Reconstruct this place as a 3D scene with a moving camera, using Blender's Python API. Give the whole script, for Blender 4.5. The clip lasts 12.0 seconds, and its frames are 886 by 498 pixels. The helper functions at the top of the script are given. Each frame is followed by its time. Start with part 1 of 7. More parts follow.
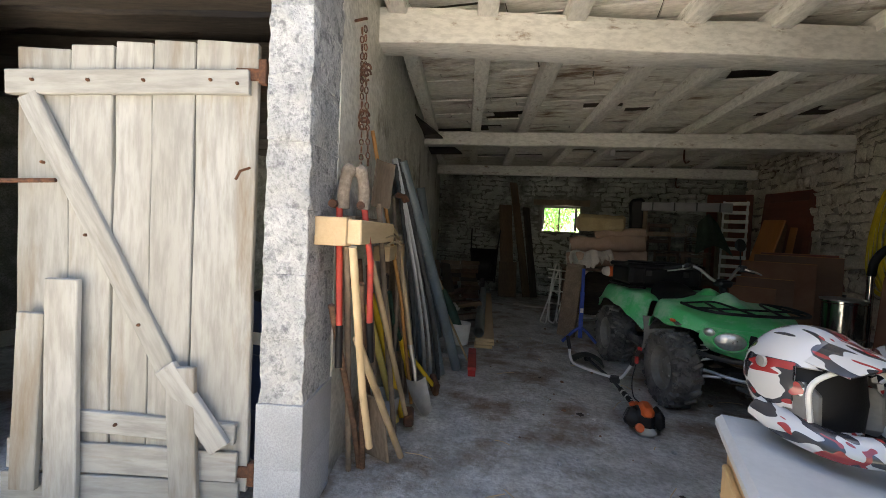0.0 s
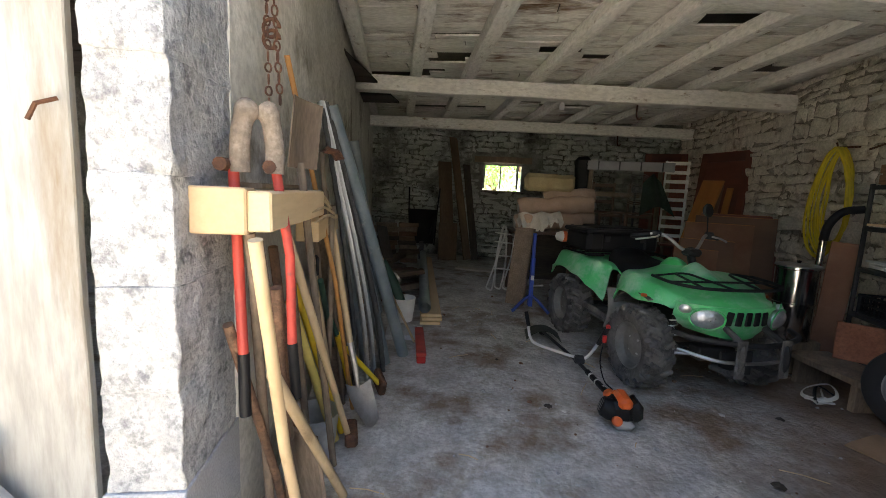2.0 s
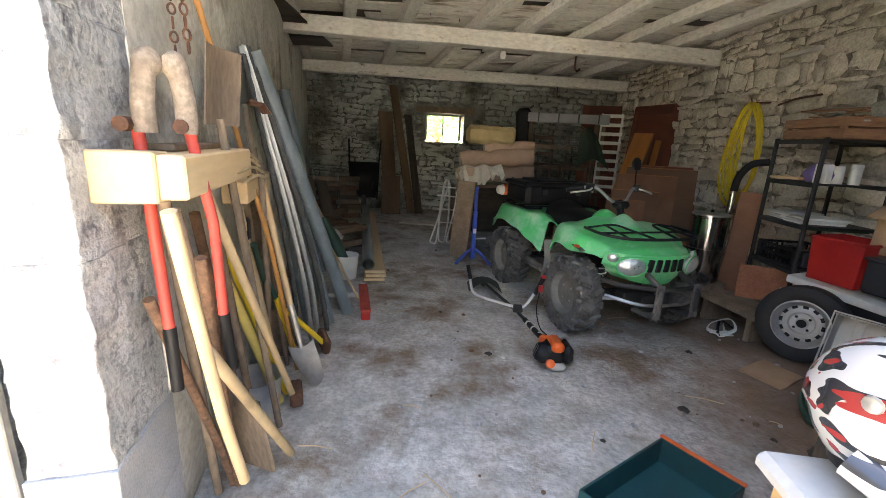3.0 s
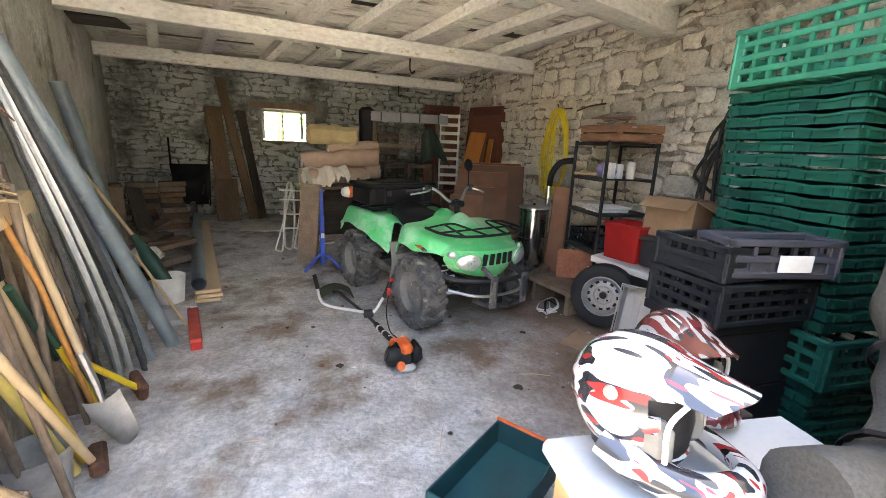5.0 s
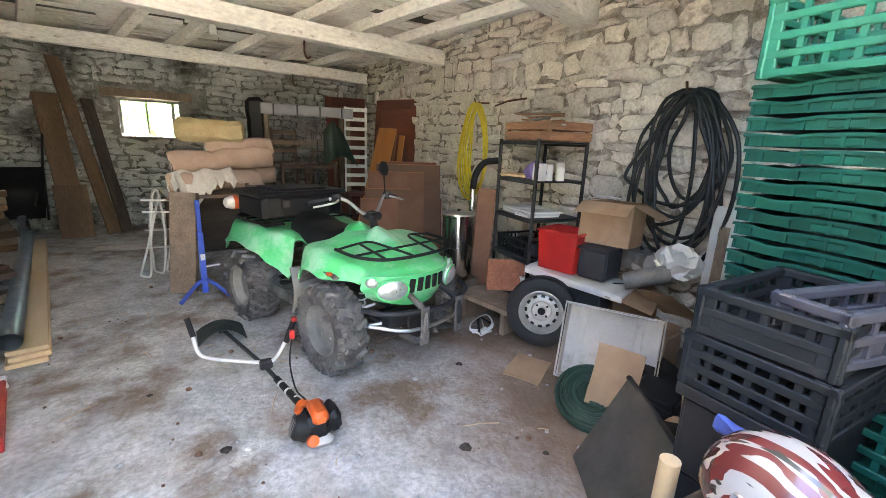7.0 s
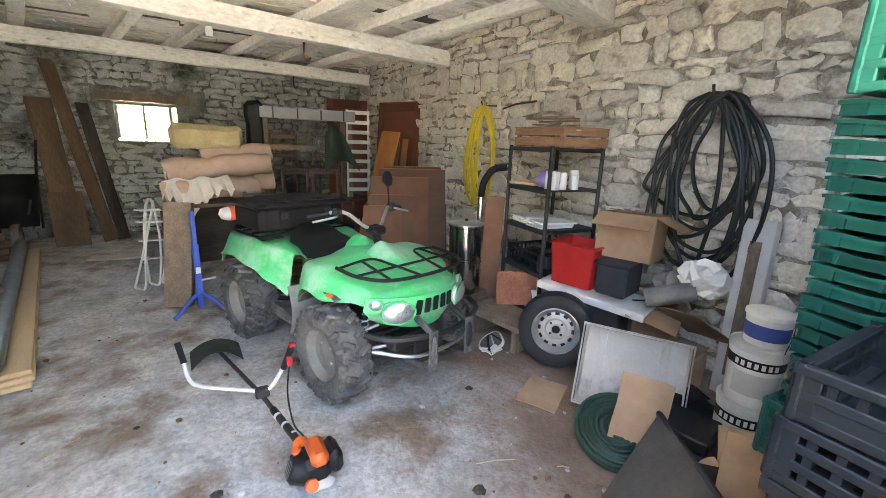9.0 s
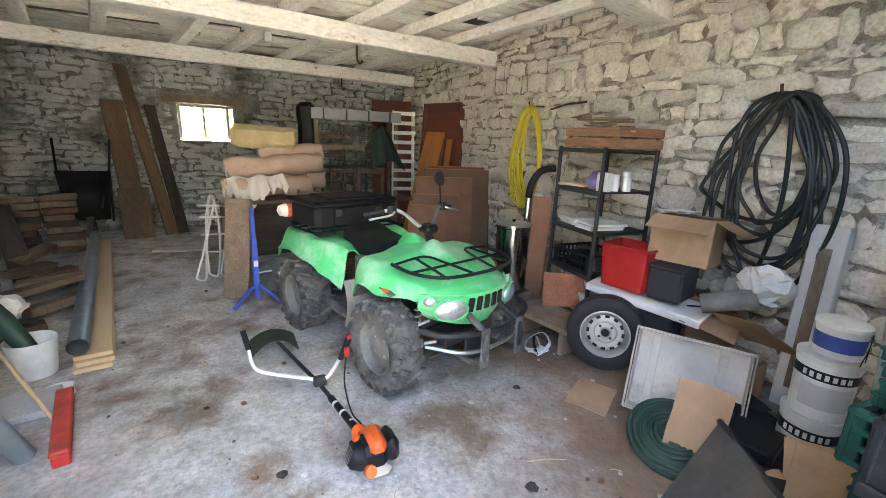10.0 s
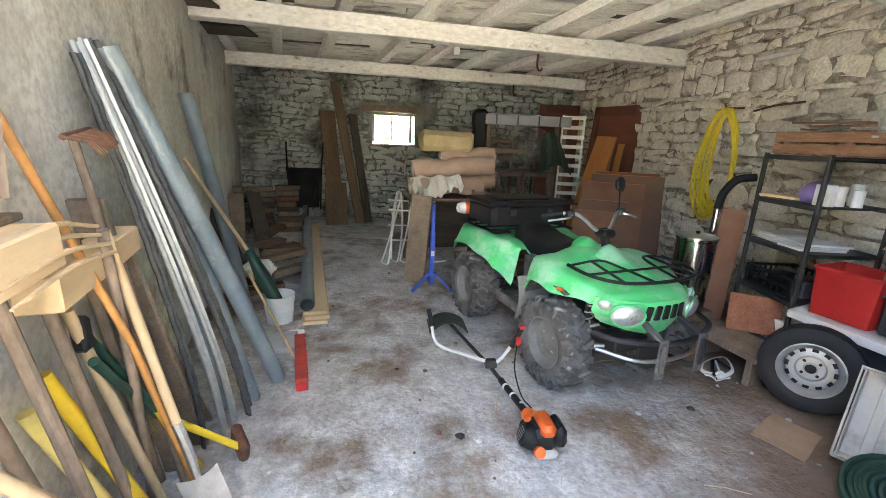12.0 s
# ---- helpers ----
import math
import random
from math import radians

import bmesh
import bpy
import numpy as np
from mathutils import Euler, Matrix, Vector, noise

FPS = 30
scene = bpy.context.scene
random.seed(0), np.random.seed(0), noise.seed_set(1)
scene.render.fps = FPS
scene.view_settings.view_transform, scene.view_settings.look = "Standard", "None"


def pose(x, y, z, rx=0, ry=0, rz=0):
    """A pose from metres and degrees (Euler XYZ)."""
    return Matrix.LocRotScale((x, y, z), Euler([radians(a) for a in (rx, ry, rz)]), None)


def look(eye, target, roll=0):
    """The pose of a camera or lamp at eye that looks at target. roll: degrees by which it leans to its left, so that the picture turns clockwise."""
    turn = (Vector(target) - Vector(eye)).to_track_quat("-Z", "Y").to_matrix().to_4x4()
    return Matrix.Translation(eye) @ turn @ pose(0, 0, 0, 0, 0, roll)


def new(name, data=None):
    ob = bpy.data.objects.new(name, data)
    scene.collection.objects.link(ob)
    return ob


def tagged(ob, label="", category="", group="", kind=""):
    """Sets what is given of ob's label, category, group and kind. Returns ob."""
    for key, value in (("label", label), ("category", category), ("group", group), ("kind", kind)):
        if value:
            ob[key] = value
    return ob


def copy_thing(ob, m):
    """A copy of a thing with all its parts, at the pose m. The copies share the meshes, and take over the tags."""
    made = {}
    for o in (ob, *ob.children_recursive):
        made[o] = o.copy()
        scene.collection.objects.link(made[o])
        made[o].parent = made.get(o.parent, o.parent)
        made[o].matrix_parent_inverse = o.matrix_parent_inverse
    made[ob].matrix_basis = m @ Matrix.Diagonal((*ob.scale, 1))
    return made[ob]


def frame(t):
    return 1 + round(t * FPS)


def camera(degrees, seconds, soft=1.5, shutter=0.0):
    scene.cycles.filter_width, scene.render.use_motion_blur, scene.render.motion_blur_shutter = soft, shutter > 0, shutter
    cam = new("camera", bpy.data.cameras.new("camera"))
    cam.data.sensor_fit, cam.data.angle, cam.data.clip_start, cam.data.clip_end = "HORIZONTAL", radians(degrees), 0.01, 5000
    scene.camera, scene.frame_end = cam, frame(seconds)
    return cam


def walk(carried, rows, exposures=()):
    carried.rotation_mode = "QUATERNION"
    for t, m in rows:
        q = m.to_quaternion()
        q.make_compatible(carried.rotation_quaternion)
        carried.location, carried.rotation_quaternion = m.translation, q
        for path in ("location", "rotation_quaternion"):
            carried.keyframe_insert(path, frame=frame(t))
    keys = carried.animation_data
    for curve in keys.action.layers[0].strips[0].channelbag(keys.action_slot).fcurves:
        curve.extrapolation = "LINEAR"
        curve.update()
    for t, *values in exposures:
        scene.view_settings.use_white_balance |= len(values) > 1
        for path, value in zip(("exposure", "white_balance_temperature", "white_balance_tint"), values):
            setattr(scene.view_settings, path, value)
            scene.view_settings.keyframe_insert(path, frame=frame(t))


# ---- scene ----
cam = camera(93.2, 12.0, soft=0.9)
PATH = [
    (0, (1.769, 2.451, 1.365), (1.209, 4.37, 1.289), 2.7),
    (0.5, (1.637, 2.729, 1.349), (1.065, 4.644, 1.265), 2.8),
    (1, (1.569, 2.955, 1.394), (0.985, 4.859, 1.209), 2.5),
    (1.5, (1.495, 3.027, 1.424), (1.043, 4.965, 1.224), 2.8),
    (2, (1.499, 3.059, 1.428), (1.268, 5.027, 1.16), 2.7),
    (2.5, (1.526, 3.055, 1.418), (1.444, 5.028, 1.096), 2.3),
    (2.7, (1.524, 3.069, 1.435), (1.498, 5.012, 0.959), 2.5),
    (4.3, (1.596, 3.074, 1.512), (1.967, 4.979, 1.028), 2.3),
    (4.5, (1.612, 3.075, 1.518), (2.077, 4.959, 1.035), 2.4),
    (5, (1.674, 3.091, 1.545), (2.348, 4.913, 1.069), 2.4),
    (5.5, (1.76, 3.184, 1.576), (2.62, 4.926, 1.099), 2.1),
    (6, (1.845, 3.317, 1.598), (2.739, 5.039, 1.113), 2.2),
    (6.5, (1.881, 3.522, 1.561), (2.836, 5.207, 1.064), 2.2),
    (7, (1.858, 3.71, 1.586), (2.911, 5.34, 1.102), 2.3),
    (9, (1.945, 3.924, 1.652), (2.986, 5.56, 1.163), 2.0),
    (9.5, (1.887, 3.939, 1.647), (2.902, 5.591, 1.158), 2.1),
    (10, (1.81, 3.942, 1.65), (2.713, 5.657, 1.157), 2.2),
    (10.5, (1.747, 3.918, 1.654), (2.473, 5.713, 1.155), 2.2),
    (11, (1.679, 3.887, 1.654), (2.237, 5.741, 1.154), 2.2),
    (11.5, (1.596, 3.848, 1.654), (1.995, 5.742, 1.153), 2.4),
    (12, (1.53, 3.819, 1.655), (1.79, 5.736, 1.15), 2.4),
]
EXPOSURES = [(0.0, 2.68, 6800, 11), (1.5, 2.92, 6800, 11), (2.5, 3.8, 7100, 12), (4.5, 4.65, 7300, 13), (5.5, 5.02, 7200, 15), (6.5, 5.05, 7000, 14), (7.0, 5.4, 6900, 13), (10.5, 5.5, 6800, 11), (12.0, 5.25, 6800, 10)]
walk(cam, [(t, look(eye, target, roll)) for t, eye, target, roll in PATH], EXPOSURES)

# ---- light: a shaded yard under a clear sky, sun behind the building ----
world = bpy.data.worlds.new("sky")
scene.world = world
world.use_nodes = True
wn = world.node_tree
sky = wn.nodes.new("ShaderNodeTexSky")
sky.sky_type, sky.sun_disc = 'NISHITA', False
sky.sun_elevation, sky.sun_rotation = radians(70), radians(14)
bg = wn.nodes["Background"]
bg.inputs["Strength"].default_value = 0.10
wn.links.new(sky.outputs["Color"], bg.inputs["Color"])
sun = new("sun", bpy.data.lights.new("sun", 'SUN'))
sun.data.energy, sun.data.angle, sun.data.color = 5.0, radians(0.5), (1.0, 0.95, 0.88)
sun.matrix_world = look((3, 20, 40), (3 - 3.5, 5.9, 0))


# ---- materials ----
def mat(name, a, b=None, scale=6.0, rough=0.75, bump=0.25, metal=0.0, stretch=(1, 1, 1), stain=None, stain_at=0.62,
        stain_scale=1.5, fine=60.0, rough_b=None, rand=0.12, bump_scale=1.0, coat=0.0, trans=0.0, spec=0.5):
    """A worn surface: two colours mixed by noise, a third as stains, grain in the relief, a random shade per object."""
    m = bpy.data.materials.new(name)
    m.use_nodes = True
    nt = m.node_tree
    n, l = nt.nodes, nt.links
    bs = n["Principled BSDF"]
    b = b or tuple(c * 0.7 for c in a)
    tc, oi = n.new("ShaderNodeTexCoord"), n.new("ShaderNodeObjectInfo")
    off = n.new("ShaderNodeVectorMath")
    off.operation = 'MULTIPLY_ADD'
    off.inputs[1].default_value = stretch
    sc = n.new("ShaderNodeVectorMath")
    sc.operation = 'SCALE'
    sc.inputs[0].default_value = (17.0, 9.0, 13.0)
    l.new(oi.outputs["Random"], sc.inputs["Scale"])
    l.new(tc.outputs["Object"], off.inputs[0])
    l.new(sc.outputs[0], off.inputs[2])

    def noise_tex(s, detail=6, r=0.6):
        t = n.new("ShaderNodeTexNoise")
        t.inputs["Scale"].default_value, t.inputs["Detail"].default_value, t.inputs["Roughness"].default_value = s, detail, r
        l.new(off.outputs[0], t.inputs["Vector"])
        return t

    def ramp(src, lo, hi):
        r = n.new("ShaderNodeMapRange")
        r.inputs[1].default_value, r.inputs[2].default_value = lo, hi
        l.new(src, r.inputs[0])
        return r.outputs[0]

    def mix(f, x, y, kind='MIX'):
        k = n.new("ShaderNodeMix")
        k.data_type, k.blend_type = 'RGBA', kind
        for sock, v in ((k.inputs[0], f), (k.inputs[6], x), (k.inputs[7], y)):
            if hasattr(v, "is_output"):
                l.new(v, sock)
            elif isinstance(v, tuple):
                sock.default_value = (*v, 1)
            else:
                sock.default_value = v
        return k.outputs[2]

    t1, t2 = noise_tex(scale), noise_tex(fine, 4)
    col = mix(ramp(t1.outputs["Fac"], 0.35, 0.68), a, b)
    col = mix(ramp(t2.outputs["Fac"], 0.4, 0.64), col, mix(0.6 if bump >= 0.25 else 0.15, col, tuple(0.72 * c for c in b)), 'MIX')
    if stain:
        t3 = noise_tex(stain_scale, 8, 0.68)
        col = mix(ramp(t3.outputs["Fac"], stain_at - 0.06, stain_at + 0.08), col, stain)
    hsv = n.new("ShaderNodeHueSaturation")
    v = n.new("ShaderNodeMapRange")
    v.inputs[3].default_value, v.inputs[4].default_value = 1 - rand, 1 + rand
    l.new(oi.outputs["Random"], v.inputs[0])
    l.new(v.outputs[0], hsv.inputs["Value"])
    l.new(col, hsv.inputs["Color"])
    l.new(hsv.outputs[0], bs.inputs["Base Color"])
    rr = n.new("ShaderNodeMapRange")
    rr.inputs[3].default_value, rr.inputs[4].default_value = rough, rough_b or min(1, rough + 0.18)
    l.new(t1.outputs["Fac"], rr.inputs[0])
    l.new(rr.outputs[0], bs.inputs["Roughness"])
    bs.inputs["Metallic"].default_value = metal
    bs.inputs["Coat Weight"].default_value = coat
    bs.inputs["Specular IOR Level"].default_value = spec
    bs.inputs["Transmission Weight"].default_value = trans
    if bump:
        b1, b2 = n.new("ShaderNodeBump"), n.new("ShaderNodeBump")
        b1.inputs["Strength"].default_value, b1.inputs["Distance"].default_value = bump, 0.03 * bump_scale
        b2.inputs["Strength"].default_value, b2.inputs["Distance"].default_value = bump, 0.006 * bump_scale
        l.new(t1.outputs["Fac"], b1.inputs["Height"])
        l.new(t2.outputs["Fac"], b2.inputs["Height"])
        l.new(b1.outputs[0], b2.inputs["Normal"])
        l.new(b2.outputs[0], bs.inputs["Normal"])
    return m


M_STONE = mat("limewashed_stone", (0.83, 0.775, 0.68), (0.64, 0.58, 0.48), 6, 0.9, 0.8, stain=(0.24, 0.175, 0.12), stain_at=0.615, stain_scale=4.0, fine=38, rand=0.16, bump_scale=1.6)
M_MORTAR = mat("limewashed_mortar", (0.56, 0.51, 0.44), (0.17, 0.135, 0.10), 9, 0.95, 0.6, fine=70)
M_STONE_GREY = mat("grey_limewashed_stone", (0.66, 0.68, 0.63), (0.46, 0.48, 0.43), 4, 0.92, 0.6, stain=(0.085, 0.085, 0.065), stain_at=0.555, stain_scale=0.8, fine=40, rand=0.18)
M_MORTAR_GREY = mat("grey_mortar", (0.32, 0.325, 0.29), (0.12, 0.12, 0.10), 6, 0.95, 0.6)
M_PLASTER = mat("lime_plaster", (0.86, 0.84, 0.77), (0.62, 0.60, 0.52), 2.6, 0.92, 0.6, stain=(0.24, 0.215, 0.165), stain_at=0.585, stain_scale=1.5, fine=30)
M_BLOCK = mat("rough_limed_concrete_block", (0.54, 0.54, 0.525), (0.40, 0.405, 0.40), 9, 0.95, 1.0, stain=(0.19, 0.195, 0.20), stain_at=0.575, stain_scale=15, fine=60, bump_scale=1.3)
M_BLOCK_NEW = mat("smooth_concrete_block", (0.52, 0.53, 0.54), (0.43, 0.44, 0.45), 6, 0.9, 0.35, fine=120)
M_FLOOR = mat("worn_concrete_floor", (0.66, 0.645, 0.61), (0.40, 0.385, 0.35), 5.5, 0.9, 1.0, stain=(0.22, 0.165, 0.115), stain_at=0.565, stain_scale=1.6, fine=32, rand=0, bump_scale=1.3)


def earth_over(m, colour, x0, x1):
    """Lay trodden earth over a floor's colour, thicker from x0 to x1, with a ragged edge."""
    n, l = m.node_tree.nodes, m.node_tree.links
    bs = n["Principled BSDF"]
    old = bs.inputs["Base Color"].links[0].from_socket
    tc, sp, t = n.new("ShaderNodeTexCoord"), n.new("ShaderNodeSeparateXYZ"), n.new("ShaderNodeTexNoise")
    t.inputs["Scale"].default_value, t.inputs["Detail"].default_value, t.inputs["Roughness"].default_value = 0.9, 8, 0.62
    l.new(tc.outputs["Object"], sp.inputs[0])
    l.new(tc.outputs["Object"], t.inputs["Vector"])
    r = n.new("ShaderNodeMapRange")
    r.inputs[1].default_value, r.inputs[2].default_value = x0, x1
    l.new(sp.outputs["X"], r.inputs[0])
    add = n.new("ShaderNodeMath")
    add.operation = 'MULTIPLY_ADD'
    add.inputs[1].default_value, add.inputs[2].default_value = 2.4, -1.25
    l.new(t.outputs["Fac"], add.inputs[0])
    both = n.new("ShaderNodeMath")
    both.use_clamp = True
    l.new(r.outputs[0], both.inputs[0])
    l.new(add.outputs[0], both.inputs[1])
    x = n.new("ShaderNodeMix")
    x.data_type = 'RGBA'
    fade = n.new("ShaderNodeMath")
    fade.operation = 'MULTIPLY'
    fade.inputs[1].default_value = 0.9
    l.new(both.outputs[0], fade.inputs[0])
    l.new(fade.outputs[0], x.inputs[0])
    l.new(old, x.inputs[6])
    dark = n.new("ShaderNodeMix")
    dark.data_type = 'RGBA'
    dark.inputs[6].default_value, dark.inputs[7].default_value = (*colour, 1), (*(0.55 * c for c in colour), 1)
    l.new(t.outputs["Fac"], dark.inputs[0])
    l.new(dark.outputs[2], x.inputs[7])
    l.new(x.outputs[2], bs.inputs["Base Color"])


earth_over(M_FLOOR, (0.25, 0.158, 0.098), 2.7, 3.7)
M_EARTH = mat("pale_gravel_yard", (0.70, 0.65, 0.56), (0.54, 0.49, 0.41), 1.2, 0.95, 0.4, rand=0)
M_BEAM = mat("limewashed_beam", (0.88, 0.855, 0.80), (0.80, 0.765, 0.70), 3.0, 0.9, 0.35, stretch=(0.4, 1, 1), stain=(0.27, 0.18, 0.11), stain_at=0.645, stain_scale=13, fine=34)
M_BOARD = mat("limewashed_ceiling_board", (0.88, 0.855, 0.80), (0.78, 0.735, 0.66), 4, 0.9, 0.3, stretch=(0.35, 1, 1), stain=(0.20, 0.12, 0.07), stain_at=0.60, stain_scale=3.2, fine=40)
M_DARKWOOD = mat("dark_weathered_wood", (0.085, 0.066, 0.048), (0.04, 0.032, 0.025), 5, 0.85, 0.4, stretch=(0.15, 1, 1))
M_DOORWOOD = mat("weathered_whitewashed_plank", (0.42, 0.412, 0.38), (0.31, 0.295, 0.26), 3.2, 0.88, 0.45, stretch=(0.16, 1, 1), stain=(0.22, 0.175, 0.125), stain_at=0.595, stain_scale=3.4, fine=30, rand=0.12)
M_ROOF = mat("roof_boards", (0.14, 0.115, 0.09), (0.08, 0.065, 0.05), 3, 0.9, 0.3)


# ---- helpers for building ----
def part(name, bm, material, parent=None, label="", m=None, smooth=False):
    """Link a bmesh as one mesh object under a thing or a part."""
    me = bpy.data.meshes.new(name)
    bm.normal_update()
    bm.to_mesh(me)
    bm.free()
    me.materials.append(material)
    if smooth:
        me.shade_smooth()
        me.set_sharp_from_angle(angle=radians(38))
    ob = new(name, me)
    if parent:
        ob.parent = parent
    if m is not None:
        ob.matrix_basis = m
    if label:
        ob["label"] = label
    return ob


def thing(name, label, category, m=None, group="", kind=""):
    ob = new(name)
    ob.empty_display_size = 0.1
    if m is not None:
        ob.matrix_basis = m
    return tagged(ob, label, category, group, kind)


def box(bm, c, s, m=None, bevel=0.0, seg=1):
    """A box of size s round c, its edges bevelled, added to bm."""
    r = bmesh.ops.create_cube(bm, size=1.0)
    vs = r["verts"]
    bmesh.ops.transform(bm, matrix=Matrix.Translation(c) @ Matrix.Diagonal((*s, 1)), verts=vs)
    if bevel:
        es = list({e for v in vs for e in v.link_edges})
        k = bmesh.ops.bevel(bm, geom=es, offset=min(bevel, min(s) * 0.45), segments=seg, affect='EDGES', profile=0.6)
        vs = list({v for f in k["faces"] for v in f.verts} | {v for v in vs if v.is_valid})
    if m is not None:
        bmesh.ops.transform(bm, matrix=m, verts=vs)
    return vs


def boxes(*items, bevel=0.004):
    bm = bmesh.new()
    for it in items:
        box(bm, it[0], it[1], it[2] if len(it) > 2 else None, bevel)
    return bm


def sweep(bm, pts, r, seg=8, caps=True, flat=1.0):
    """A tube along pts; r is one radius or one a point; flat squeezes it across."""
    pts = [Vector(p) for p in pts]
    rs = r if isinstance(r, (list, tuple)) else [r] * len(pts)
    rings, side = [], None
    for i, p in enumerate(pts):
        d = (pts[min(i + 1, len(pts) - 1)] - pts[max(i - 1, 0)]).normalized()
        if side is None:
            side = d.orthogonal().normalized()
        side = (side - d * side.dot(d)).normalized()
        up = d.cross(side)
        rings.append([bm.verts.new(p + rs[i] * (math.cos(a) * side + flat * math.sin(a) * up)) for a in (2 * math.pi * k / seg for k in range(seg))])
    for a, b in zip(rings, rings[1:]):
        for k in range(seg):
            bm.faces.new((a[k], a[(k + 1) % seg], b[(k + 1) % seg], b[k]))
    if caps:
        bm.faces.new(rings[0][::-1])
        bm.faces.new(rings[-1])
    return bm


def tube(pts, r, seg=8, flat=1.0):
    return sweep(bmesh.new(), pts, r, seg, True, flat)


def smooth_path(pts, n=6):
    """Catmull-Rom points through pts."""
    p = [Vector(q) for q in pts]
    p = [2 * p[0] - p[1]] + p + [2 * p[-1] - p[-2]]
    out = []
    for i in range(1, len(p) - 2):
        for k in range(n):
            t = k / n
            out.append(0.5 * (2 * p[i] + (p[i + 1] - p[i - 1]) * t + (2 * p[i - 1] - 5 * p[i] + 4 * p[i + 1] - p[i + 2]) * t * t
                              + (3 * p[i] - p[i - 1] - 3 * p[i + 1] + p[i + 2]) * t ** 3))
    out.append(p[-2])
    return out


def lathe(profile, seg=24, bm=None):
    """Turn (radius, height) points round z; ends at radius 0 close."""
    bm = bm or bmesh.new()
    rings = []
    for r, z in profile:
        if r < 1e-5:
            rings.append([bm.verts.new((0, 0, z))])
        else:
            rings.append([bm.verts.new((r * math.cos(2 * math.pi * k / seg), r * math.sin(2 * math.pi * k / seg), z)) for k in range(seg)])
    for a, b in zip(rings, rings[1:]):
        for k in range(seg):
            q = [a[k % len(a)], a[(k + 1) % len(a)], b[(k + 1) % len(b)], b[k % len(b)]]
            q = list(dict.fromkeys(q))
            if len(q) > 2:
                bm.faces.new(q)
    bmesh.ops.recalc_face_normals(bm, faces=bm.faces)
    return bm


def rough(bm, amount, scale=3.0, cuts=0):
    """Push vertices about by noise, for hewn or worn things."""
    if cuts:
        bmesh.ops.subdivide_edges(bm, edges=bm.edges[:], cuts=cuts, use_grid_fill=True)
    for v in bm.verts:
        v.co += amount * noise.noise_vector(v.co * scale)
    return bm


def along(p, q, roll=0.0):
    """A pose at p whose x axis points to q."""
    d = Vector(q) - Vector(p)
    return Matrix.Translation(p) @ d.to_track_quat('X', 'Z').to_matrix().to_4x4() @ Matrix.Rotation(roll, 4, 'X')


def plank(length, width, thick, worn=0.004, seed=0, cuts=6):
    """A board along x from 0 to length, slightly uneven."""
    bm = bmesh.new()
    box(bm, (length / 2, 0, 0), (length, width, thick), bevel=min(0.004, thick * 0.2))
    es = [e for e in bm.edges if abs(e.verts[0].co.x - e.verts[1].co.x) > length * 0.5]
    bmesh.ops.subdivide_edges(bm, edges=es, cuts=cuts)
    for v in bm.verts:
        v.co += worn * noise.noise_vector(Vector((v.co.x * 2.5 + seed * 7.3, v.co.y * 4, v.co.z * 4 + seed)))
    return bm


# ---- structure ----
LEFT_END = Vector((0.70, 4.03, 0))       # garage corner of the partition wall's end
LEFT_DIR = Vector((-0.233, 0.9725, 0))   # the partition runs back along this
LEFT_OUT = Vector((-0.9725, -0.233, 0))  # away from the garage
RIGHT_X, BACK_Y, FRONT_Y, WALL_Y = 5.32, 12.62, 4.0, 3.1


def left_x(y):
    return 0.70 - 0.2396 * (y - 4.03)


def beam_z(x):
    return 2.70


g = bmesh.new()
bmesh.ops.create_grid(g, x_segments=90, y_segments=110, size=0.5)
for v in g.verts:
    v.co = Vector((v.co.x * 11 + 1.8, v.co.y * 10.6 + 8.4, 0))
    v.co.z = 0.012 * noise.noise(v.co * 1.3) + 0.006 * noise.noise(v.co * 6) - 0.006
tagged(part("floor", g, M_FLOOR, smooth=True), "worn grey concrete floor with earth stains", "floor", kind="structure")
g = bmesh.new()
bmesh.ops.create_grid(g, x_segments=2, y_segments=2, size=400)
tagged(part("ground", g, M_EARTH, m=pose(0, 0, -0.03)), "pale sunlit gravel and earth yard", "ground", kind="structure")


def stone_mesh(w, h, depth, rng):
    """One roughly squared stone: u along the wall, v up, its face along +z."""
    n = 12
    ring = []
    for k in range(n):
        a = 2 * math.pi * (k + 0.5) / n
        c, s = math.cos(a), math.sin(a)
        e = rng.uniform(0.36, 0.62)
        ring.append((w / 2 * math.copysign(abs(c) ** e, c) + rng.uniform(-0.03, 0.03) * min(1, w / 0.2), h / 2 * math.copysign(abs(s) ** e, s) + rng.uniform(-0.022, 0.022)))
    vs, fs = [], []
    tilt, tilt2 = rng.uniform(-0.012, 0.012), rng.uniform(-0.014, 0.014)
    for inset, z in ((0.0, -0.03), (0.006, depth * 0.55), (0.022, depth * 0.92)):
        for x, y in ring:
            k = 1 - inset / max(0.05, math.hypot(x, y))
            vs.append((x * k, y * k, z + (rng.uniform(-0.006, 0.006) if inset else 0) + tilt * x / w + tilt2 * y / h))
    vs.append((rng.uniform(-0.1, 0.1) * w, rng.uniform(-0.1, 0.1) * h, depth + rng.uniform(-0.004, 0.01)))
    for r in range(2):
        for k in range(n):
            a, b = r * n + k, r * n + (k + 1) % n
            fs.append((a, b, b + n, a + n))
    fs += [(2 * n + k, 2 * n + (k + 1) % n, 3 * n) for k in range(n)]
    return vs, fs


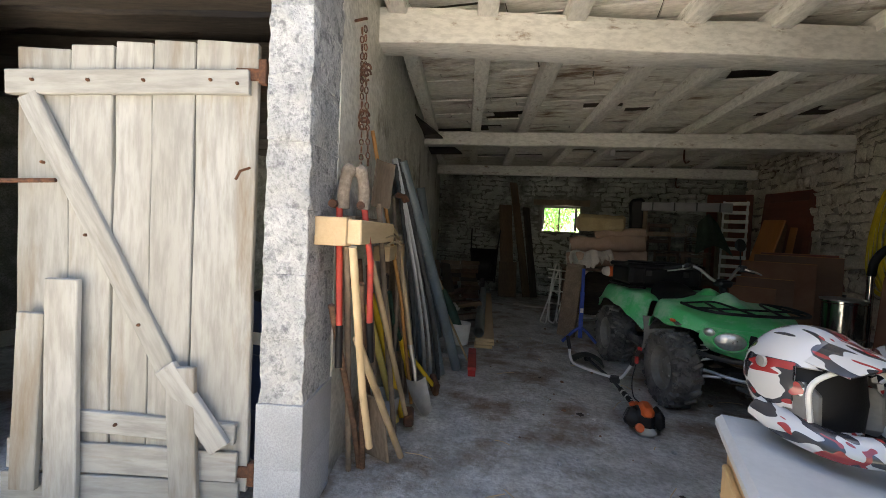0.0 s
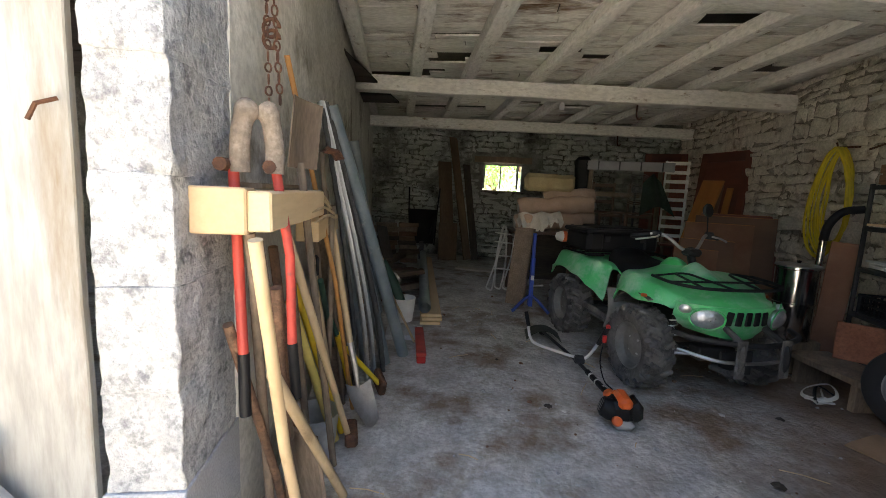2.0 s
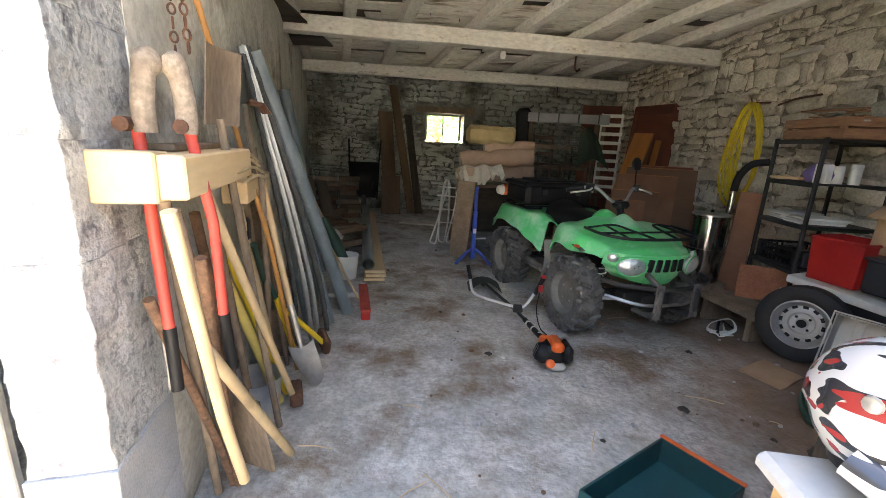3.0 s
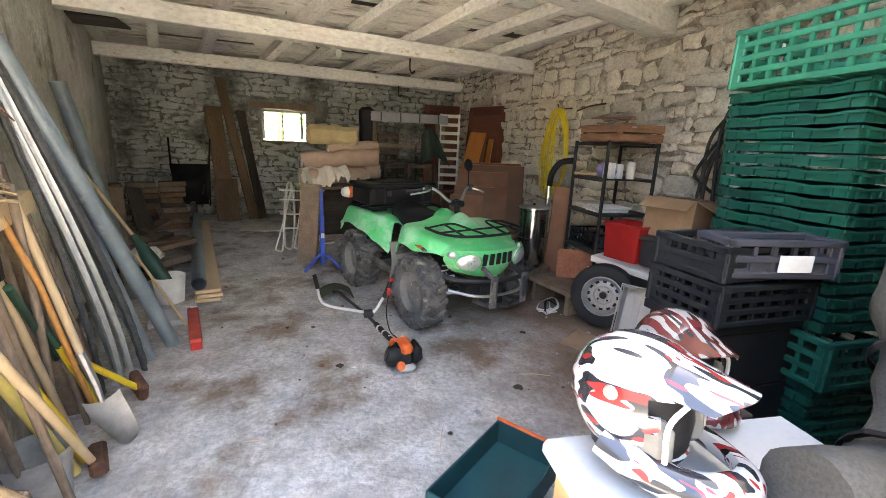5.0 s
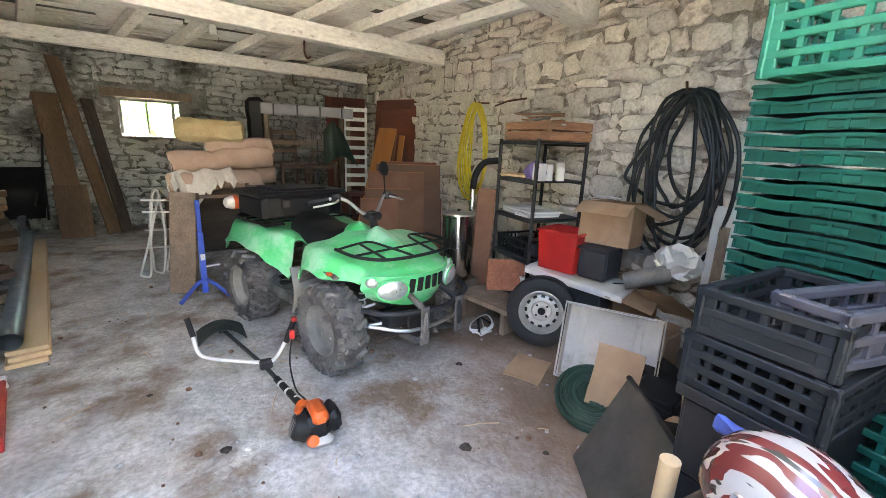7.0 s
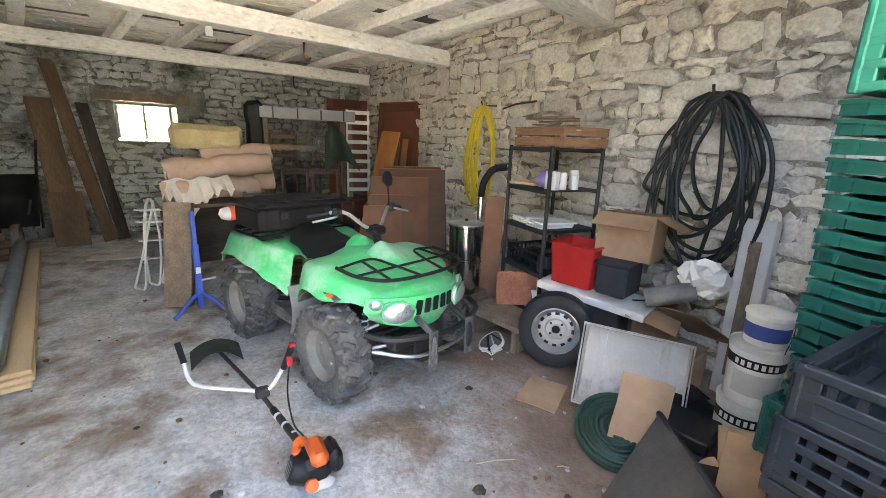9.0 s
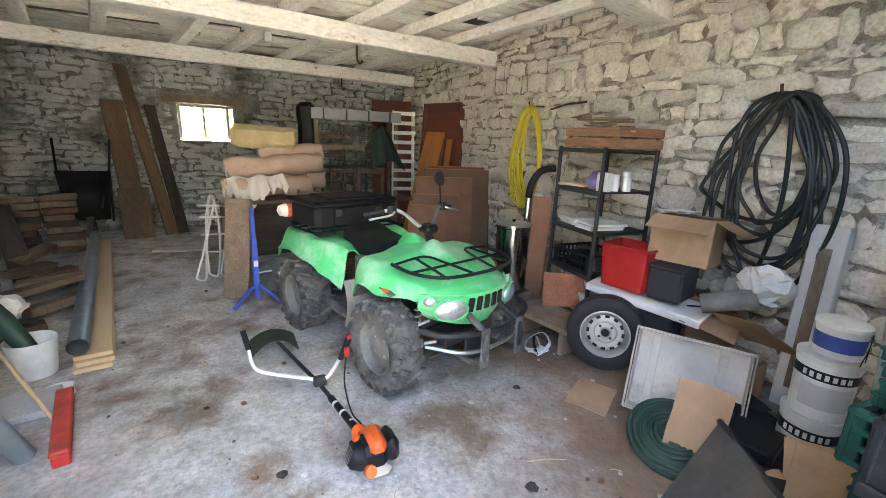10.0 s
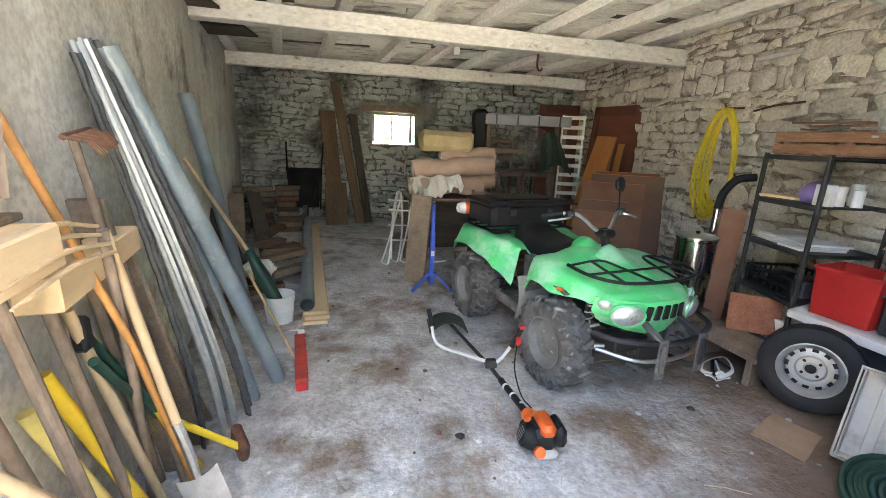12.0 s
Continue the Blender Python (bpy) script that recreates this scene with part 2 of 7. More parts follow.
def stone_wall(wall, m, length, height, material, skip, near, seed, size=1.0):
    """Cover a wall's face with stones in rough courses; those inside near are parts of their own."""
    rng = random.Random(seed)
    far_v, far_f = [], []
    z = 0.0
    while z < height:
        h = rng.choice((0.06, 0.08, 0.1, 0.12, 0.14, 0.18)) * size
        u = -rng.uniform(0, 0.2)
        while u < length:
            w = rng.choice((0.08, 0.13, 0.18, 0.22, 0.28, 0.36, 0.46)) * rng.uniform(0.85, 1.15) * size
            cu, cz = u + w / 2, z + h / 2 + 0.07 * noise.noise(Vector((u * 0.55, z * 0.6, seed)))
            u += w + rng.uniform(0.002, 0.016)
            if any(a < cu + w / 2 and cu - w / 2 < b and c < cz + h / 2 and cz - h / 2 < d for a, b, c, d in skip) or cz + h / 2 > height:
                continue
            vs, fs = stone_mesh(w + 0.006, h * rng.uniform(0.82, 1.22), rng.choice((0.006, 0.014, 0.02, 0.028, 0.05)), rng)
            local = Matrix.Translation((cu, cz, 0)) @ Matrix.Rotation(rng.uniform(-0.13, 0.13), 4, 'Z')
            if near and near[0] < cu < near[1] and near[2] < cz < near[3]:
                me = bpy.data.meshes.new("stone")
                me.from_pydata(vs, [], fs)
                me.materials.append(material)
                me.shade_smooth()
                ob = new("stone", me)
                ob.parent, ob.matrix_basis = wall, m @ local
            else:
                k = len(far_v)
                far_v += [tuple(local @ Vector(v)) for v in vs]
                far_f += [tuple(i + k for i in f) for f in fs]
        z += h + rng.uniform(0.0, 0.01)
    me = bpy.data.meshes.new("stonework")
    me.from_pydata(far_v, [], far_f)
    me.materials.append(material)
    me.shade_smooth()
    ob = new("stonework", me)
    ob.parent, ob.matrix_basis = wall, m
    return tagged(ob, kind="stuff")


WALL_H = 3.35
bm = boxes(((RIGHT_X + 0.27, (WALL_Y + BACK_Y) / 2, WALL_H / 2), (0.5, BACK_Y - WALL_Y + 1.0, WALL_H)), bevel=0)
wall_east = tagged(part("wall_east", bm, M_MORTAR), "limewashed rubble stone wall", "wall", kind="structure")
# back wall, with the window's opening through it
WIN = (1.20, 2.05, 1.52, 2.12)
bm = boxes(((-0.8, BACK_Y + 0.21, WALL_H / 2), (2 * (WIN[0] + 0.8), 0.42, WALL_H)),
           (((WIN[1] + 5.9) / 2, BACK_Y + 0.21, WALL_H / 2), (5.9 - WIN[1], 0.42, WALL_H)),
           (((WIN[0] + WIN[1]) / 2, BACK_Y + 0.21, WIN[2] / 2), (WIN[1] - WIN[0], 0.42, WIN[2])),
           (((WIN[0] + WIN[1]) / 2, BACK_Y + 0.21, (WIN[3] + WALL_H) / 2), (WIN[1] - WIN[0], 0.42, WALL_H - WIN[3])), bevel=0)
wall_north = tagged(part("wall_north", bm, M_MORTAR_GREY), "grey limewashed rubble stone wall", "wall", kind="structure")

# partition of concrete blocks, plastered on the garage side; its end shows the blocks
bm = bmesh.new()
L = 9.2
box(bm, (L / 2 + 0.19, 0.1, WALL_H / 2), (L - 0.38, 0.2, WALL_H))
bmesh.ops.subdivide_edges(bm, edges=[e for e in bm.edges if abs(e.verts[0].co.x - e.verts[1].co.x) > 1], cuts=60)
bmesh.ops.subdivide_edges(bm, edges=[e for e in bm.edges if abs(e.verts[0].co.z - e.verts[1].co.z) > 1], cuts=22)
for v in bm.verts:
    v.co.y += 0.02 * noise.noise(v.co * 1.1) + 0.007 * noise.noise(v.co * 5)
LEFT_M = Matrix(((LEFT_DIR.x, LEFT_OUT.x, 0, LEFT_END.x), (LEFT_DIR.y, LEFT_OUT.y, 0, LEFT_END.y), (0, 0, 1, 0), (0, 0, 0, 1)))
wall_west = tagged(part("wall_west", bm, M_PLASTER, m=LEFT_M, smooth=True), "lime-plastered concrete block partition, flaking at its end", "wall", kind="structure")
H_BLOCK = 0.288
for i in range(12):
    clean = i < 2
    ln = 0.4
    bm = bmesh.new()
    inset = 0.0 if clean else 0.006
    box(bm, (ln / 2 - 0.01, 0.1, 0), (ln, 0.2 - inset + (0.012 if clean else 0), H_BLOCK + 0.002), bevel=0.003, seg=1)
    bmesh.ops.subdivide_edges(bm, edges=[e for e in bm.edges if e.calc_length() > 0.1], cuts=10, use_grid_fill=True)
    for v in bm.verts:
        v.co += (0.0015 if clean else 0.010) * noise.noise_vector((v.co + Vector((0, 0, H_BLOCK * i))) * 20)
    part("block", bm, M_BLOCK_NEW if clean else M_BLOCK, wall_west, m=pose(-0.004 if clean else 0.004 * (i % 3), 0, H_BLOCK * (i + 0.5)), smooth=not clean)

# the dark room beside the garage, and walls that close the place
# the front wall is unseen, added to shade the garage's right side
for nm, c, s in (("wall_far_west", (-4.6, 8.2, WALL_H / 2), (0.4, 9.6, WALL_H)),
                 ("wall_lean_to", (-3.0, 3.75, WALL_H / 2), (3.6, 0.3, WALL_H)),
                 ("wall_front", (3.94, 3.0, WALL_H / 2), (3.18, 0.3, WALL_H))):
    tagged(part(nm, boxes((c, s), bevel=0), M_MORTAR_GREY), "dark rubble stone wall added to close the place", "wall", kind="structure")
# unseen wall across the yard, added to keep low sky light out of the back
tagged(part("wall_across_yard", boxes(((0, -6.5, 2.4), (44, 0.5, 4.9)), bevel=0), M_MORTAR_GREY), "unseen wall added across the yard to block low sky light", "wall", kind="structure")
# unseen too, added on the west to cut light falling on the right wall
tagged(part("wall_yard_west", boxes(((-2.0, -1.4, 1.8), (0.3, 9.9, 3.7)), bevel=0), M_MORTAR_GREY), "unseen wall added beside the yard to dim the right wall", "wall", kind="structure")

# roof over everything
bm = boxes(((0.5, (FRONT_Y + 13.2) / 2, 3.45), (11.0, 13.2 - FRONT_Y, 0.12)), ((4.3, 3.45, 3.45), (2.6, 1.1, 0.12)), bevel=0)
tagged(part("roof", bm, M_ROOF), "dark boarded roof deck above the ceiling", "roof", kind="structure")

# main beams, hewn and limewashed, and the joists and boards above them
for y0, y1, w, h, k in ((5.3, 6.7, 0.27, 0.24, 0.02), (8.62, 9.36, 0.2, 0.2, 0.012), (11.55, 12.22, 0.18, 0.2, 0.012)):
    x0 = left_x(y0) - 0.1
    ln = RIGHT_X + 0.1 - x0
    bm = bmesh.new()
    box(bm, (ln / 2, 0, h / 2), (ln, w, h), bevel=0.025, seg=2)
    bmesh.ops.subdivide_edges(bm, edges=[e for e in bm.edges if e.calc_length() > 1], cuts=40)
    for v in bm.verts:
        v.co += k * noise.noise_vector(Vector((v.co.x * 1.2 + y0 * 5, v.co.y * 3, v.co.z * 3)))
    tagged(part("beam", bm, M_BEAM, m=along((x0, y0, beam_z(x0)), (RIGHT_X + 0.1, y1, beam_z(RIGHT_X + 0.1))), smooth=True),
           "hewn limewashed timber ceiling beam", "beam", kind="structure")
rng = random.Random(5)
JOISTS = (-1.15, -0.36, 0.33, 1.03, 1.94, 2.6, 3.38, 4.07, 4.75)   # where each crosses the middle beam
for jx in JOISTS:
    lean = -0.245 + 0.028 * max(0.0, jx)
    y0, y1 = FRONT_Y + 0.1, BACK_Y + 0.05
    if jx < -0.5:
        y0 = 4.3 + (0.70 - jx) / 0.2396
    ln = (y1 - y0) * math.hypot(1, lean)
    bm = bmesh.new()
    w, h = rng.uniform(0.11, 0.15), 0.13
    box(bm, (ln / 2, 0, h / 2), (ln, w, h), bevel=0.02, seg=2)
    bmesh.ops.subdivide_edges(bm, edges=[e for e in bm.edges if e.calc_length() > ln * 0.8], cuts=36)
    for v in bm.verts:
        v.co += 0.018 * noise.noise_vector(Vector((v.co.x * 0.9 + jx * 9, v.co.y * 3, v.co.z * 3)))
    p, q = (jx + lean * (y0 - 8.9), y0, 2.895), (jx + lean * (y1 - 8.9), y1, 2.895)
    tagged(part("joist", bm, M_BEAM, m=along(p, q), smooth=True), "limewashed timber ceiling joist", "joist", kind="structure")
bm = bmesh.new()
y = FRONT_Y
holes = [(1.9, 10.7), (1.2, 8.4), (2.5, 8.2), (3.2, 7.9), (3.9, 7.2), (2.0, 6.9), (2.8, 10.9), (0.9, 11.3), (4.3, 8.6), (1.6, 5.6), (3.4, 6.0), (0.3, 9.0)]
while y < BACK_Y:
    w = rng.uniform(0.17, 0.26)
    x = left_x(y + w) - 0.15 - rng.uniform(0, 0.4) if y > 3.9 else -4.4
    while x < RIGHT_X + 0.1:
        ln = 0.62 * rng.choice((1, 2, 2, 3))
        cx = x + ln / 2
        gone = any(abs(cx - hx) < 0.45 and abs(y + w / 2 - hy) < 0.14 for hx, hy in holes)
        if gone:
            ln = 0.45
        else:
            tilt = Matrix.Translation((cx, y + w / 2, 3.05 + rng.uniform(0, 0.012))) @ Euler((rng.uniform(-0.07, 0.07), rng.uniform(-0.004, 0.004), rng.uniform(-0.006, 0.006))).to_matrix().to_4x4()
            box(bm, (0, 0, 0), (ln - rng.uniform(0.004, 0.02), w - rng.uniform(0.012, 0.045), 0.022), tilt)
        x += ln
    y += w
tagged(part("ceiling", bm, M_BOARD), "limewashed ceiling boards with rotten gaps", "ceiling", kind="structure")


# ---- more materials ----
M_GREEN = mat("dusty_green_plastic", (0.05, 0.55, 0.15), (0.12, 0.55, 0.24), 5, 0.24, 0.06, stain=(0.33, 0.62, 0.40), stain_at=0.55, stain_scale=3, fine=90, rand=0, rough_b=0.5)
M_BLACK = mat("black_plastic", (0.010, 0.010, 0.011), (0.018, 0.017, 0.017), 6, 0.42, 0.12, fine=150, rand=0.05, spec=0.22)
M_DUSTBLACK = mat("dusty_black_rubber", (0.03, 0.029, 0.028), (0.17, 0.16, 0.15), 7, 0.75, 0.25, stain=(0.27, 0.255, 0.235), stain_at=0.62, stain_scale=6, fine=60)
M_RIM = mat("dusty_grey_rim", (0.26, 0.25, 0.23), (0.17, 0.165, 0.15), 9, 0.6, 0.15, metal=0.3)
M_STEEL = mat("worn_steel", (0.55, 0.55, 0.54), (0.38, 0.37, 0.36), 9, 0.32, 0.12, metal=0.9, fine=120)
M_CHROME = mat("polished_stainless_steel", (0.72, 0.72, 0.71), (0.6, 0.59, 0.57), 5, 0.12, 0.05, metal=1.0, rough_b=0.25)
M_DARKSTEEL = mat("dark_painted_steel", (0.03, 0.03, 0.032), (0.05, 0.048, 0.046), 8, 0.5, 0.15, metal=0.4)
M_RUST = mat("rusty_iron", (0.20, 0.085, 0.04), (0.09, 0.05, 0.035), 14, 0.85, 0.4, metal=0.3)
M_LENS = mat("clear_headlight_lens", (0.93, 0.94, 0.95), (0.80, 0.82, 0.84), 30, 0.22, 0.35, metal=0.85, coat=1.0, fine=24)
M_ORANGE = mat("orange_plastic", (0.72, 0.13, 0.02), (0.55, 0.09, 0.02), 8, 0.4, 0.08)
M_REDPL = mat("red_plastic", (0.48, 0.022, 0.02), (0.38, 0.016, 0.016), 6, 0.38, 0.06)
M_REDTOOL = mat("worn_red_paint", (0.60, 0.07, 0.045), (0.4, 0.05, 0.04), 12, 0.5, 0.15, stain=(0.12, 0.08, 0.06), stain_at=0.66, stain_scale=12)
M_YELLOW = mat("yellow_fibreglass", (0.82, 0.55, 0.02), (0.68, 0.45, 0.03), 9, 0.45, 0.08, stain=(0.35, 0.27, 0.1), stain_at=0.68, stain_scale=10)
M_YELLOWPALE = mat("faded_yellow_fibreglass", (0.78, 0.62, 0.18), (0.66, 0.52, 0.16), 9, 0.5, 0.1, stain=(0.4, 0.33, 0.18), stain_at=0.64, stain_scale=9)
M_JAW = mat("dusty_forged_steel", (0.34, 0.28, 0.22), (0.20, 0.155, 0.115), 14, 0.85, 0.35, metal=0.1)
M_DKGREEN = mat("dark_green_plastic", (0.015, 0.07, 0.04), (0.02, 0.05, 0.03), 8, 0.45, 0.1)
M_WOOD = mat("pale_tool_wood", (0.60, 0.45, 0.27), (0.46, 0.33, 0.18), 9, 0.6, 0.15, stretch=(1, 1, 0.3), stain=(0.3, 0.21, 0.12), stain_at=0.66, stain_scale=7)
M_OLDWOOD = mat("grey_brown_old_wood", (0.27, 0.20, 0.14), (0.17, 0.125, 0.085), 8, 0.75, 0.3, stretch=(1, 1, 0.3))
M_BACKBOARD = mat("brown_weathered_board", (0.19, 0.125, 0.07), (0.12, 0.08, 0.05), 5, 0.8, 0.3, stretch=(0.2, 1, 1))
M_STICK = mat("bark_brown_stick", (0.24, 0.13, 0.075), (0.13, 0.075, 0.045), 20, 0.85, 0.5)
M_FRESH = mat("fresh_sawn_timber", (0.72, 0.54, 0.32), (0.60, 0.42, 0.23), 5, 0.65, 0.15, stretch=(0.15, 1, 1), fine=70)
M_PVC = mat("grey_blue_plastic_pipe", (0.19, 0.225, 0.235), (0.13, 0.16, 0.17), 5, 0.25, 0.08, stain=(0.36, 0.36, 0.34), stain_at=0.64, stain_scale=4)
M_GALV = mat("galvanised_steel", (0.60, 0.61, 0.60), (0.44, 0.45, 0.45), 14, 0.38, 0.1, metal=0.75, fine=40)
M_OLDMESH = mat("dark_ribbed_plastic", (0.10, 0.10, 0.095), (0.055, 0.055, 0.05), 12, 0.8, 0.4)
M_GUARD = mat("dusty_dark_green_plastic", (0.05, 0.06, 0.04), (0.03, 0.036, 0.026), 8, 0.6, 0.15)
M_BLUE = mat("blue_painted_steel", (0.045, 0.10, 0.50), (0.03, 0.07, 0.36), 8, 0.45, 0.12, stain=(0.12, 0.1, 0.12), stain_at=0.7, stain_scale=9)
M_NAVY = mat("navy_plastic_drum", (0.02, 0.045, 0.14), (0.015, 0.035, 0.1), 6, 0.45, 0.1)
M_WHITE = mat("white_plastic", (0.76, 0.75, 0.71), (0.62, 0.6, 0.55), 7, 0.45, 0.08, stain=(0.4, 0.36, 0.3), stain_at=0.7, stain_scale=5)
M_BRICK = mat("red_brick", (0.42, 0.17, 0.095), (0.3, 0.12, 0.07), 10, 0.85, 0.3)
M_PAPER = mat("white_paper", (0.80, 0.79, 0.76), (0.7, 0.68, 0.64), 6, 0.8, 0.05)


# ---- the old plank door, ajar on the end of the partition ----
DOOR_M = Matrix.Translation((0.385, 4.075, 0)) @ Matrix.Rotation(math.atan2(-0.278, -0.96), 4, 'Z')
UP = Matrix.Rotation(-math.pi / 2, 4, 'Y') @ Matrix.Rotation(math.pi / 2, 4, 'X')          # plank's x axis upright
door = thing("barn_door", "weathered whitewashed plank barn door standing ajar, with loose boards nailed low", "door", DOOR_M)
u = 0.0
for i, (w, z0, top) in enumerate(((0.285, 0.10, 2.185), (0.195, 0.07, 2.175), (0.175, 0.06, 2.165), (0.20, 0.05, 2.14), (0.245, 0.05, 2.12))):
    bm = plank(top - z0, w - 0.007, 0.032, 0.007, i, 14)
    part("plank", bm, M_DOORWOOD, door, m=Matrix.Translation((u + w / 2, 0.006 * (i % 2), z0)) @ UP)
    u += w
DW = u


def door_board(name, p, q, w, t=0.03, d=0.0, seed=0, mt=None):
    """A board nailed across the door's face from p to q, each along and up the door."""
    a, b = Vector((p[0], 0.032 + d, p[1])), Vector((q[0], 0.032 + d, q[1]))
    v = b - a
    m = Matrix.Translation(a) @ Matrix.Rotation(-math.atan2(v.z, v.x), 4, 'Y') @ Matrix.Rotation(math.pi / 2, 4, 'X')
    return part(name, plank(v.length, w, t, 0.005, seed, 8), mt or M_DOORWOOD, door, m=m)


door_board("batten", (0.03, 2.00), (DW + 0.03, 1.955), 0.11, seed=3)
door_board("batten", (0.05, 0.385), (0.86, 0.42), 0.10, seed=5)
door_board("brace", (1.03, 1.90), (0.33, 0.60), 0.095, 0.03, 0.002, seed=7)
door_board("brace", (0.36, 0.70), (0.10, 0.33), 0.10, 0.03, 0.034, seed=8)
door_board("board", (0.04, 0.23), (1.11, 0.25), 0.14, 0.022, 0.0, 9)
door_board("board", (0.03, 0.085), (1.14, 0.09), 0.14, 0.022, 0.0, 10)
door_board("upright_board", (0.26, 0.03), (0.29, 0.70), 0.13, 0.03, 0.036, 11)
door_board("upright_board", (0.83, 0.06), (0.83, 1.08), 0.15, 0.03, 0.036, 12)
door_board("upright_board", (1.0, 0.10), (0.97, 0.92), 0.12, 0.03, 0.036, 13)
part("latch_bar", tube([(0.88, 0.06, 1.52), (1.14, 0.075, 1.505)], 0.011, 6), M_RUST, door, "rusty iron bar")
part("hinge", boxes(((0.03, 0.022, 2.04), (0.14, 0.012, 0.055)), ((-0.03, 0.03, 2.05), (0.035, 0.035, 0.11))), M_RUST, door, "rusty iron hinge")
part("hinge", boxes(((0.03, 0.022, 0.2), (0.14, 0.012, 0.055)), ((-0.03, 0.03, 0.2), (0.035, 0.035, 0.11))), M_RUST, door, "rusty iron hinge")
part("hook", tube([(0.02, 0.03, 1.62), (0.05, 0.06, 1.60), (0.07, 0.06, 1.56)], 0.006, 6), M_RUST, door, "rusty hook")
for i, (nu, nz) in enumerate(((0.08, 1.99), (0.2, 2.0), (0.5, 1.985), (0.75, 1.975), (1.0, 1.965), (0.2, 0.4), (0.6, 0.41), (0.5, 0.88), (0.75, 1.28), (0.95, 1.6))):
    part("nail", lathe([(0, 0.008), (0.006, 0.006), (0.008, 0), (0.008, -0.01)], 6), M_RUST, door, m=Matrix.Translation((nu, 0.052, nz)) @ Matrix.Rotation(-math.pi / 2, 4, 'X'))

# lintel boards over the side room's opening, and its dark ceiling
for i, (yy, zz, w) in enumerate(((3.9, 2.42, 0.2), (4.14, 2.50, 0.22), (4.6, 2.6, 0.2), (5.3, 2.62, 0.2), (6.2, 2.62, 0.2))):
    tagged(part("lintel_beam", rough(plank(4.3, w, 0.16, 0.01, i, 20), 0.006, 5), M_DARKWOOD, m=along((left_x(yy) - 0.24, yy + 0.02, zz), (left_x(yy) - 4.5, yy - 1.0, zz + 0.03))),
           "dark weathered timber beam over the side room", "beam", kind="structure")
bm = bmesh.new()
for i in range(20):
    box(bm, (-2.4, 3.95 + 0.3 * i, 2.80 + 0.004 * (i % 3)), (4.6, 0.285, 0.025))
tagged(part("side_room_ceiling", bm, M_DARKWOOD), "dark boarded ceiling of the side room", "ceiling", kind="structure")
drum = thing("plastic_drum", "navy blue plastic drum standing behind the plank door", "drum", pose(0.17, 4.63, 0))
part("body", lathe([(0, 0), (0.2, 0), (0.215, 0.02), (0.215, 0.3), (0.225, 0.31), (0.215, 0.33), (0.215, 0.62), (0.225, 0.63), (0.215, 0.65), (0.215, 0.88), (0.19, 0.93), (0, 0.93)], 28), M_NAVY, drum, smooth=True)
part("label", boxes(((-0.02, -0.216, 0.72), (0.1, 0.004, 0.07)), bevel=0), M_PAPER, drum, "small white label")
part("lid", lathe([(0, 0.96), (0.195, 0.96), (0.2, 0.95), (0.2, 0.925)], 28), M_BLACK, drum, smooth=True)

# ---- quad bike ----
quad = thing("quad_bike", "dusty green four-wheeled quad bike with a black rear case", "quad bike", pose(3.14, 6.52, 0, 0, 0, 15))


def quad_tyre(r, w):
    """A knobbly low-pressure tyre round the x axis."""
    p = [(r * 0.55, -w * 0.36), (r * 0.62, -w * 0.47), (r * 0.80, -w * 0.52), (r * 0.92, -w * 0.46), (r * 0.965, -w * 0.3), (r * 0.975, 0),
         (r * 0.965, w * 0.3), (r * 0.92, w * 0.46), (r * 0.80, w * 0.52), (r * 0.62, w * 0.47), (r * 0.55, w * 0.36)]
    bm = lathe(p, 36)
    bmesh.ops.rotate(bm, verts=bm.verts, matrix=Matrix.Rotation(math.pi / 2, 3, 'Y'))
    return bm


def lugs(r, w):
    """Tread and shoulder lugs: a shared mesh each, and the poses round the tyre."""
    turn = Matrix.Rotation(math.pi / 2, 4, 'Y')
    tread, shoulder = [], []
    for k in range(18):
        for s in (-1, 1):
            a = 2 * math.pi * (k + (0.5 if s > 0 else 0)) / 18
            tread.append(turn @ Matrix.Rotation(a, 4, 'Z') @ Matrix.Translation((r * 0.965, 0, s * w * 0.24)) @ Matrix.Rotation(s * 0.5, 4, 'X'))
            shoulder.append(turn @ Matrix.Rotation(a + 0.06, 4, 'Z') @ Matrix.Translation((r * 0.9, 0, s * w * 0.47)) @ Matrix.Rotation(s * 0.7, 4, 'Y'))
    out = []
    for size, poses in (((0.04, 0.035, w * 0.42), tread), ((0.055, 0.034, 0.03), shoulder)):
        me = bpy.data.meshes.new("tread_lug")
        b = boxes(((0, 0, 0), size), bevel=0.006)
        b.to_mesh(me)
        b.free()
        me.materials.append(M_DUSTBLACK)
        out.append((me, poses))
    return out


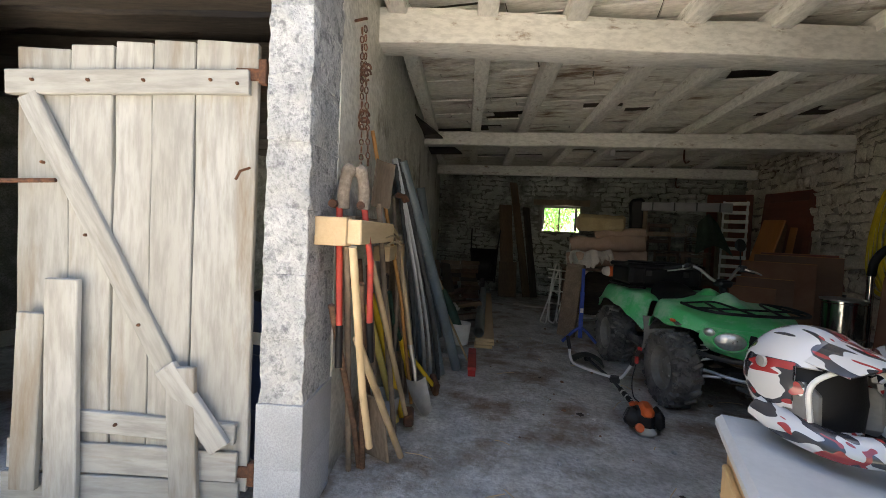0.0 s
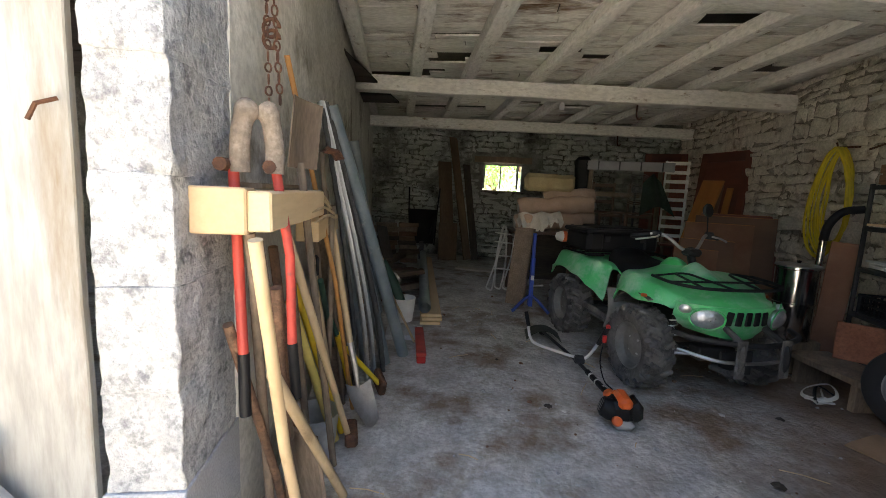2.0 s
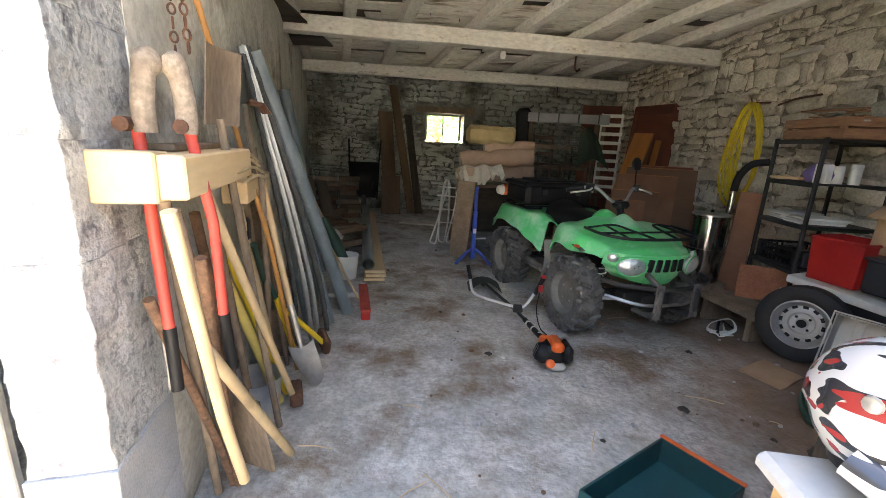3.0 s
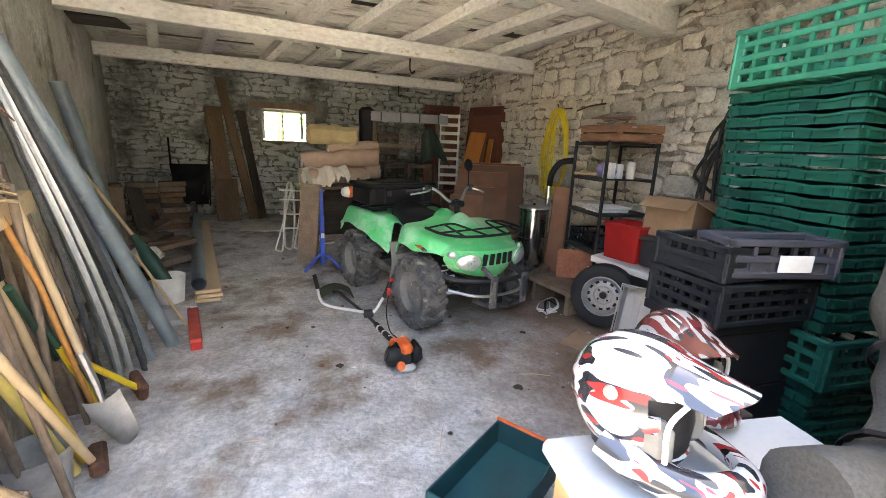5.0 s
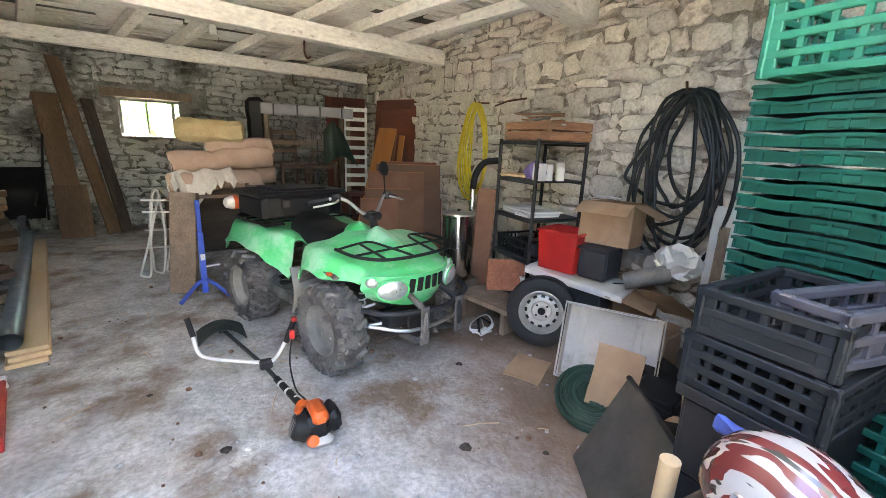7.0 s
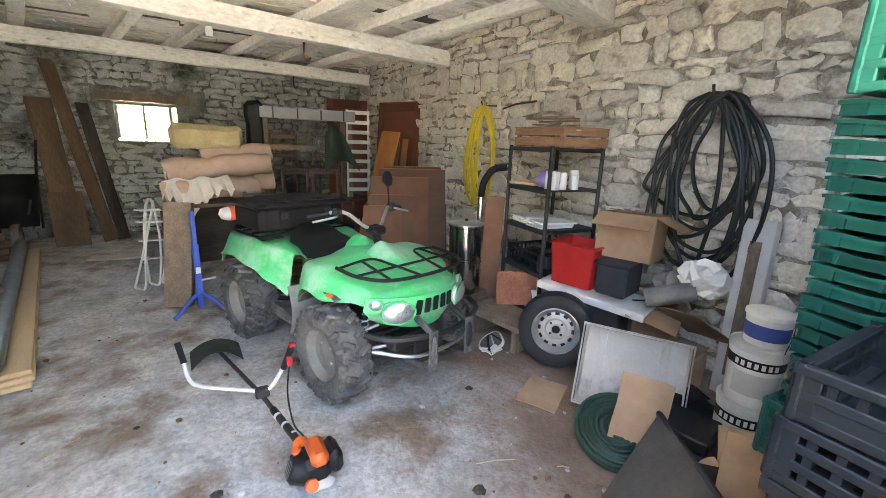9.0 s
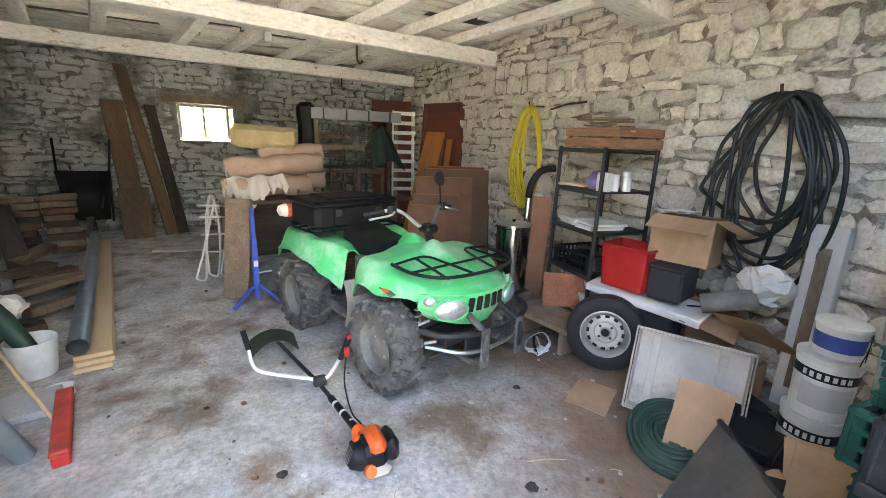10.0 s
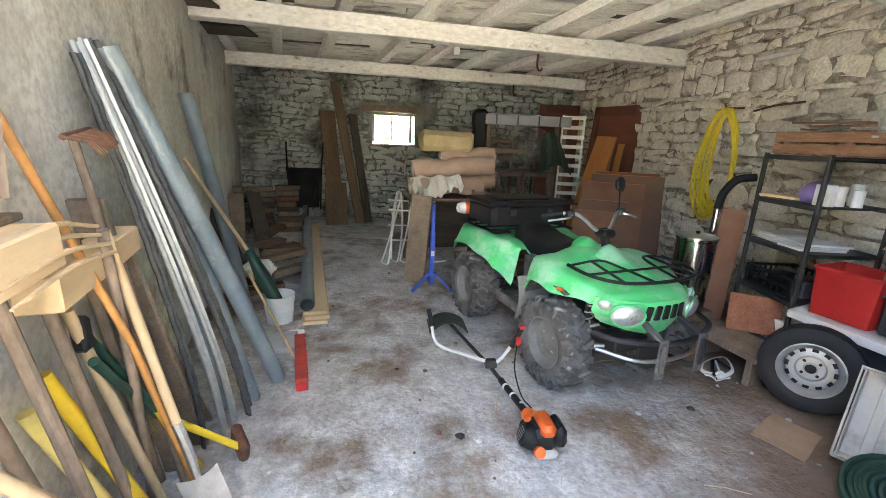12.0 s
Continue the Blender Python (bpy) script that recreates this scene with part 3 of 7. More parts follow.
def wheel(x, y, r, w):
    hub = part("wheel", quad_tyre(r, w), M_DUSTBLACK, quad, "knobbly dusty tyre", pose(x, y, r * 0.99), True)
    s = 1 if x > 0 else -1
    bm = lathe([(r * 0.56, -w * 0.36), (r * 0.585, w * 0.40), (r * 0.55, w * 0.42), (r * 0.50, w * 0.36), (r * 0.46, w * 0.16), (r * 0.30, w * 0.12), (r * 0.2, w * 0.22), (r * 0.13, w * 0.24), (0, w * 0.24)], 28)
    bmesh.ops.rotate(bm, verts=bm.verts, matrix=Matrix.Rotation(s * math.pi / 2, 3, 'Y'))
    part("rim", bm, M_RIM, hub, "dusty grey steel rim", smooth=True)
    for k in range(4):
        a = math.pi / 4 + k * math.pi / 2
        part("wheel_nut", boxes(((s * w * 0.16, 0.23 * r * math.cos(a), 0.23 * r * math.sin(a)), (0.02, 0.018, 0.018)), bevel=0.004), M_STEEL, hub)
    for mesh, mats in lugs(r, w):
        for mm in mats:
            lug = new("tread_lug", mesh)
            lug.parent, lug.matrix_basis = hub, mm


for x in (-0.47, 0.47):
    wheel(x, 0.0, 0.315, 0.21)
    wheel(x * 0.98, 1.27, 0.31, 0.25)


def shell(fn, nu, nv, thick=0.02):
    """A thin moulded shell from fn(u, v) -> point, u in -1..1, v in 0..1."""
    bm = bmesh.new()
    g = [[bm.verts.new(fn(-1 + 2 * i / nu, j / nv)) for i in range(nu + 1)] for j in range(nv + 1)]
    for j in range(nv):
        for i in range(nu):
            bm.faces.new((g[j][i], g[j][i + 1], g[j + 1][i + 1], g[j + 1][i]))
    bmesh.ops.recalc_face_normals(bm, faces=bm.faces)
    bmesh.ops.solidify(bm, geom=bm.faces[:], thickness=thick)
    bmesh.ops.recalc_face_normals(bm, faces=bm.faces)
    return bm


def lerp(tab, v):
    for (a, x), (b, y) in zip(tab, tab[1:]):
        if v <= b:
            k = (v - a) / (b - a)
            k = k * k * (3 - 2 * k)
            return x + (y - x) * k
    return tab[-1][1]


def rolled(u, flat=0.78):
    """How far the edge of a moulding has rolled over, 0 on top and 1 at the rim."""
    k = max(0.0, (abs(u) - flat) / (1 - flat))
    return k * k * (3 - 2 * k)


def front_shell(u, v):
    half = lerp([(0, 0.385), (0.15, 0.42), (0.38, 0.53), (0.55, 0.585), (0.85, 0.585), (1, 0.55)], v)
    across = abs(u) ** 0.85 * half * (1 - 0.05 * rolled(u))
    y = -0.475 + 0.83 * v + 0.17 * (1 - v) ** 2 * abs(u) ** 2.2
    z = lerp([(0, 0.735), (0.12, 0.775), (0.45, 0.83), (0.75, 0.875), (0.93, 0.87), (1, 0.845)], v)
    z -= lerp([(0, 0.02), (0.2, 0.07), (0.5, 0.115), (0.8, 0.135), (1, 0.24)], v) * rolled(u, 0.74)
    z -= 0.035 * abs(u) ** 2 * (1 - 0.4 * v)
    hood = across / 0.21
    z += 0.045 * math.exp(-hood ** 4) * lerp([(0, 0.1), (0.3, 0.7), (1, 1)], v)
    return Vector((math.copysign(across, u), y, z))


part("front_bodywork", shell(front_shell, 44, 30, 0.012), M_GREEN, quad, "dusty green moulded plastic", smooth=True)


def fascia(u, v):
    x = u * lerp([(0, 0.29), (0.25, 0.36), (0.6, 0.415), (1, 0.40)], v)
    y = -0.478 + 0.20 * abs(u) ** 2.4 + 0.05 * (1 - v) ** 2
    return Vector((x, y, 0.535 + 0.205 * v - 0.03 * (1 - v) * (1 - abs(u) ** 2)))


part("front_fascia", shell(fascia, 28, 12, 0.012), M_GREEN, quad, "green plastic nose with grille slots", smooth=True)
for i in range(5):
    x = -0.136 + 0.068 * i
    part("grille_slot", boxes(((0, 0, 0), (0.046, 0.016, 0.098)), bevel=0.006), M_BLACK, quad, "black mesh grille opening", pose(x, -0.476 + 0.6 * x * x, 0.665, 4, -7 * (i - 2) / 2, 12 * (i - 2) / 2))
for s in (-1, 1):
    for nm, r, at, lab in (("headlight", (0.105, 0.045, 0.072), (s * 0.272, -0.425, 0.655, 10, 0, s * 26), "large clear headlight with a bright reflector"), ("side_light", (0.042, 0.03, 0.036), (s * 0.372, -0.335, 0.705, 10, 0, s * 44), "small round clear lamp")):
        bm = bmesh.new()
        bmesh.ops.create_uvsphere(bm, u_segments=24, v_segments=14, radius=1)
        for v in bm.verts:
            v.co = Vector((v.co.x * r[0], v.co.y * r[1], v.co.z * r[2]))
        lamp = part(nm, bm, M_LENS, quad, lab, pose(*at), True)
        part("bezel", tube([(1.04 * r[0] * math.cos(a), -0.2 * r[1], 1.04 * r[2] * math.sin(a)) for a in (2 * math.pi * k / 24 for k in range(25))], 0.006, 6), M_GREEN, lamp, smooth=True)
    part("indicator", boxes(((0, 0, 0), (0.05, 0.02, 0.026)), bevel=0.008), M_ORANGE, quad, "small orange lens", pose(s * 0.525, -0.085, 0.735, 0, 0, s * 62))


def rear_shell(u, v):
    half = lerp([(0, 0.42), (0.16, 0.53), (0.4, 0.585), (0.8, 0.585), (1, 0.52)], v)
    y = 0.70 + 1.02 * v + 0.10 * (1 - v) ** 3 * (1 - abs(u))
    z = lerp([(0, 0.80), (0.14, 0.845), (0.5, 0.865), (0.9, 0.855), (1, 0.80)], v)
    z -= lerp([(0, 0.30), (0.12, 0.23), (0.3, 0.16), (0.6, 0.13), (0.9, 0.17), (1, 0.22)], v) * rolled(u, 0.76)
    z -= 0.16 * (1 - v) ** 2 * math.exp(-(u * half / 0.2) ** 4)
    return Vector((u * half * (1 - 0.03 * rolled(u)), y, z - 0.02 * u * u))


part("rear_bodywork", shell(rear_shell, 40, 24, 0.012), M_GREEN, quad, "dusty green moulded plastic", smooth=True)


def tank(u, v):
    """Cowl in front of the handlebar, a dip, then the tank cover."""
    a = u * math.pi * 0.5
    half = lerp([(0, 0.12), (0.2, 0.17), (0.42, 0.19), (0.55, 0.13), (0.75, 0.175), (1, 0.11)], v)
    top = 0.86 + 0.115 * (v / 0.44) ** 1.4 if v < 0.44 else lerp([(0.44, 0.975), (0.57, 0.89), (0.74, 0.975), (0.85, 0.965), (1, 0.85)], v)
    return Vector((half * math.sin(a), -0.24 + 0.72 * v, 0.74 + (top - 0.74) * max(0.0, 1 - abs(u) ** 1.25) ** 0.8))


part("fuel_tank_cover", shell(tank, 22, 28, 0.012), M_GREEN, quad, "green plastic tank cover", smooth=True)
part("tank_label", boxes(((-0.155, 0.30, 0.885), (0.008, 0.11, 0.03)), bevel=0.002), M_DARKSTEEL, quad, "dark lettering on the tank", pose(0, 0, 0, 0, 8, 0))


def seat(u, v):
    a = u * math.pi * 0.5
    half = lerp([(0, 0.13), (0.3, 0.17), (0.7, 0.215), (1, 0.20)], v)
    top = lerp([(0, 0.93), (0.25, 0.90), (0.65, 0.905), (1, 0.965)], v)
    return Vector((half * math.sin(a), 0.36 + 0.66 * v, 0.74 + (top - 0.74) * max(0.0, math.cos(a)) ** 0.4))


part("seat", shell(seat, 16, 14), M_BLACK, quad, "black padded saddle", smooth=True)
part("side_panel", boxes(((-0.19, 0.55, 0.60), (0.05, 0.55, 0.26)), bevel=0.02), M_DUSTBLACK, quad)
part("side_panel", boxes(((0.19, 0.55, 0.60), (0.05, 0.55, 0.26)), bevel=0.02), M_DUSTBLACK, quad)
part("engine_block", boxes(((0, 0.55, 0.42), (0.26, 0.42, 0.34)), ((0, 0.4, 0.62), (0.18, 0.2, 0.14)), bevel=0.03), M_DARKSTEEL, quad)
for s in (-1, 1):
    part("footboard", boxes(((s * 0.38, 0.62, 0.36), (0.25, 0.52, 0.035)), ((s * 0.49, 0.62, 0.40), (0.03, 0.55, 0.06)), bevel=0.012), M_DUSTBLACK, quad, "dusty black footboard")
    part("inner_mudguard", shell(lambda u, v: Vector((s * (0.30 + 0.265 * v), 0.345 - 0.05 * math.cos(1.5 * u) + 0.03 * v, 0.51 + 0.17 * u)), 12, 8, 0.01), M_RIM, quad, "grey dusty inner mudguard", smooth=True)
    part("wheel_arch", shell(lambda u, v: Vector((s * (0.24 + 0.28 * v), 0.36 * math.sin(0.45 + 0.85 * u) + 0.01, 0.42 + 0.315 * math.cos(0.45 + 0.85 * u))), 16, 4, 0.008), M_DUSTBLACK, quad, "dusty black wheel arch lining", smooth=True)
    part("wishbone", tube([(s * 0.14, -0.16, 0.30), (s * 0.40, -0.02, 0.27)], 0.014), M_STEEL, quad)
    part("wishbone", tube([(s * 0.14, 0.14, 0.30), (s * 0.40, 0.02, 0.27)], 0.014), M_STEEL, quad)
    part("wishbone", tube([(s * 0.16, -0.10, 0.44), (s * 0.38, 0, 0.37)], 0.012), M_STEEL, quad)
    coil = [(s * (0.33 - 0.12 * k / 60) + 0.032 * math.cos(k * 0.7), -0.09 + 0.032 * math.sin(k * 0.7), 0.34 + 0.30 * k / 60) for k in range(61)]
    sh = part("shock_absorber", tube([(s * 0.33, -0.09, 0.33), (s * 0.21, -0.09, 0.66)], 0.016), M_DARKSTEEL, quad)
    part("spring", tube(coil, 0.006, 6), M_WHITE, sh, "pale coil spring", smooth=True)
    part("rear_arm", tube([(s * 0.12, 0.85, 0.34), (s * 0.38, 1.25, 0.31)], 0.022), M_DARKSTEEL, quad)
part("front_axle", tube([(-0.40, 0, 0.31), (0.40, 0, 0.31)], 0.02), M_DARKSTEEL, quad)
part("rear_axle", tube([(-0.40, 1.27, 0.31), (0.40, 1.27, 0.31)], 0.025), M_DARKSTEEL, quad)
part("frame", boxes(((0.12, 0.55, 0.30), (0.04, 1.5, 0.04)), ((-0.12, 0.55, 0.30), (0.04, 1.5, 0.04)), ((0, -0.2, 0.33), (0.3, 0.12, 0.1)), bevel=0.01), M_DARKSTEEL, quad)
part("skid_plate", boxes(((0, -0.42, 0.33), (0.26, 0.02, 0.18)), bevel=0.008), M_DARKSTEEL, quad, "dark steel skid plate", pose(0, 0, 0, 0, 0, 0))
# front bumper
bp = part("bumper", tube(smooth_path([(-0.17, -0.40, 0.30), (-0.17, -0.60, 0.34), (-0.16, -0.62, 0.52), (-0.15, -0.46, 0.60)], 5), 0.021), M_DUSTBLACK, quad, "dark grey tubular bumper", smooth=True)
part("bumper_hoop", tube(smooth_path([(0.17, -0.40, 0.30), (0.17, -0.60, 0.34), (0.16, -0.62, 0.52), (0.15, -0.46, 0.60)], 5), 0.021), M_DARKSTEEL, bp, smooth=True)
part("cross_bar", tube(smooth_path([(-0.47, -0.36, 0.55), (-0.36, -0.52, 0.54), (0, -0.62, 0.53), (0.36, -0.52, 0.54), (0.47, -0.36, 0.55)], 6), 0.019), M_DARKSTEEL, bp, smooth=True)
part("cross_bar", tube(smooth_path([(-0.4, -0.34, 0.41), (-0.2, -0.54, 0.39), (0.2, -0.54, 0.39), (0.4, -0.34, 0.41)], 6), 0.013), M_STEEL, bp, smooth=True)
for s in (-1, 1):
    part("guard_plate", boxes(((s * 0.165, -0.625, 0.44), (0.075, 0.012, 0.26)), bevel=0.005), M_DUSTBLACK, bp)
# front rack
rk = part("front_rack", tube(smooth_path([(-0.43, -0.02, 0.875), (-0.42, -0.24, 0.865), (-0.30, -0.40, 0.86), (0, -0.45, 0.86), (0.30, -0.40, 0.86), (0.42, -0.24, 0.865), (0.43, -0.02, 0.875)], 5), 0.012), M_BLACK, quad, "black tubular rack", smooth=True)
for pts in ([(-0.42, -0.22, 0.868), (0.42, -0.22, 0.868)], [(-0.43, -0.04, 0.876), (-0.2, -0.06, 0.90), (-0.14, -0.2, 0.885), (-0.1, -0.43, 0.862)],
            [(0.43, -0.04, 0.876), (0.2, -0.06, 0.90), (0.14, -0.2, 0.885), (0.1, -0.43, 0.862)], [(-0.3, -0.39, 0.862), (-0.26, -0.05, 0.895)], [(0.3, -0.39, 0.862), (0.26, -0.05, 0.895)]):
    part("rack_bar", tube(smooth_path(pts, 4), 0.009, 6), M_BLACK, rk, smooth=True)
# rear rack and case
rr_ = part("rear_rack", tube(smooth_path([(-0.42, 1.0, 0.875), (-0.42, 1.6, 0.875), (0, 1.72, 0.875), (0.42, 1.6, 0.875), (0.42, 1.0, 0.875)], 6), 0.012), M_BLACK, quad, "black tubular rack", smooth=True)
for k in range(4):
    part("rack_bar", tube([(-0.42, 1.08 + 0.16 * k, 0.878), (0.42, 1.08 + 0.16 * k, 0.878)], 0.009, 6), M_BLACK, rr_)
part("rack_wing", boxes(((-0.36, 1.02, 0.875), (0.18, 0.1, 0.018)), bevel=0.006), M_BLACK, rr_)
case = part("rear_case", boxes(((0, 1.36, 0.99), (0.80, 0.50, 0.19)), ((-0.30, 1.36, 1.0), (0.16, 0.54, 0.2)), ((0.30, 1.36, 1.0), (0.16, 0.54, 0.2)), bevel=0.025), M_BLACK, quad, "black plastic luggage case")
part("lid", boxes(((0, 1.36, 1.105), (0.86, 0.54, 0.05)), ((0, 1.36, 1.135), (0.5, 0.4, 0.025)), bevel=0.02), M_BLACK, case)
part("latch", boxes(((-0.2, 1.075, 1.03), (0.06, 0.015, 0.06)), bevel=0.004), M_DARKSTEEL, case)
part("latch", boxes(((0.2, 1.075, 1.03), (0.06, 0.015, 0.06)), bevel=0.004), M_DARKSTEEL, case)
# handlebars
hb = part("handlebar", tube(smooth_path([(-0.40, 0.34, 1.14), (-0.2, 0.24, 1.17), (-0.06, 0.16, 1.06), (0.06, 0.16, 1.06), (0.2, 0.24, 1.17), (0.40, 0.34, 1.14)], 6), 0.013), M_STEEL, quad, "steel handlebar", smooth=True)
part("steering_stem", tube([(0, 0.16, 1.07), (0, 0.06, 0.85)], 0.03), M_BLACK, hb)
part("dashboard", boxes(((0, 0.13, 1.04), (0.12, 0.12, 0.06)), bevel=0.02), M_BLACK, hb, "small black dash pod")
for s in (-1, 1):
    part("grip", tube([(s * 0.28, 0.28, 1.162), (s * 0.41, 0.345, 1.138)], 0.019), M_BLACK, hb)
    part("brake_lever", tube(smooth_path([(s * 0.24, 0.22, 1.165), (s * 0.30, 0.19, 1.15), (s * 0.42, 0.26, 1.12)], 4), 0.008, 6), M_STEEL, hb, "bright metal lever", smooth=True)
    part("switch_box", boxes(((s * 0.24, 0.25, 1.17), (0.06, 0.06, 0.06)), bevel=0.012), M_DARKSTEEL, hb)
part("mirror", lathe([(0, 0.015), (0.055, 0.012), (0.06, 0), (0.04, -0.025), (0, -0.03)], 18), M_BLACK, hb, "round black mirror", pose(0.22, 0.27, 1.38, 80, 0, 20), True)
part("mirror_stalk", tube([(0.22, 0.25, 1.18), (0.22, 0.27, 1.37)], 0.006, 6), M_BLACK, hb)
part("tail_cone", lathe([(0.05, -0.09), (0.062, -0.06), (0.062, 0.0), (0.045, 0.05), (0, 0.075)], 16), M_WHITE, quad, "white and orange indicator lamp", pose(-0.44, 1.66, 0.99, 0, -90, 0), True)
part("tail_lens", lathe([(0.064, -0.055), (0.066, -0.03), (0.064, -0.01)], 16), M_ORANGE, quad, "orange lens band", pose(-0.44, 1.66, 0.99, 0, -90, 0), True)


M_HONEYCANE = mat("orange_bamboo", (0.55, 0.27, 0.08), (0.42, 0.19, 0.05), 14, 0.5, 0.1)

# ---- left wall: chain, bolt cutter, tool rack and tools ----
def handle(name, label, cat, pts, r, mt, group="tools leaning on the partition", head=None):
    t = thing(name, label, cat, Matrix.Translation(pts[-1]), group)
    o = Vector(pts[-1])
    part("handle", tube([Vector(p) - o for p in pts], r, 10), mt, t, smooth=True)
    return t, o


def chain(pts, link=0.045, r=0.004):
    """Links along a line, every second one turned."""
    t = []
    path = smooth_path(pts, 12)
    dist, k = 0.0, 0
    for a, b in zip(path, path[1:]):
        dist += (b - a).length
        if dist >= link * 0.75:
            dist = 0.0
            d = (b - a).to_track_quat('X', 'Z').to_matrix().to_4x4()
            ring = [(link * 0.5 * math.cos(w), link * 0.27 * math.sin(w), 0) for w in (2 * math.pi * i / 12 for i in range(13))]
            t.append((tube(ring, r, 5), Matrix.Translation(b) @ d @ Matrix.Rotation(math.pi / 2 * (k % 2), 4, 'X')))
            k += 1
    return t


ch = thing("hanging_chain", "rusty iron chain with hooks hanging on the partition", "chain", Matrix.Translation((0.60, 4.62, 2.53)))
for pts in ([(0, 0, 0), (0.01, 0, -0.28), (0.03, -0.02, -0.55), (0.09, -0.12, -0.82)], [(0.03, -0.02, 0), (0.05, -0.03, -0.3), (0.07, -0.03, -0.56), (0.11, -0.08, -0.8)]):
    for bm, m in chain(pts, 0.038, 0.0038):
        part("link", bm, M_RUST, ch, m=m)
for z in (-0.27, -0.30, -0.53, -0.57):
    part("ring", tube([(0.04 + 0.032 * math.cos(a), -0.01, z + 0.032 * math.sin(a)) for a in (k * math.pi / 7 for k in range(13))], 0.007, 6), M_RUST, ch)
part("nail", tube([(-0.08, 0, 0.01), (0.03, 0, 0.02)], 0.008, 6), M_RUST, ch)

rack = thing("tool_rack", "fresh timber blocks screwed to the partition as a tool rack", "rack", Matrix.Translation((0.705, 4.12, 1.35)) @ Matrix.Rotation(radians(103.5), 4, 'Z'))
part("block", rough(boxes(((0.43, -0.12, 0), (0.86, 0.13, 0.115)), bevel=0.006), 0.003, 6), M_FRESH, rack, "pale sawn timber block")
part("block", boxes(((0.03, -0.045, 0.0), (0.09, 0.15, 0.13)), bevel=0.005), M_FRESH, rack)
part("block", boxes(((1.2, -0.11, -0.14), (0.7, 0.11, 0.10)), bevel=0.005), M_FRESH, rack)
part("shelf_board", boxes(((0.55, -0.06, 0.07), (0.7, 0.08, 0.02)), bevel=0.004), M_OLDWOOD, rack)

bc = thing("bolt_cutter", "large bolt cutter with red handles hanging from a chain", "bolt cutter", Matrix.Translation((0.77, 4.29, 1.5)))
for s in (-1, 1):
    part("handle", tube([(s * 0.045 - 0.01, s * 0.04, -0.02), (s * 0.055 + 0.02, s * 0.055, -0.3), (s * 0.05 + 0.03, s * 0.06, -0.62)], 0.016, 10), M_REDTOOL, bc, "worn red tubular handle", smooth=True)
    part("grip", tube([(s * 0.05 + 0.03, s * 0.06, -0.60), (s * 0.05 + 0.04, s * 0.07, -0.80)], 0.018, 10), M_BLACK, bc, smooth=True)
    part("jaw", tube(smooth_path([(s * 0.036, s * 0.034, -0.04), (s * 0.036, s * 0.034, 0.05), (s * 0.026, s * 0.024, 0.13), (s * 0.006, s * 0.006, 0.165)], 5), [0.030] * 10 + [0.034, 0.036, 0.036, 0.034, 0.030, 0.022], 10), M_JAW, bc, "dusty steel jaw", smooth=True)
    part("bolt", lathe([(0, -0.03), (0.02, -0.03), (0.02, 0.03), (0, 0.03)], 10), M_RUST, bc, m=pose(s * 0.05 - 0.02, s * 0.045 - 0.02, -0.02, 90, 0, 15))

handle("pale_pole", "pale wooden pole leaning on the tool rack", "pole", [(0.92, 4.02, 1.29), (0.90, 4.2, 0.62), (0.90, 4.30, 0.30)], 0.018, M_WOOD)
t, o = handle("spade", "old spade with a brown wooden shaft", "spade", [(0.79, 4.25, 1.25), (0.74, 4.55, 0.42)], 0.017, M_OLDWOOD)
part("blade", rough(boxes(((0.0, 0.05, -0.20), (0.20, 0.02, 0.40)), bevel=0.008), 0.004, 5, 1), M_OLDWOOD, t, "rusty flat blade", m=pose(0, 0, 0, 10, 0, -20))
handle("rough_stick", "thin bark-covered stick leaning on the partition", "stick", [(0.72, 4.20, 1.0), (0.72, 4.47, 0.32), (0.70, 4.60, 0.0)], 0.016, M_STICK)
handle("rough_stick", "weathered grey wooden pole on the partition", "stick", [(0.77, 4.24, 1.28), (0.66, 4.55, 0.0)], 0.017, M_OLDWOOD)
handle("rough_stick", "dark brown pole with peeling bark", "stick", [(0.82, 4.3, 1.1), (0.72, 4.60, 0.0)], 0.018, M_STICK)
handle("wooden_pole", "pale wooden pole standing askew", "pole", [(0.85, 4.22, 0.85), (0.88, 4.79, 0.0)], 0.020, M_WOOD)
t, o = handle("sledgehammer", "sledgehammer with a pale wooden handle", "hammer", [(0.80, 4.38, 1.32), (0.78, 5.12, 0.10)], 0.017, M_WOOD)
part("head", boxes(((0.02, 0.05, -0.03), (0.07, 0.19, 0.075)), bevel=0.014), M_RUST, t, "rusty hammer head", m=pose(0, 0, 0, 0, 0, 20))
handle("yellow_pole", "yellow fibreglass tool handle with a worn white end", "pole", [(0.50, 5.08, 0.92), (0.70, 5.26, 0.02)], 0.024, M_YELLOW)
handle("yellow_pole", "pale yellow fibreglass handle leaning on the rack", "pole", [(0.52, 4.98, 0.86), (0.69, 5.17, 0.02)], 0.024, M_YELLOWPALE)
t, o = handle("axe", "splitting axe with a yellow and green handle", "axe", [(0.62, 5.52, 0.42), (0.78, 5.74, 0.10)], 0.017, M_YELLOW)
part("head", boxes(((0.02, 0.03, -0.02), (0.05, 0.17, 0.12)), bevel=0.015), M_RUST, t, "rusty axe head", m=pose(0, 0, 0, 20, 0, 35))
t, o = handle("loppers", "garden loppers with green and yellow handles", "loppers", [(0.50, 5.26, 0.98), (0.58, 5.47, 0.52)], 0.016, M_DKGREEN)
part("grip", tube([Vector((0.58, 5.47, 0.53)) - o, Vector((0.60, 5.70, 0.03)) - o], 0.019, 10), M_YELLOW, t, "yellow grip")
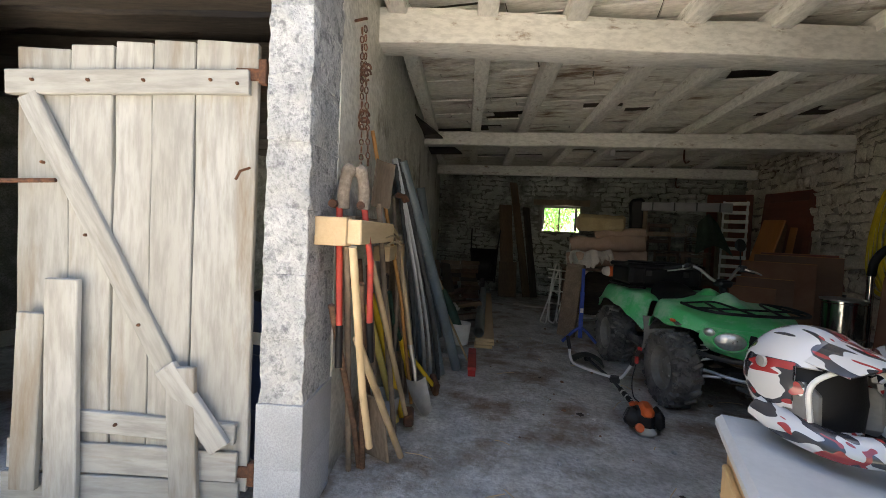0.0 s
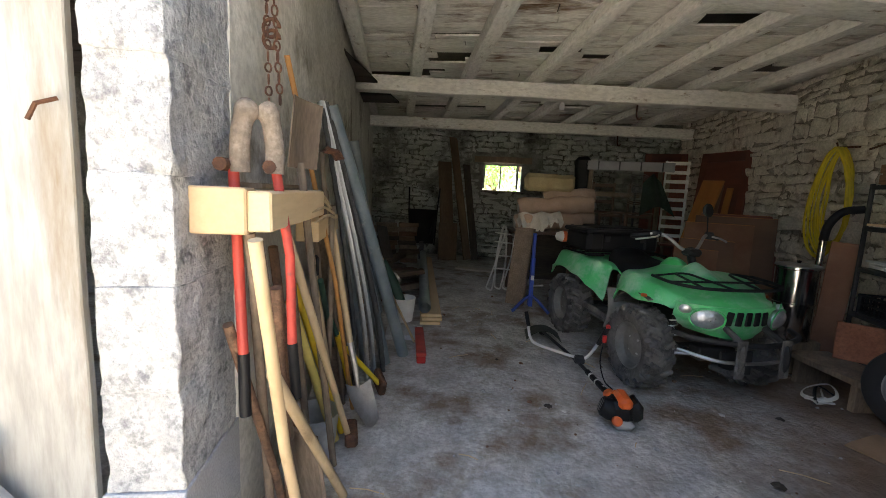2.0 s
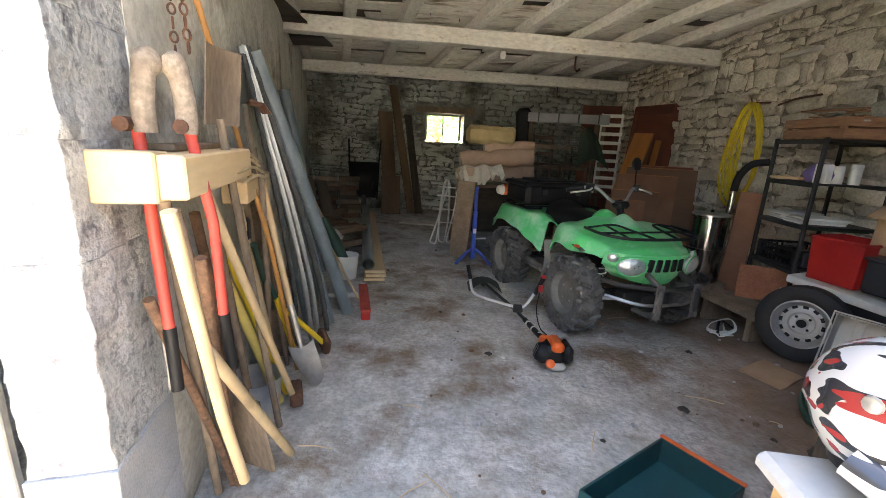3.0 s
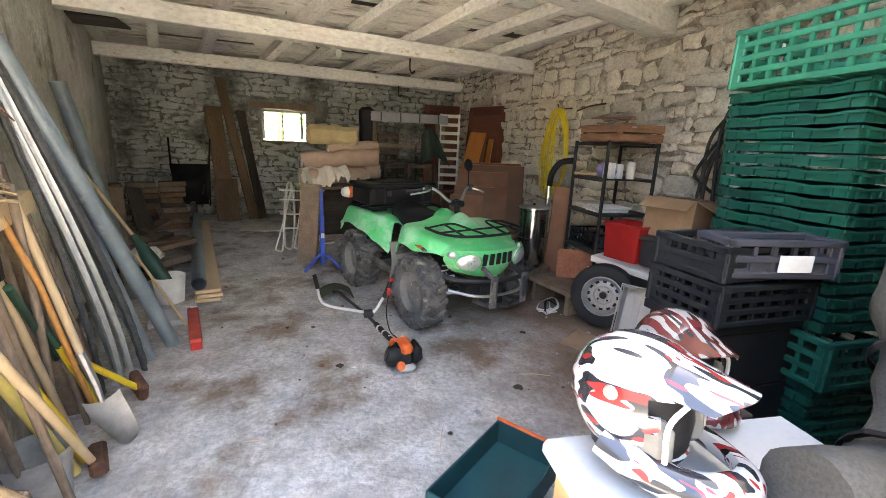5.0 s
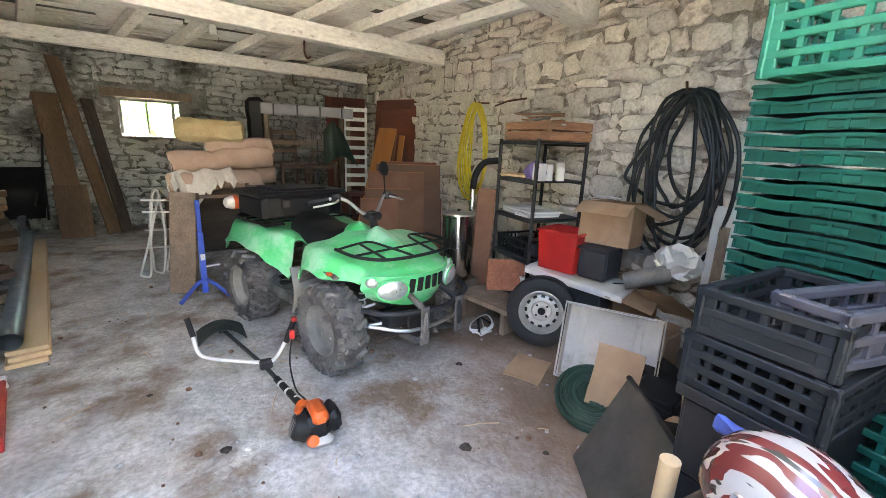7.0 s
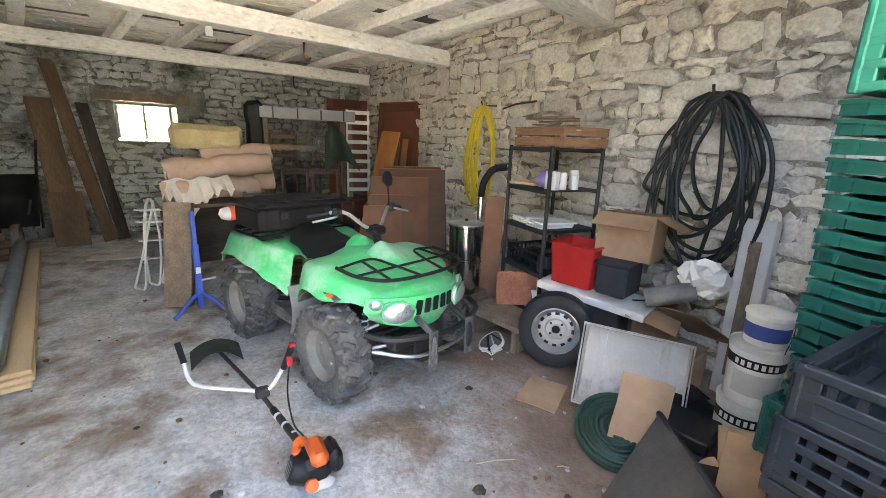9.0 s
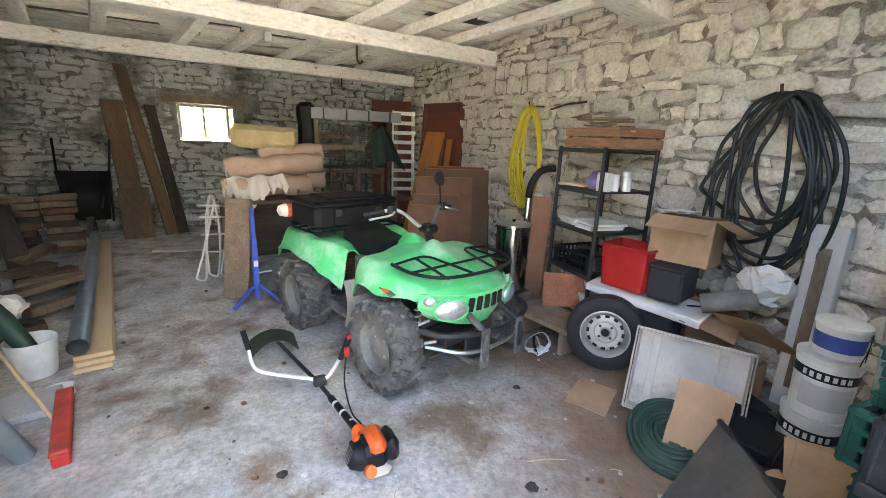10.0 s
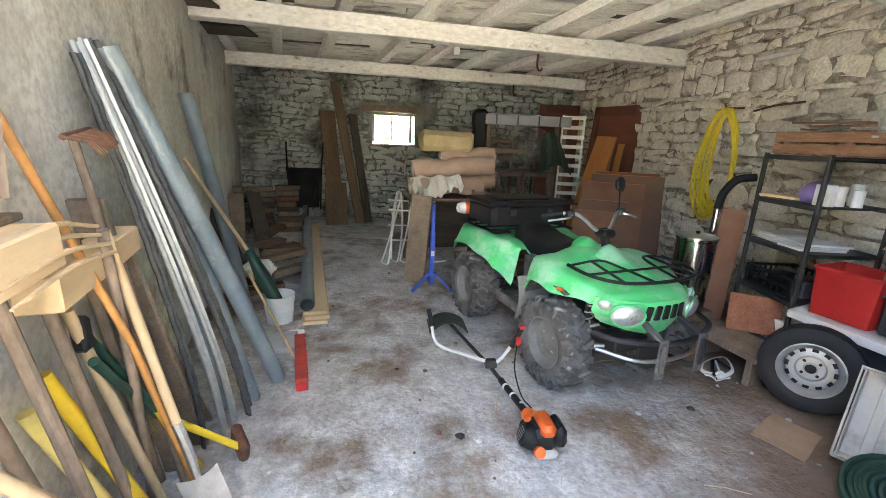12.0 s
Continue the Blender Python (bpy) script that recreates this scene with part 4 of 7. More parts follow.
part("arm", tube([Vector((0.62, 5.12, 0.94)) - o, Vector((0.50, 5.60, 0.40)) - o], 0.016, 10), M_DKGREEN, t)
part("pivot", boxes((Vector((0.55, 5.19, 1.0)) - o, (0.05, 0.05, 0.12)), bevel=0.012), M_BLACK, t)
handle("bamboo_cane", "orange bamboo cane leaning in the corner of the rack", "cane", [(0.54, 4.92, 2.0), (0.63, 5.3, 0.9), (0.66, 5.55, 0.0)], 0.013, M_HONEYCANE)
t, o = handle("long_shovel", "long pale-handled shovel with a bent steel blade", "shovel", [(0.58, 5.33, 1.31), (0.70, 5.38, 0.50)], 0.018, M_WOOD)
part("socket", tube([Vector((0.697, 5.378, 0.52)) - o, Vector((0.73, 5.39, 0.34)) - o, Vector((0.75, 5.38, 0.24)) - o], [0.021, 0.019, 0.013], 8), M_STEEL, t, "steel socket", smooth=True)
part("blade", shell(lambda u, v: Vector((0.75 + 0.10 * v + 0.06 * u * (1 - 0.6 * v * v), 5.375 - 0.02 * v + 0.05 * u, 0.25 - 0.24 * v ** 0.8 + 0.03 * u * u)) - o, 8, 8, 0.004), M_STEEL, t, "worn bent steel blade", smooth=True)
t, o = handle("hay_fork", "old wooden hay fork with long pale tines", "fork", [(0.62, 5.26, 1.33), (0.58, 5.36, 0.7), (0.52, 5.45, 0.0)], 0.017, M_OLDWOOD)
for k in range(4):
    part("tine", tube(smooth_path([Vector((0.60 + 0.015 * k, 5.27, 1.34 - 0.028 * k)) - o, Vector((0.66 + 0.015 * k, 5.0, 1.40 - 0.036 * k)) - o, Vector((0.72 + 0.015 * k, 4.72, 1.40 - 0.04 * k)) - o], 5), [0.007] * 8 + [0.006, 0.005, 0.004], 6), M_WOOD, t, "pale curved tine", smooth=True)
t, o = handle("garden_rake", "iron garden rake standing head up", "rake", [(0.52, 5.35, 1.62), (0.58, 5.6, 0.0)], 0.014, M_OLDWOOD)
part("bar", tube([Vector((0.66, 5.1, 1.62)) - o, Vector((0.42, 5.6, 1.64)) - o], 0.009, 6), M_RUST, t, "rusty iron bar")
for k in range(11):
    p = Vector((0.66, 5.1, 1.62)).lerp(Vector((0.42, 5.6, 1.64)), k / 10) - o
    part("tooth", tube([p, p + Vector((0.05, 0.02, -0.01)), p + Vector((0.075, 0.03, -0.05))], [0.005, 0.005, 0.003], 5), M_RUST, t)
t = thing("square_shovel", "square-bladed shovel hung blade up beside the chain", "shovel", Matrix.Translation((0.68, 4.72, 1.5)), "tools leaning on the partition")
part("blade", shell(lambda u, v: Vector((0.01 + 0.02 * u * u, 0.11 * u, 0.27 * v)), 8, 6, 0.005), M_OLDWOOD, t, "rusty square blade", pose(0, 0, 0, 0, 6, -5), True)
part("handle", tube([(0.02, 0, 0.02), (0.1, 0.2, -1.45)], 0.017, 10), M_OLDWOOD, t)
for i, (a, b, mt) in enumerate((((0.70, 4.5, 1.2), (0.68, 4.8, 0.0), M_STICK), ((0.66, 4.7, 1.15), (0.62, 5.0, 0.0), M_OLDWOOD), ((0.60, 5.0, 1.25), (0.62, 5.25, 0.0), M_OLDWOOD),
                                ((0.55, 5.15, 1.1), (0.58, 5.45, 0.0), M_WOOD), ((0.50, 5.3, 1.3), (0.45, 5.65, 0.0), M_OLDWOOD))):
    handle("tool_shaft", "weathered wooden tool shaft leaning on the partition", "shaft", [a, b], 0.018, mt)
for i, (p, q, w) in enumerate((((0.46, 5.45, 1.4), (0.5, 5.72, 0.0), 0.12), ((0.42, 5.6, 1.25), (0.5, 5.9, 0.0), 0.14), ((0.36, 5.75, 1.0), (0.46, 6.1, 0.0), 0.10))):
    tagged(part("leaning_board", plank((Vector(p) - Vector(q)).length, w, 0.025, 0.004, i), M_OLDWOOD, m=along(q, p, 0.2)), "brown weathered board leaning on the partition", "board", "boards")
t = thing("bucket", "galvanised bucket standing among the tools", "bucket", pose(0.62, 5.05, 0))
part("body", shell(lambda u, v: Vector(((0.10 + 0.03 * v) * math.cos(u * math.pi), (0.10 + 0.03 * v) * math.sin(u * math.pi), 0.25 * v)), 24, 4, 0.003), M_GALV, t, smooth=True)
part("bottom", lathe([(0, 0.01), (0.1, 0.01), (0.1, 0)], 20), M_GALV, t)

# long pipes and gutters leaning on the partition
for nm, lab, top, foot, r, mt in (("plastic_pipe", "grey plastic drain pipe leaning on the wall", (0.36, 5.87, 1.97), (0.78, 6.53, 0.0), 0.05, M_PVC),
                                  ("plastic_pipe", "slim blue-grey plastic pipe leaning on the wall", (0.28, 6.12, 1.90), (0.68, 6.31, 0.0), 0.042, M_PVC),
                                  ("plastic_pipe", "short grey plastic pipe leaning further back", (-0.02, 7.45, 1.92), (0.22, 7.7, 0.0), 0.055, M_PVC),
                                  ("plastic_pipe", "grey plastic pipe behind the gutters", (0.30, 6.0, 1.88), (0.52, 6.25, 0.0), 0.035, M_PVC)):
    d = Vector(foot) - Vector(top)
    n = d.normalized()
    t = thing(nm, lab, "pipe", Matrix.Translation(foot), "pipes leaning on the partition")
    bm = bmesh.new()
    sweep(bm, [-d * k / 10 + Vector((0.012, 0, 0)) * math.sin(k / 10 * math.pi) for k in range(11)], r, 16, caps=False)
    sweep(bm, [-d * k / 10 + Vector((0.012, 0, 0)) * math.sin(k / 10 * math.pi) for k in range(10, -1, -1)], r - 0.004, 16, caps=False)
    part("tube", bm, mt, t, smooth=True)
    part("rim", tube([-d - n * 0.0, -d * 0.995], r + 0.002, 16), mt, t)
for i, (top, foot, mt, lab, wd) in enumerate((((0.37, 5.66, 1.95), (0.64, 5.93, 0.03), M_GALV, "bent galvanised steel gutter length leaning on the wall", 0.034), ((0.36, 5.72, 1.97), (0.665, 6.02, 0.03), M_GALV, "bent galvanised steel gutter length leaning on the wall", 0.034),
                                              ((0.35, 5.79, 1.98), (0.70, 6.14, 0.02), M_OLDMESH, "dark ribbed drain strip leaning between the gutters", 0.042), ((0.42, 5.58, 1.90), (0.56, 5.86, 0.02), M_OLDMESH, "dark ribbed drain strip leaning between the gutters", 0.03))):
    # each sags outwards from the wall and stands almost upright at its foot
    path = smooth_path([foot, Vector(foot).lerp(Vector(top), 0.22) + Vector((0.045, -0.01, 0)), Vector(foot).lerp(Vector(top), 0.5) + Vector((0.05, -0.01, 0)), Vector(foot).lerp(Vector(top), 0.78) + Vector((0.025, 0, 0)), top], 7)
    bm = bmesh.new()
    rows = []
    for k, p in enumerate(path):
        d = (path[min(k + 1, len(path) - 1)] - path[max(k - 1, 0)]).normalized()
        side = d.cross(Vector((0.97, 0.23, 0.1))).normalized()
        out = side.cross(d).normalized()
        rib = 0.004 * (k % 2) if mt is M_OLDMESH else 0.0
        rows.append([bm.verts.new(p + wd * a * side + out * (b * wd + rib)) for a, b in ((-1, 0.5), (-0.95, 0.1), (-0.5, -0.3), (0, -0.42), (0.5, -0.3), (0.95, 0.1), (1, 0.5), (0.9, 0.5), (0.85, 0.15), (0.45, -0.18), (0, -0.3), (-0.45, -0.18), (-0.85, 0.15), (-0.9, 0.5))])
    for a, b in zip(rows, rows[1:]):
        for k in range(14):
            bm.faces.new((a[k], a[(k + 1) % 14], b[(k + 1) % 14], b[k]))
    bm.faces.new(rows[0][::-1])
    bm.faces.new(rows[-1])
    bmesh.ops.recalc_face_normals(bm, faces=bm.faces)
    tagged(part("gutter_length", bm, mt, smooth=True), lab, "gutter", "gutters on the partition")
t, o = handle("leaf_blower_pole", "wooden-handled dark green sweeping tool lying against the boards", "garden tool", [(0.06, 7.13, 1.45), (0.30, 7.6, 0.62)], 0.016, M_WOOD)
part("body", tube([Vector((0.30, 7.6, 0.64)) - o, Vector((0.42, 7.55, 0.4)) - o, Vector((0.60, 7.48, 0.08)) - o], [0.03, 0.07, 0.05], 10), M_DKGREEN, t, "dark green plastic body", smooth=True)
part("badge", boxes((Vector((0.48, 7.47, 0.33)) - o, (0.05, 0.012, 0.09)), bevel=0.004), M_WHITE, t, "pale badge", pose(0, 0, 0, 20, 0, 0))
t = thing("plastic_bucket", "white plastic bucket with rags in it", "bucket", pose(0.56, 7.5, 0))
part("body", shell(lambda u, v: Vector(((0.11 + 0.03 * v) * math.cos(u * math.pi), (0.11 + 0.03 * v) * math.sin(u * math.pi), 0.26 * v)), 24, 4, 0.004), M_WHITE, t, smooth=True)
part("bottom", lathe([(0, 0.01), (0.11, 0.01), (0.11, 0)], 20), M_WHITE, t)
rag = bmesh.new()
bmesh.ops.create_icosphere(rag, subdivisions=3, radius=0.15)
for v in rag.verts:
    v.co = Vector((v.co.x, v.co.y, v.co.z * 0.6)) + 0.06 * noise.noise_vector(v.co * 14)
tagged(part("plastic_bag", rag, M_WHITE, m=pose(0.28, 7.95, 0.34), smooth=True), "crumpled white plastic bag on the heap", "bag")
tagged(part("crumpled_paper", rough(boxes(((0, 0, 0.02), (0.22, 0.16, 0.03)), bevel=0.01), 0.03, 9, 3), M_PAPER, m=pose(0.74, 7.12, 0.0, 0, 0, 20)), "crumpled white packaging on the floor", "paper")
t = thing("paving_slab", "grey concrete slab leaning by the bucket", "slab", pose(0.66, 7.0, 0, 0, 0, 10))
part("slab", rough(boxes(((0, 0, 0.03), (0.3, 0.3, 0.05)), bevel=0.008), 0.003, 5), M_BLOCK_NEW, t)
t, o = handle("broom", "red broom lying on the floor with a thin stick", "broom", [(0.36, 7.35, 0.52), (0.83, 6.80, 0.02)], 0.012, M_WOOD)
tb = thing("red_brush", "long red bristle broom head lying on the floor", "broom head", pose(0.90, 6.70, 0, 0, 0, 12))
part("back", boxes(((0, 0, 0.075), (0.085, 0.70, 0.03)), bevel=0.008), M_REDTOOL, tb)
for k in range(26):
    part("bristle_tuft", boxes(((0, -0.335 + 0.0268 * k, 0.03), (0.075, 0.019, 0.062)), bevel=0.006), M_REDPL, tb)

# stack of new boards with a dark tube on top, running to the back
DIRB = (Vector((0.12, 11.6, 0)) - Vector((0.87, 7.38, 0))).normalized()
for i in range(3):
    m = along(Vector((0.89 + 0.015 * (i % 2), 7.38 + 0.03 * i, 0.022 + 0.036 * i)), Vector((0.14, 11.6, 0.022 + 0.036 * i)))
    tagged(part("timber_board", plank(4.0, 0.22, 0.032, 0.002, i), M_FRESH, m=m), "pale new timber board in a low stack", "board", "stack of new boards")
bm = bmesh.new()
pts = [Vector((0.82, 7.42, 0.185)) + DIRB * (0.4 * k) for k in range(11)]
sweep(bm, pts, 0.065, 18, caps=False)
sweep(bm, pts[::-1], 0.058, 18, caps=False)
tagged(part("drain_pipe", bm, M_PVC, smooth=True), "long dark grey plastic drain pipe on the boards", "pipe")

# wood stack and barrow in the far corner
rng = random.Random(11)
for i in range(27):
    x = -1.15 + 0.40 * (i % 3) + rng.uniform(-0.05, 0.05)
    row = i // 3
    z = 0.045 + 0.088 * (row % 9)
    y = 10.9 + 0.16 * (i % 3)
    tagged(part("log_slab", rough(plank(rng.uniform(0.34, 0.44), 0.16, 0.078, 0.01, i), 0.008, 9), rng.choice((M_OLDWOOD, M_DARKWOOD, M_STICK, M_BACKBOARD)), m=pose(x, y, z, 0, 0, rng.uniform(-6, 6) + 14)),
           "rough sawn offcut in a low stack", "wood", "stack of offcuts in the corner")
for i, (p, q, w) in enumerate((((-0.1, 9.6, 0.02), (-0.55, 10.6, 0.75), 0.2), ((-0.25, 8.9, 0.03), (-0.45, 9.6, 0.85), 0.18), ((-0.05, 8.6, 0.03), (-0.45, 8.75, 0.8), 0.22), ((0.0, 8.2, 0.03), (-0.35, 8.3, 0.62), 0.2))):
    tagged(part("leaning_board", plank((Vector(q) - Vector(p)).length, w, 0.04, 0.008, i), M_OLDWOOD if i % 2 else M_DARKWOOD, m=along(p, q, 0.2)), "old thick board leaning on the partition", "board", "boards")
for i in range(16):
    tagged(part("offcut", rough(plank(rng.uniform(0.3, 0.7), rng.uniform(0.08, 0.18), rng.uniform(0.03, 0.08), 0.008, i), 0.005, 8), rng.choice((M_OLDWOOD, M_DARKWOOD, M_BACKBOARD, M_STICK)),
                m=pose(rng.uniform(-0.35, 0.25), rng.uniform(7.9, 10.0), 0.05 + 0.06 * (i % 4), rng.uniform(-8, 8), rng.uniform(-8, 8), rng.uniform(0, 180))),
           "rough wooden offcut on the heap by the partition", "wood", "heap of offcuts")
bw = thing("wheelbarrow", "black wheelbarrow stood up on end at the back wall", "wheelbarrow", pose(0.02, 11.7, 0, 0, 0, 5))
part("tray", shell(lambda u, v: Vector((0.30 * u * (0.8 + 0.25 * v), 0.05 + 0.22 * (1 - abs(u) ** 4) * math.sin(math.pi * min(1, v * 1.0)) , 0.34 + 0.72 * v)), 14, 12, 0.006), M_BLACK, bw, "black pressed steel tray", smooth=True)
for s in (-1, 1):
    part("handle_bar", tube([(s * 0.26, 0.1, 0.3), (s * 0.30, 0.12, 1.1), (s * 0.33, 0.35, 1.5)], 0.016, 8), M_BLACK, bw)
    part("leg", tube([(s * 0.2, 0.0, 0.7), (s * 0.18, -0.2, 0.55)], 0.014, 8), M_DARKSTEEL, bw)
bm = lathe([(0.12, -0.03), (0.19, -0.04), (0.2, 0), (0.19, 0.04), (0.12, 0.03)], 24)
part("wheel", bm, M_DUSTBLACK, bw, "black rubber wheel", pose(0, 0.0, 0.2, 0, 90, 0), True)

# boards against the back wall
for i, (foot, top, w, mt) in enumerate((((0.56, 12.0, 0.0), (0.34, 12.5, 2.10), 0.30, M_BACKBOARD), ((0.98, 12.08, 0.0), (0.50, 12.52, 2.64), 0.21, M_BACKBOARD), ((1.14, 12.14, 0.0), (0.82, 12.55, 2.06), 0.17, M_DARKWOOD),
                                       ((0.56, 11.86, 0.0), (0.53, 12.03, 0.78), 0.40, M_BACKBOARD))):
    v = Vector(top) - Vector(foot)
    tagged(part("tall_board", plank(v.length, w, 0.035, 0.006, i), mt, m=along(foot, top, 0.0)), "tall brown board leaning on the back wall", "board", "boards on the back wall")


# ---- materials of the right side ----
M_CRATE = mat("green_crate_plastic", (0.004, 0.070, 0.048), (0.003, 0.048, 0.034), 5, 0.38, 0.06, fine=80, rand=0.22, rough_b=0.6, spec=0.3)
M_CRATE_LT = mat("light_green_crate_plastic", (0.012, 0.155, 0.09), (0.012, 0.115, 0.068), 5, 0.38, 0.06, rand=0.05)
M_CRATE_BK = mat("black_crate_plastic", (0.008, 0.010, 0.011), (0.014, 0.016, 0.018), 7, 0.45, 0.08, spec=0.25, stain=(0.035, 0.034, 0.03), stain_at=0.66, stain_scale=5)
M_CRATE_GY = mat("grey_crate_plastic", (0.06, 0.06, 0.075), (0.04, 0.04, 0.05), 7, 0.45, 0.08)
M_TEAL = mat("dark_teal_plastic", (0.008, 0.07, 0.075), (0.01, 0.05, 0.055), 5, 0.45, 0.06)
M_CARD = mat("brown_cardboard", (0.42, 0.28, 0.17), (0.32, 0.205, 0.12), 4, 0.85, 0.1, stain=(0.3, 0.2, 0.12), stain_at=0.66, stain_scale=3, fine=90, rand=0.12)
M_TRANSL = mat("cloudy_plastic", (0.60, 0.565, 0.51), (0.47, 0.44, 0.39), 3, 0.45, 0.06, rand=0, stain=(0.36, 0.32, 0.27), stain_at=0.62, stain_scale=4)
M_PINE = mat("varnished_pine", (0.66, 0.45, 0.22), (0.56, 0.36, 0.16), 5, 0.4, 0.08, stretch=(1, 1, 0.2))
M_LAMINATE = mat("pale_grey_laminate", (0.62, 0.62, 0.60), (0.54, 0.54, 0.52), 5, 0.35, 0.04)
M_TARP = mat("grey_canvas", (0.075, 0.075, 0.07), (0.045, 0.045, 0.04), 4, 0.8, 0.35, fine=140)
M_FIBRE = mat("grey_fibre_cement", (0.08, 0.074, 0.062), (0.045, 0.042, 0.035), 5, 0.85, 0.2, stain=(0.06, 0.055, 0.045), stain_at=0.6, stain_scale=4)
M_HOSE = mat("black_rubber_hose", (0.008, 0.011, 0.010), (0.015, 0.018, 0.017), 9, 0.4, 0.15, spec=0.45)
M_HOSE_G = mat("dark_green_hose", (0.014, 0.05, 0.032), (0.010, 0.036, 0.024), 9, 0.45, 0.1)
M_HOSE_Y = mat("yellow_hose", (0.72, 0.56, 0.03), (0.6, 0.45, 0.03), 9, 0.45, 0.1)
M_PURPLE = mat("lilac_plastic", (0.30, 0.22, 0.55), (0.24, 0.17, 0.45), 6, 0.5, 0.1)
M_LATTICE = mat("reddish_crate_wood", (0.36, 0.19, 0.10), (0.24, 0.12, 0.065), 8, 0.8, 0.3, stretch=(0.2, 1, 1))
M_TYRE = mat("black_car_tyre", (0.012, 0.012, 0.013), (0.022, 0.021, 0.02), 9, 0.6, 0.15)
M_ALLOY = mat("silver_painted_steel", (0.50, 0.50, 0.49), (0.40, 0.39, 0.38), 9, 0.4, 0.1, metal=0.6, stain=(0.25, 0.22, 0.2), stain_at=0.66, stain_scale=10)
M_GREYPL = mat("dark_grey_plastic", (0.04, 0.042, 0.048), (0.03, 0.031, 0.035), 6, 0.5, 0.08)
M_BLUEPL = mat("blue_label", (0.05, 0.09, 0.32), (0.04, 0.07, 0.24), 8, 0.5, 0.05)
M_TERRA = mat("brown_fibre_board", (0.30, 0.15, 0.085), (0.24, 0.115, 0.065), 5, 0.7, 0.12)


def graphic_paint(name, base, one, two, turn):
    """Glossy paint with sharp-edged swept flashes in two colours."""
    m = bpy.data.materials.new(name)
    m.use_nodes = True
    n, l = m.node_tree.nodes, m.node_tree.links
    bs = n["Principled BSDF"]
    tc, mp = n.new("ShaderNodeTexCoord"), n.new("ShaderNodeMapping")
    mp.inputs["Rotation"].default_value, mp.inputs["Scale"].default_value = turn, (2.6, 52.0, 38.0)
    l.new(tc.outputs["Object"], mp.inputs["Vector"])
    col = None
    for k, (c, s, cut) in enumerate(((one, 1.0, 0.545), (two, 1.25, 0.635))):
        t = n.new("ShaderNodeTexNoise")
        t.inputs["Scale"].default_value, t.inputs["Detail"].default_value, t.inputs["Distortion"].default_value = s, 0.0, 0.25
        off = n.new("ShaderNodeVectorMath")
        off.inputs[1].default_value = (k * 3.7, k * 1.9, 0)
        l.new(mp.outputs[0], off.inputs[0])
        l.new(off.outputs[0], t.inputs["Vector"])
        r = n.new("ShaderNodeMapRange")
        r.inputs[1].default_value, r.inputs[2].default_value = cut, cut + 0.012
        l.new(t.outputs["Fac"], r.inputs[0])
        x = n.new("ShaderNodeMix")
        x.data_type = 'RGBA'
        l.new(r.outputs[0], x.inputs[0])
        if col is None:
            x.inputs[6].default_value = (*base, 1)
        else:
            l.new(col, x.inputs[6])
        x.inputs[7].default_value = (*c, 1)
        col = x.outputs[2]
    l.new(col, bs.inputs["Base Color"])
    bs.inputs["Roughness"].default_value, bs.inputs["Coat Weight"].default_value = 0.25, 0.6
    return m


M_HELMET = graphic_paint("white_helmet_paint", (0.52, 0.51, 0.50), (0.03, 0.03, 0.035), (0.30, 0.03, 0.03), (0.15, 0.3, 0.05))
M_HELMET_R = graphic_paint("red_helmet_paint", (0.12, 0.02, 0.02), (0.34, 0.32, 0.30), (0.03, 0.03, 0.03), (0.1, 0.35, 0.1))


# ---- plastic crates ----
def crate(name, label, mt, m, w=0.4, d=0.6, h=0.14, rails=3, ribs=7, group="", solid=False):
    """An open slotted crate, its base at z 0: w along x, d along y."""
    t = thing(name, label, "crate", m, group)
    for k in range(8):
        part("base_slat", boxes(((0, -d / 2 + 0.03 + (d - 0.06) * k / 7, 0.008), (w - 0.01, d * 0.09, 0.012)), bevel=0), mt, t)
    for sx, sy in ((1, 0), (-1, 0), (0, 1), (0, -1)):
        ln = d if sx else w
        mm = Matrix.Translation((sx * (w / 2 - 0.012), sy * (d / 2 - 0.012), 0)) @ Matrix.Rotation(math.pi / 2 if sx else 0, 4, 'Z')
        for k in range(rails):
            part("rail", boxes(((0, 0, 0.012 + (h - 0.024) * k / (rails - 1)), (ln, 0.016 if k < rails - 1 else 0.024, 0.02)), bevel=0.003), mt, t, m=mm)
        rib = None
        for k in range(ribs):
            m2 = mm @ Matrix.Translation((-ln / 2 + ln * (k + 0.5) / ribs, 0, 0))
            if rib is None:
                rib = part("rib", boxes(((0, 0, h / 2), (0.014, 0.010, h - 0.01)), bevel=0), mt, t, m=m2)
            else:
                o2 = new("rib", rib.data)
                o2.parent, o2.matrix_basis = t, m2
        if solid:
            part("web", boxes(((0, 0.004, h * 0.30), (ln * 0.98, 0.004, h * 0.5)), bevel=0), mt, t, m=mm)
        for e in (-1, 1):
            part("corner_post", boxes(((e * (ln / 2 - 0.022), 0, h / 2), (0.044, 0.014, h)), bevel=0.003), mt, t, m=mm)
    return t


STK = Matrix.Translation((3.38, 4.05, 0)) @ Matrix.Rotation(radians(-9), 4, 'Z')
NEST = Matrix.Diagonal((0.89, 0.89, 0.89, 1))      # a smaller size of crate


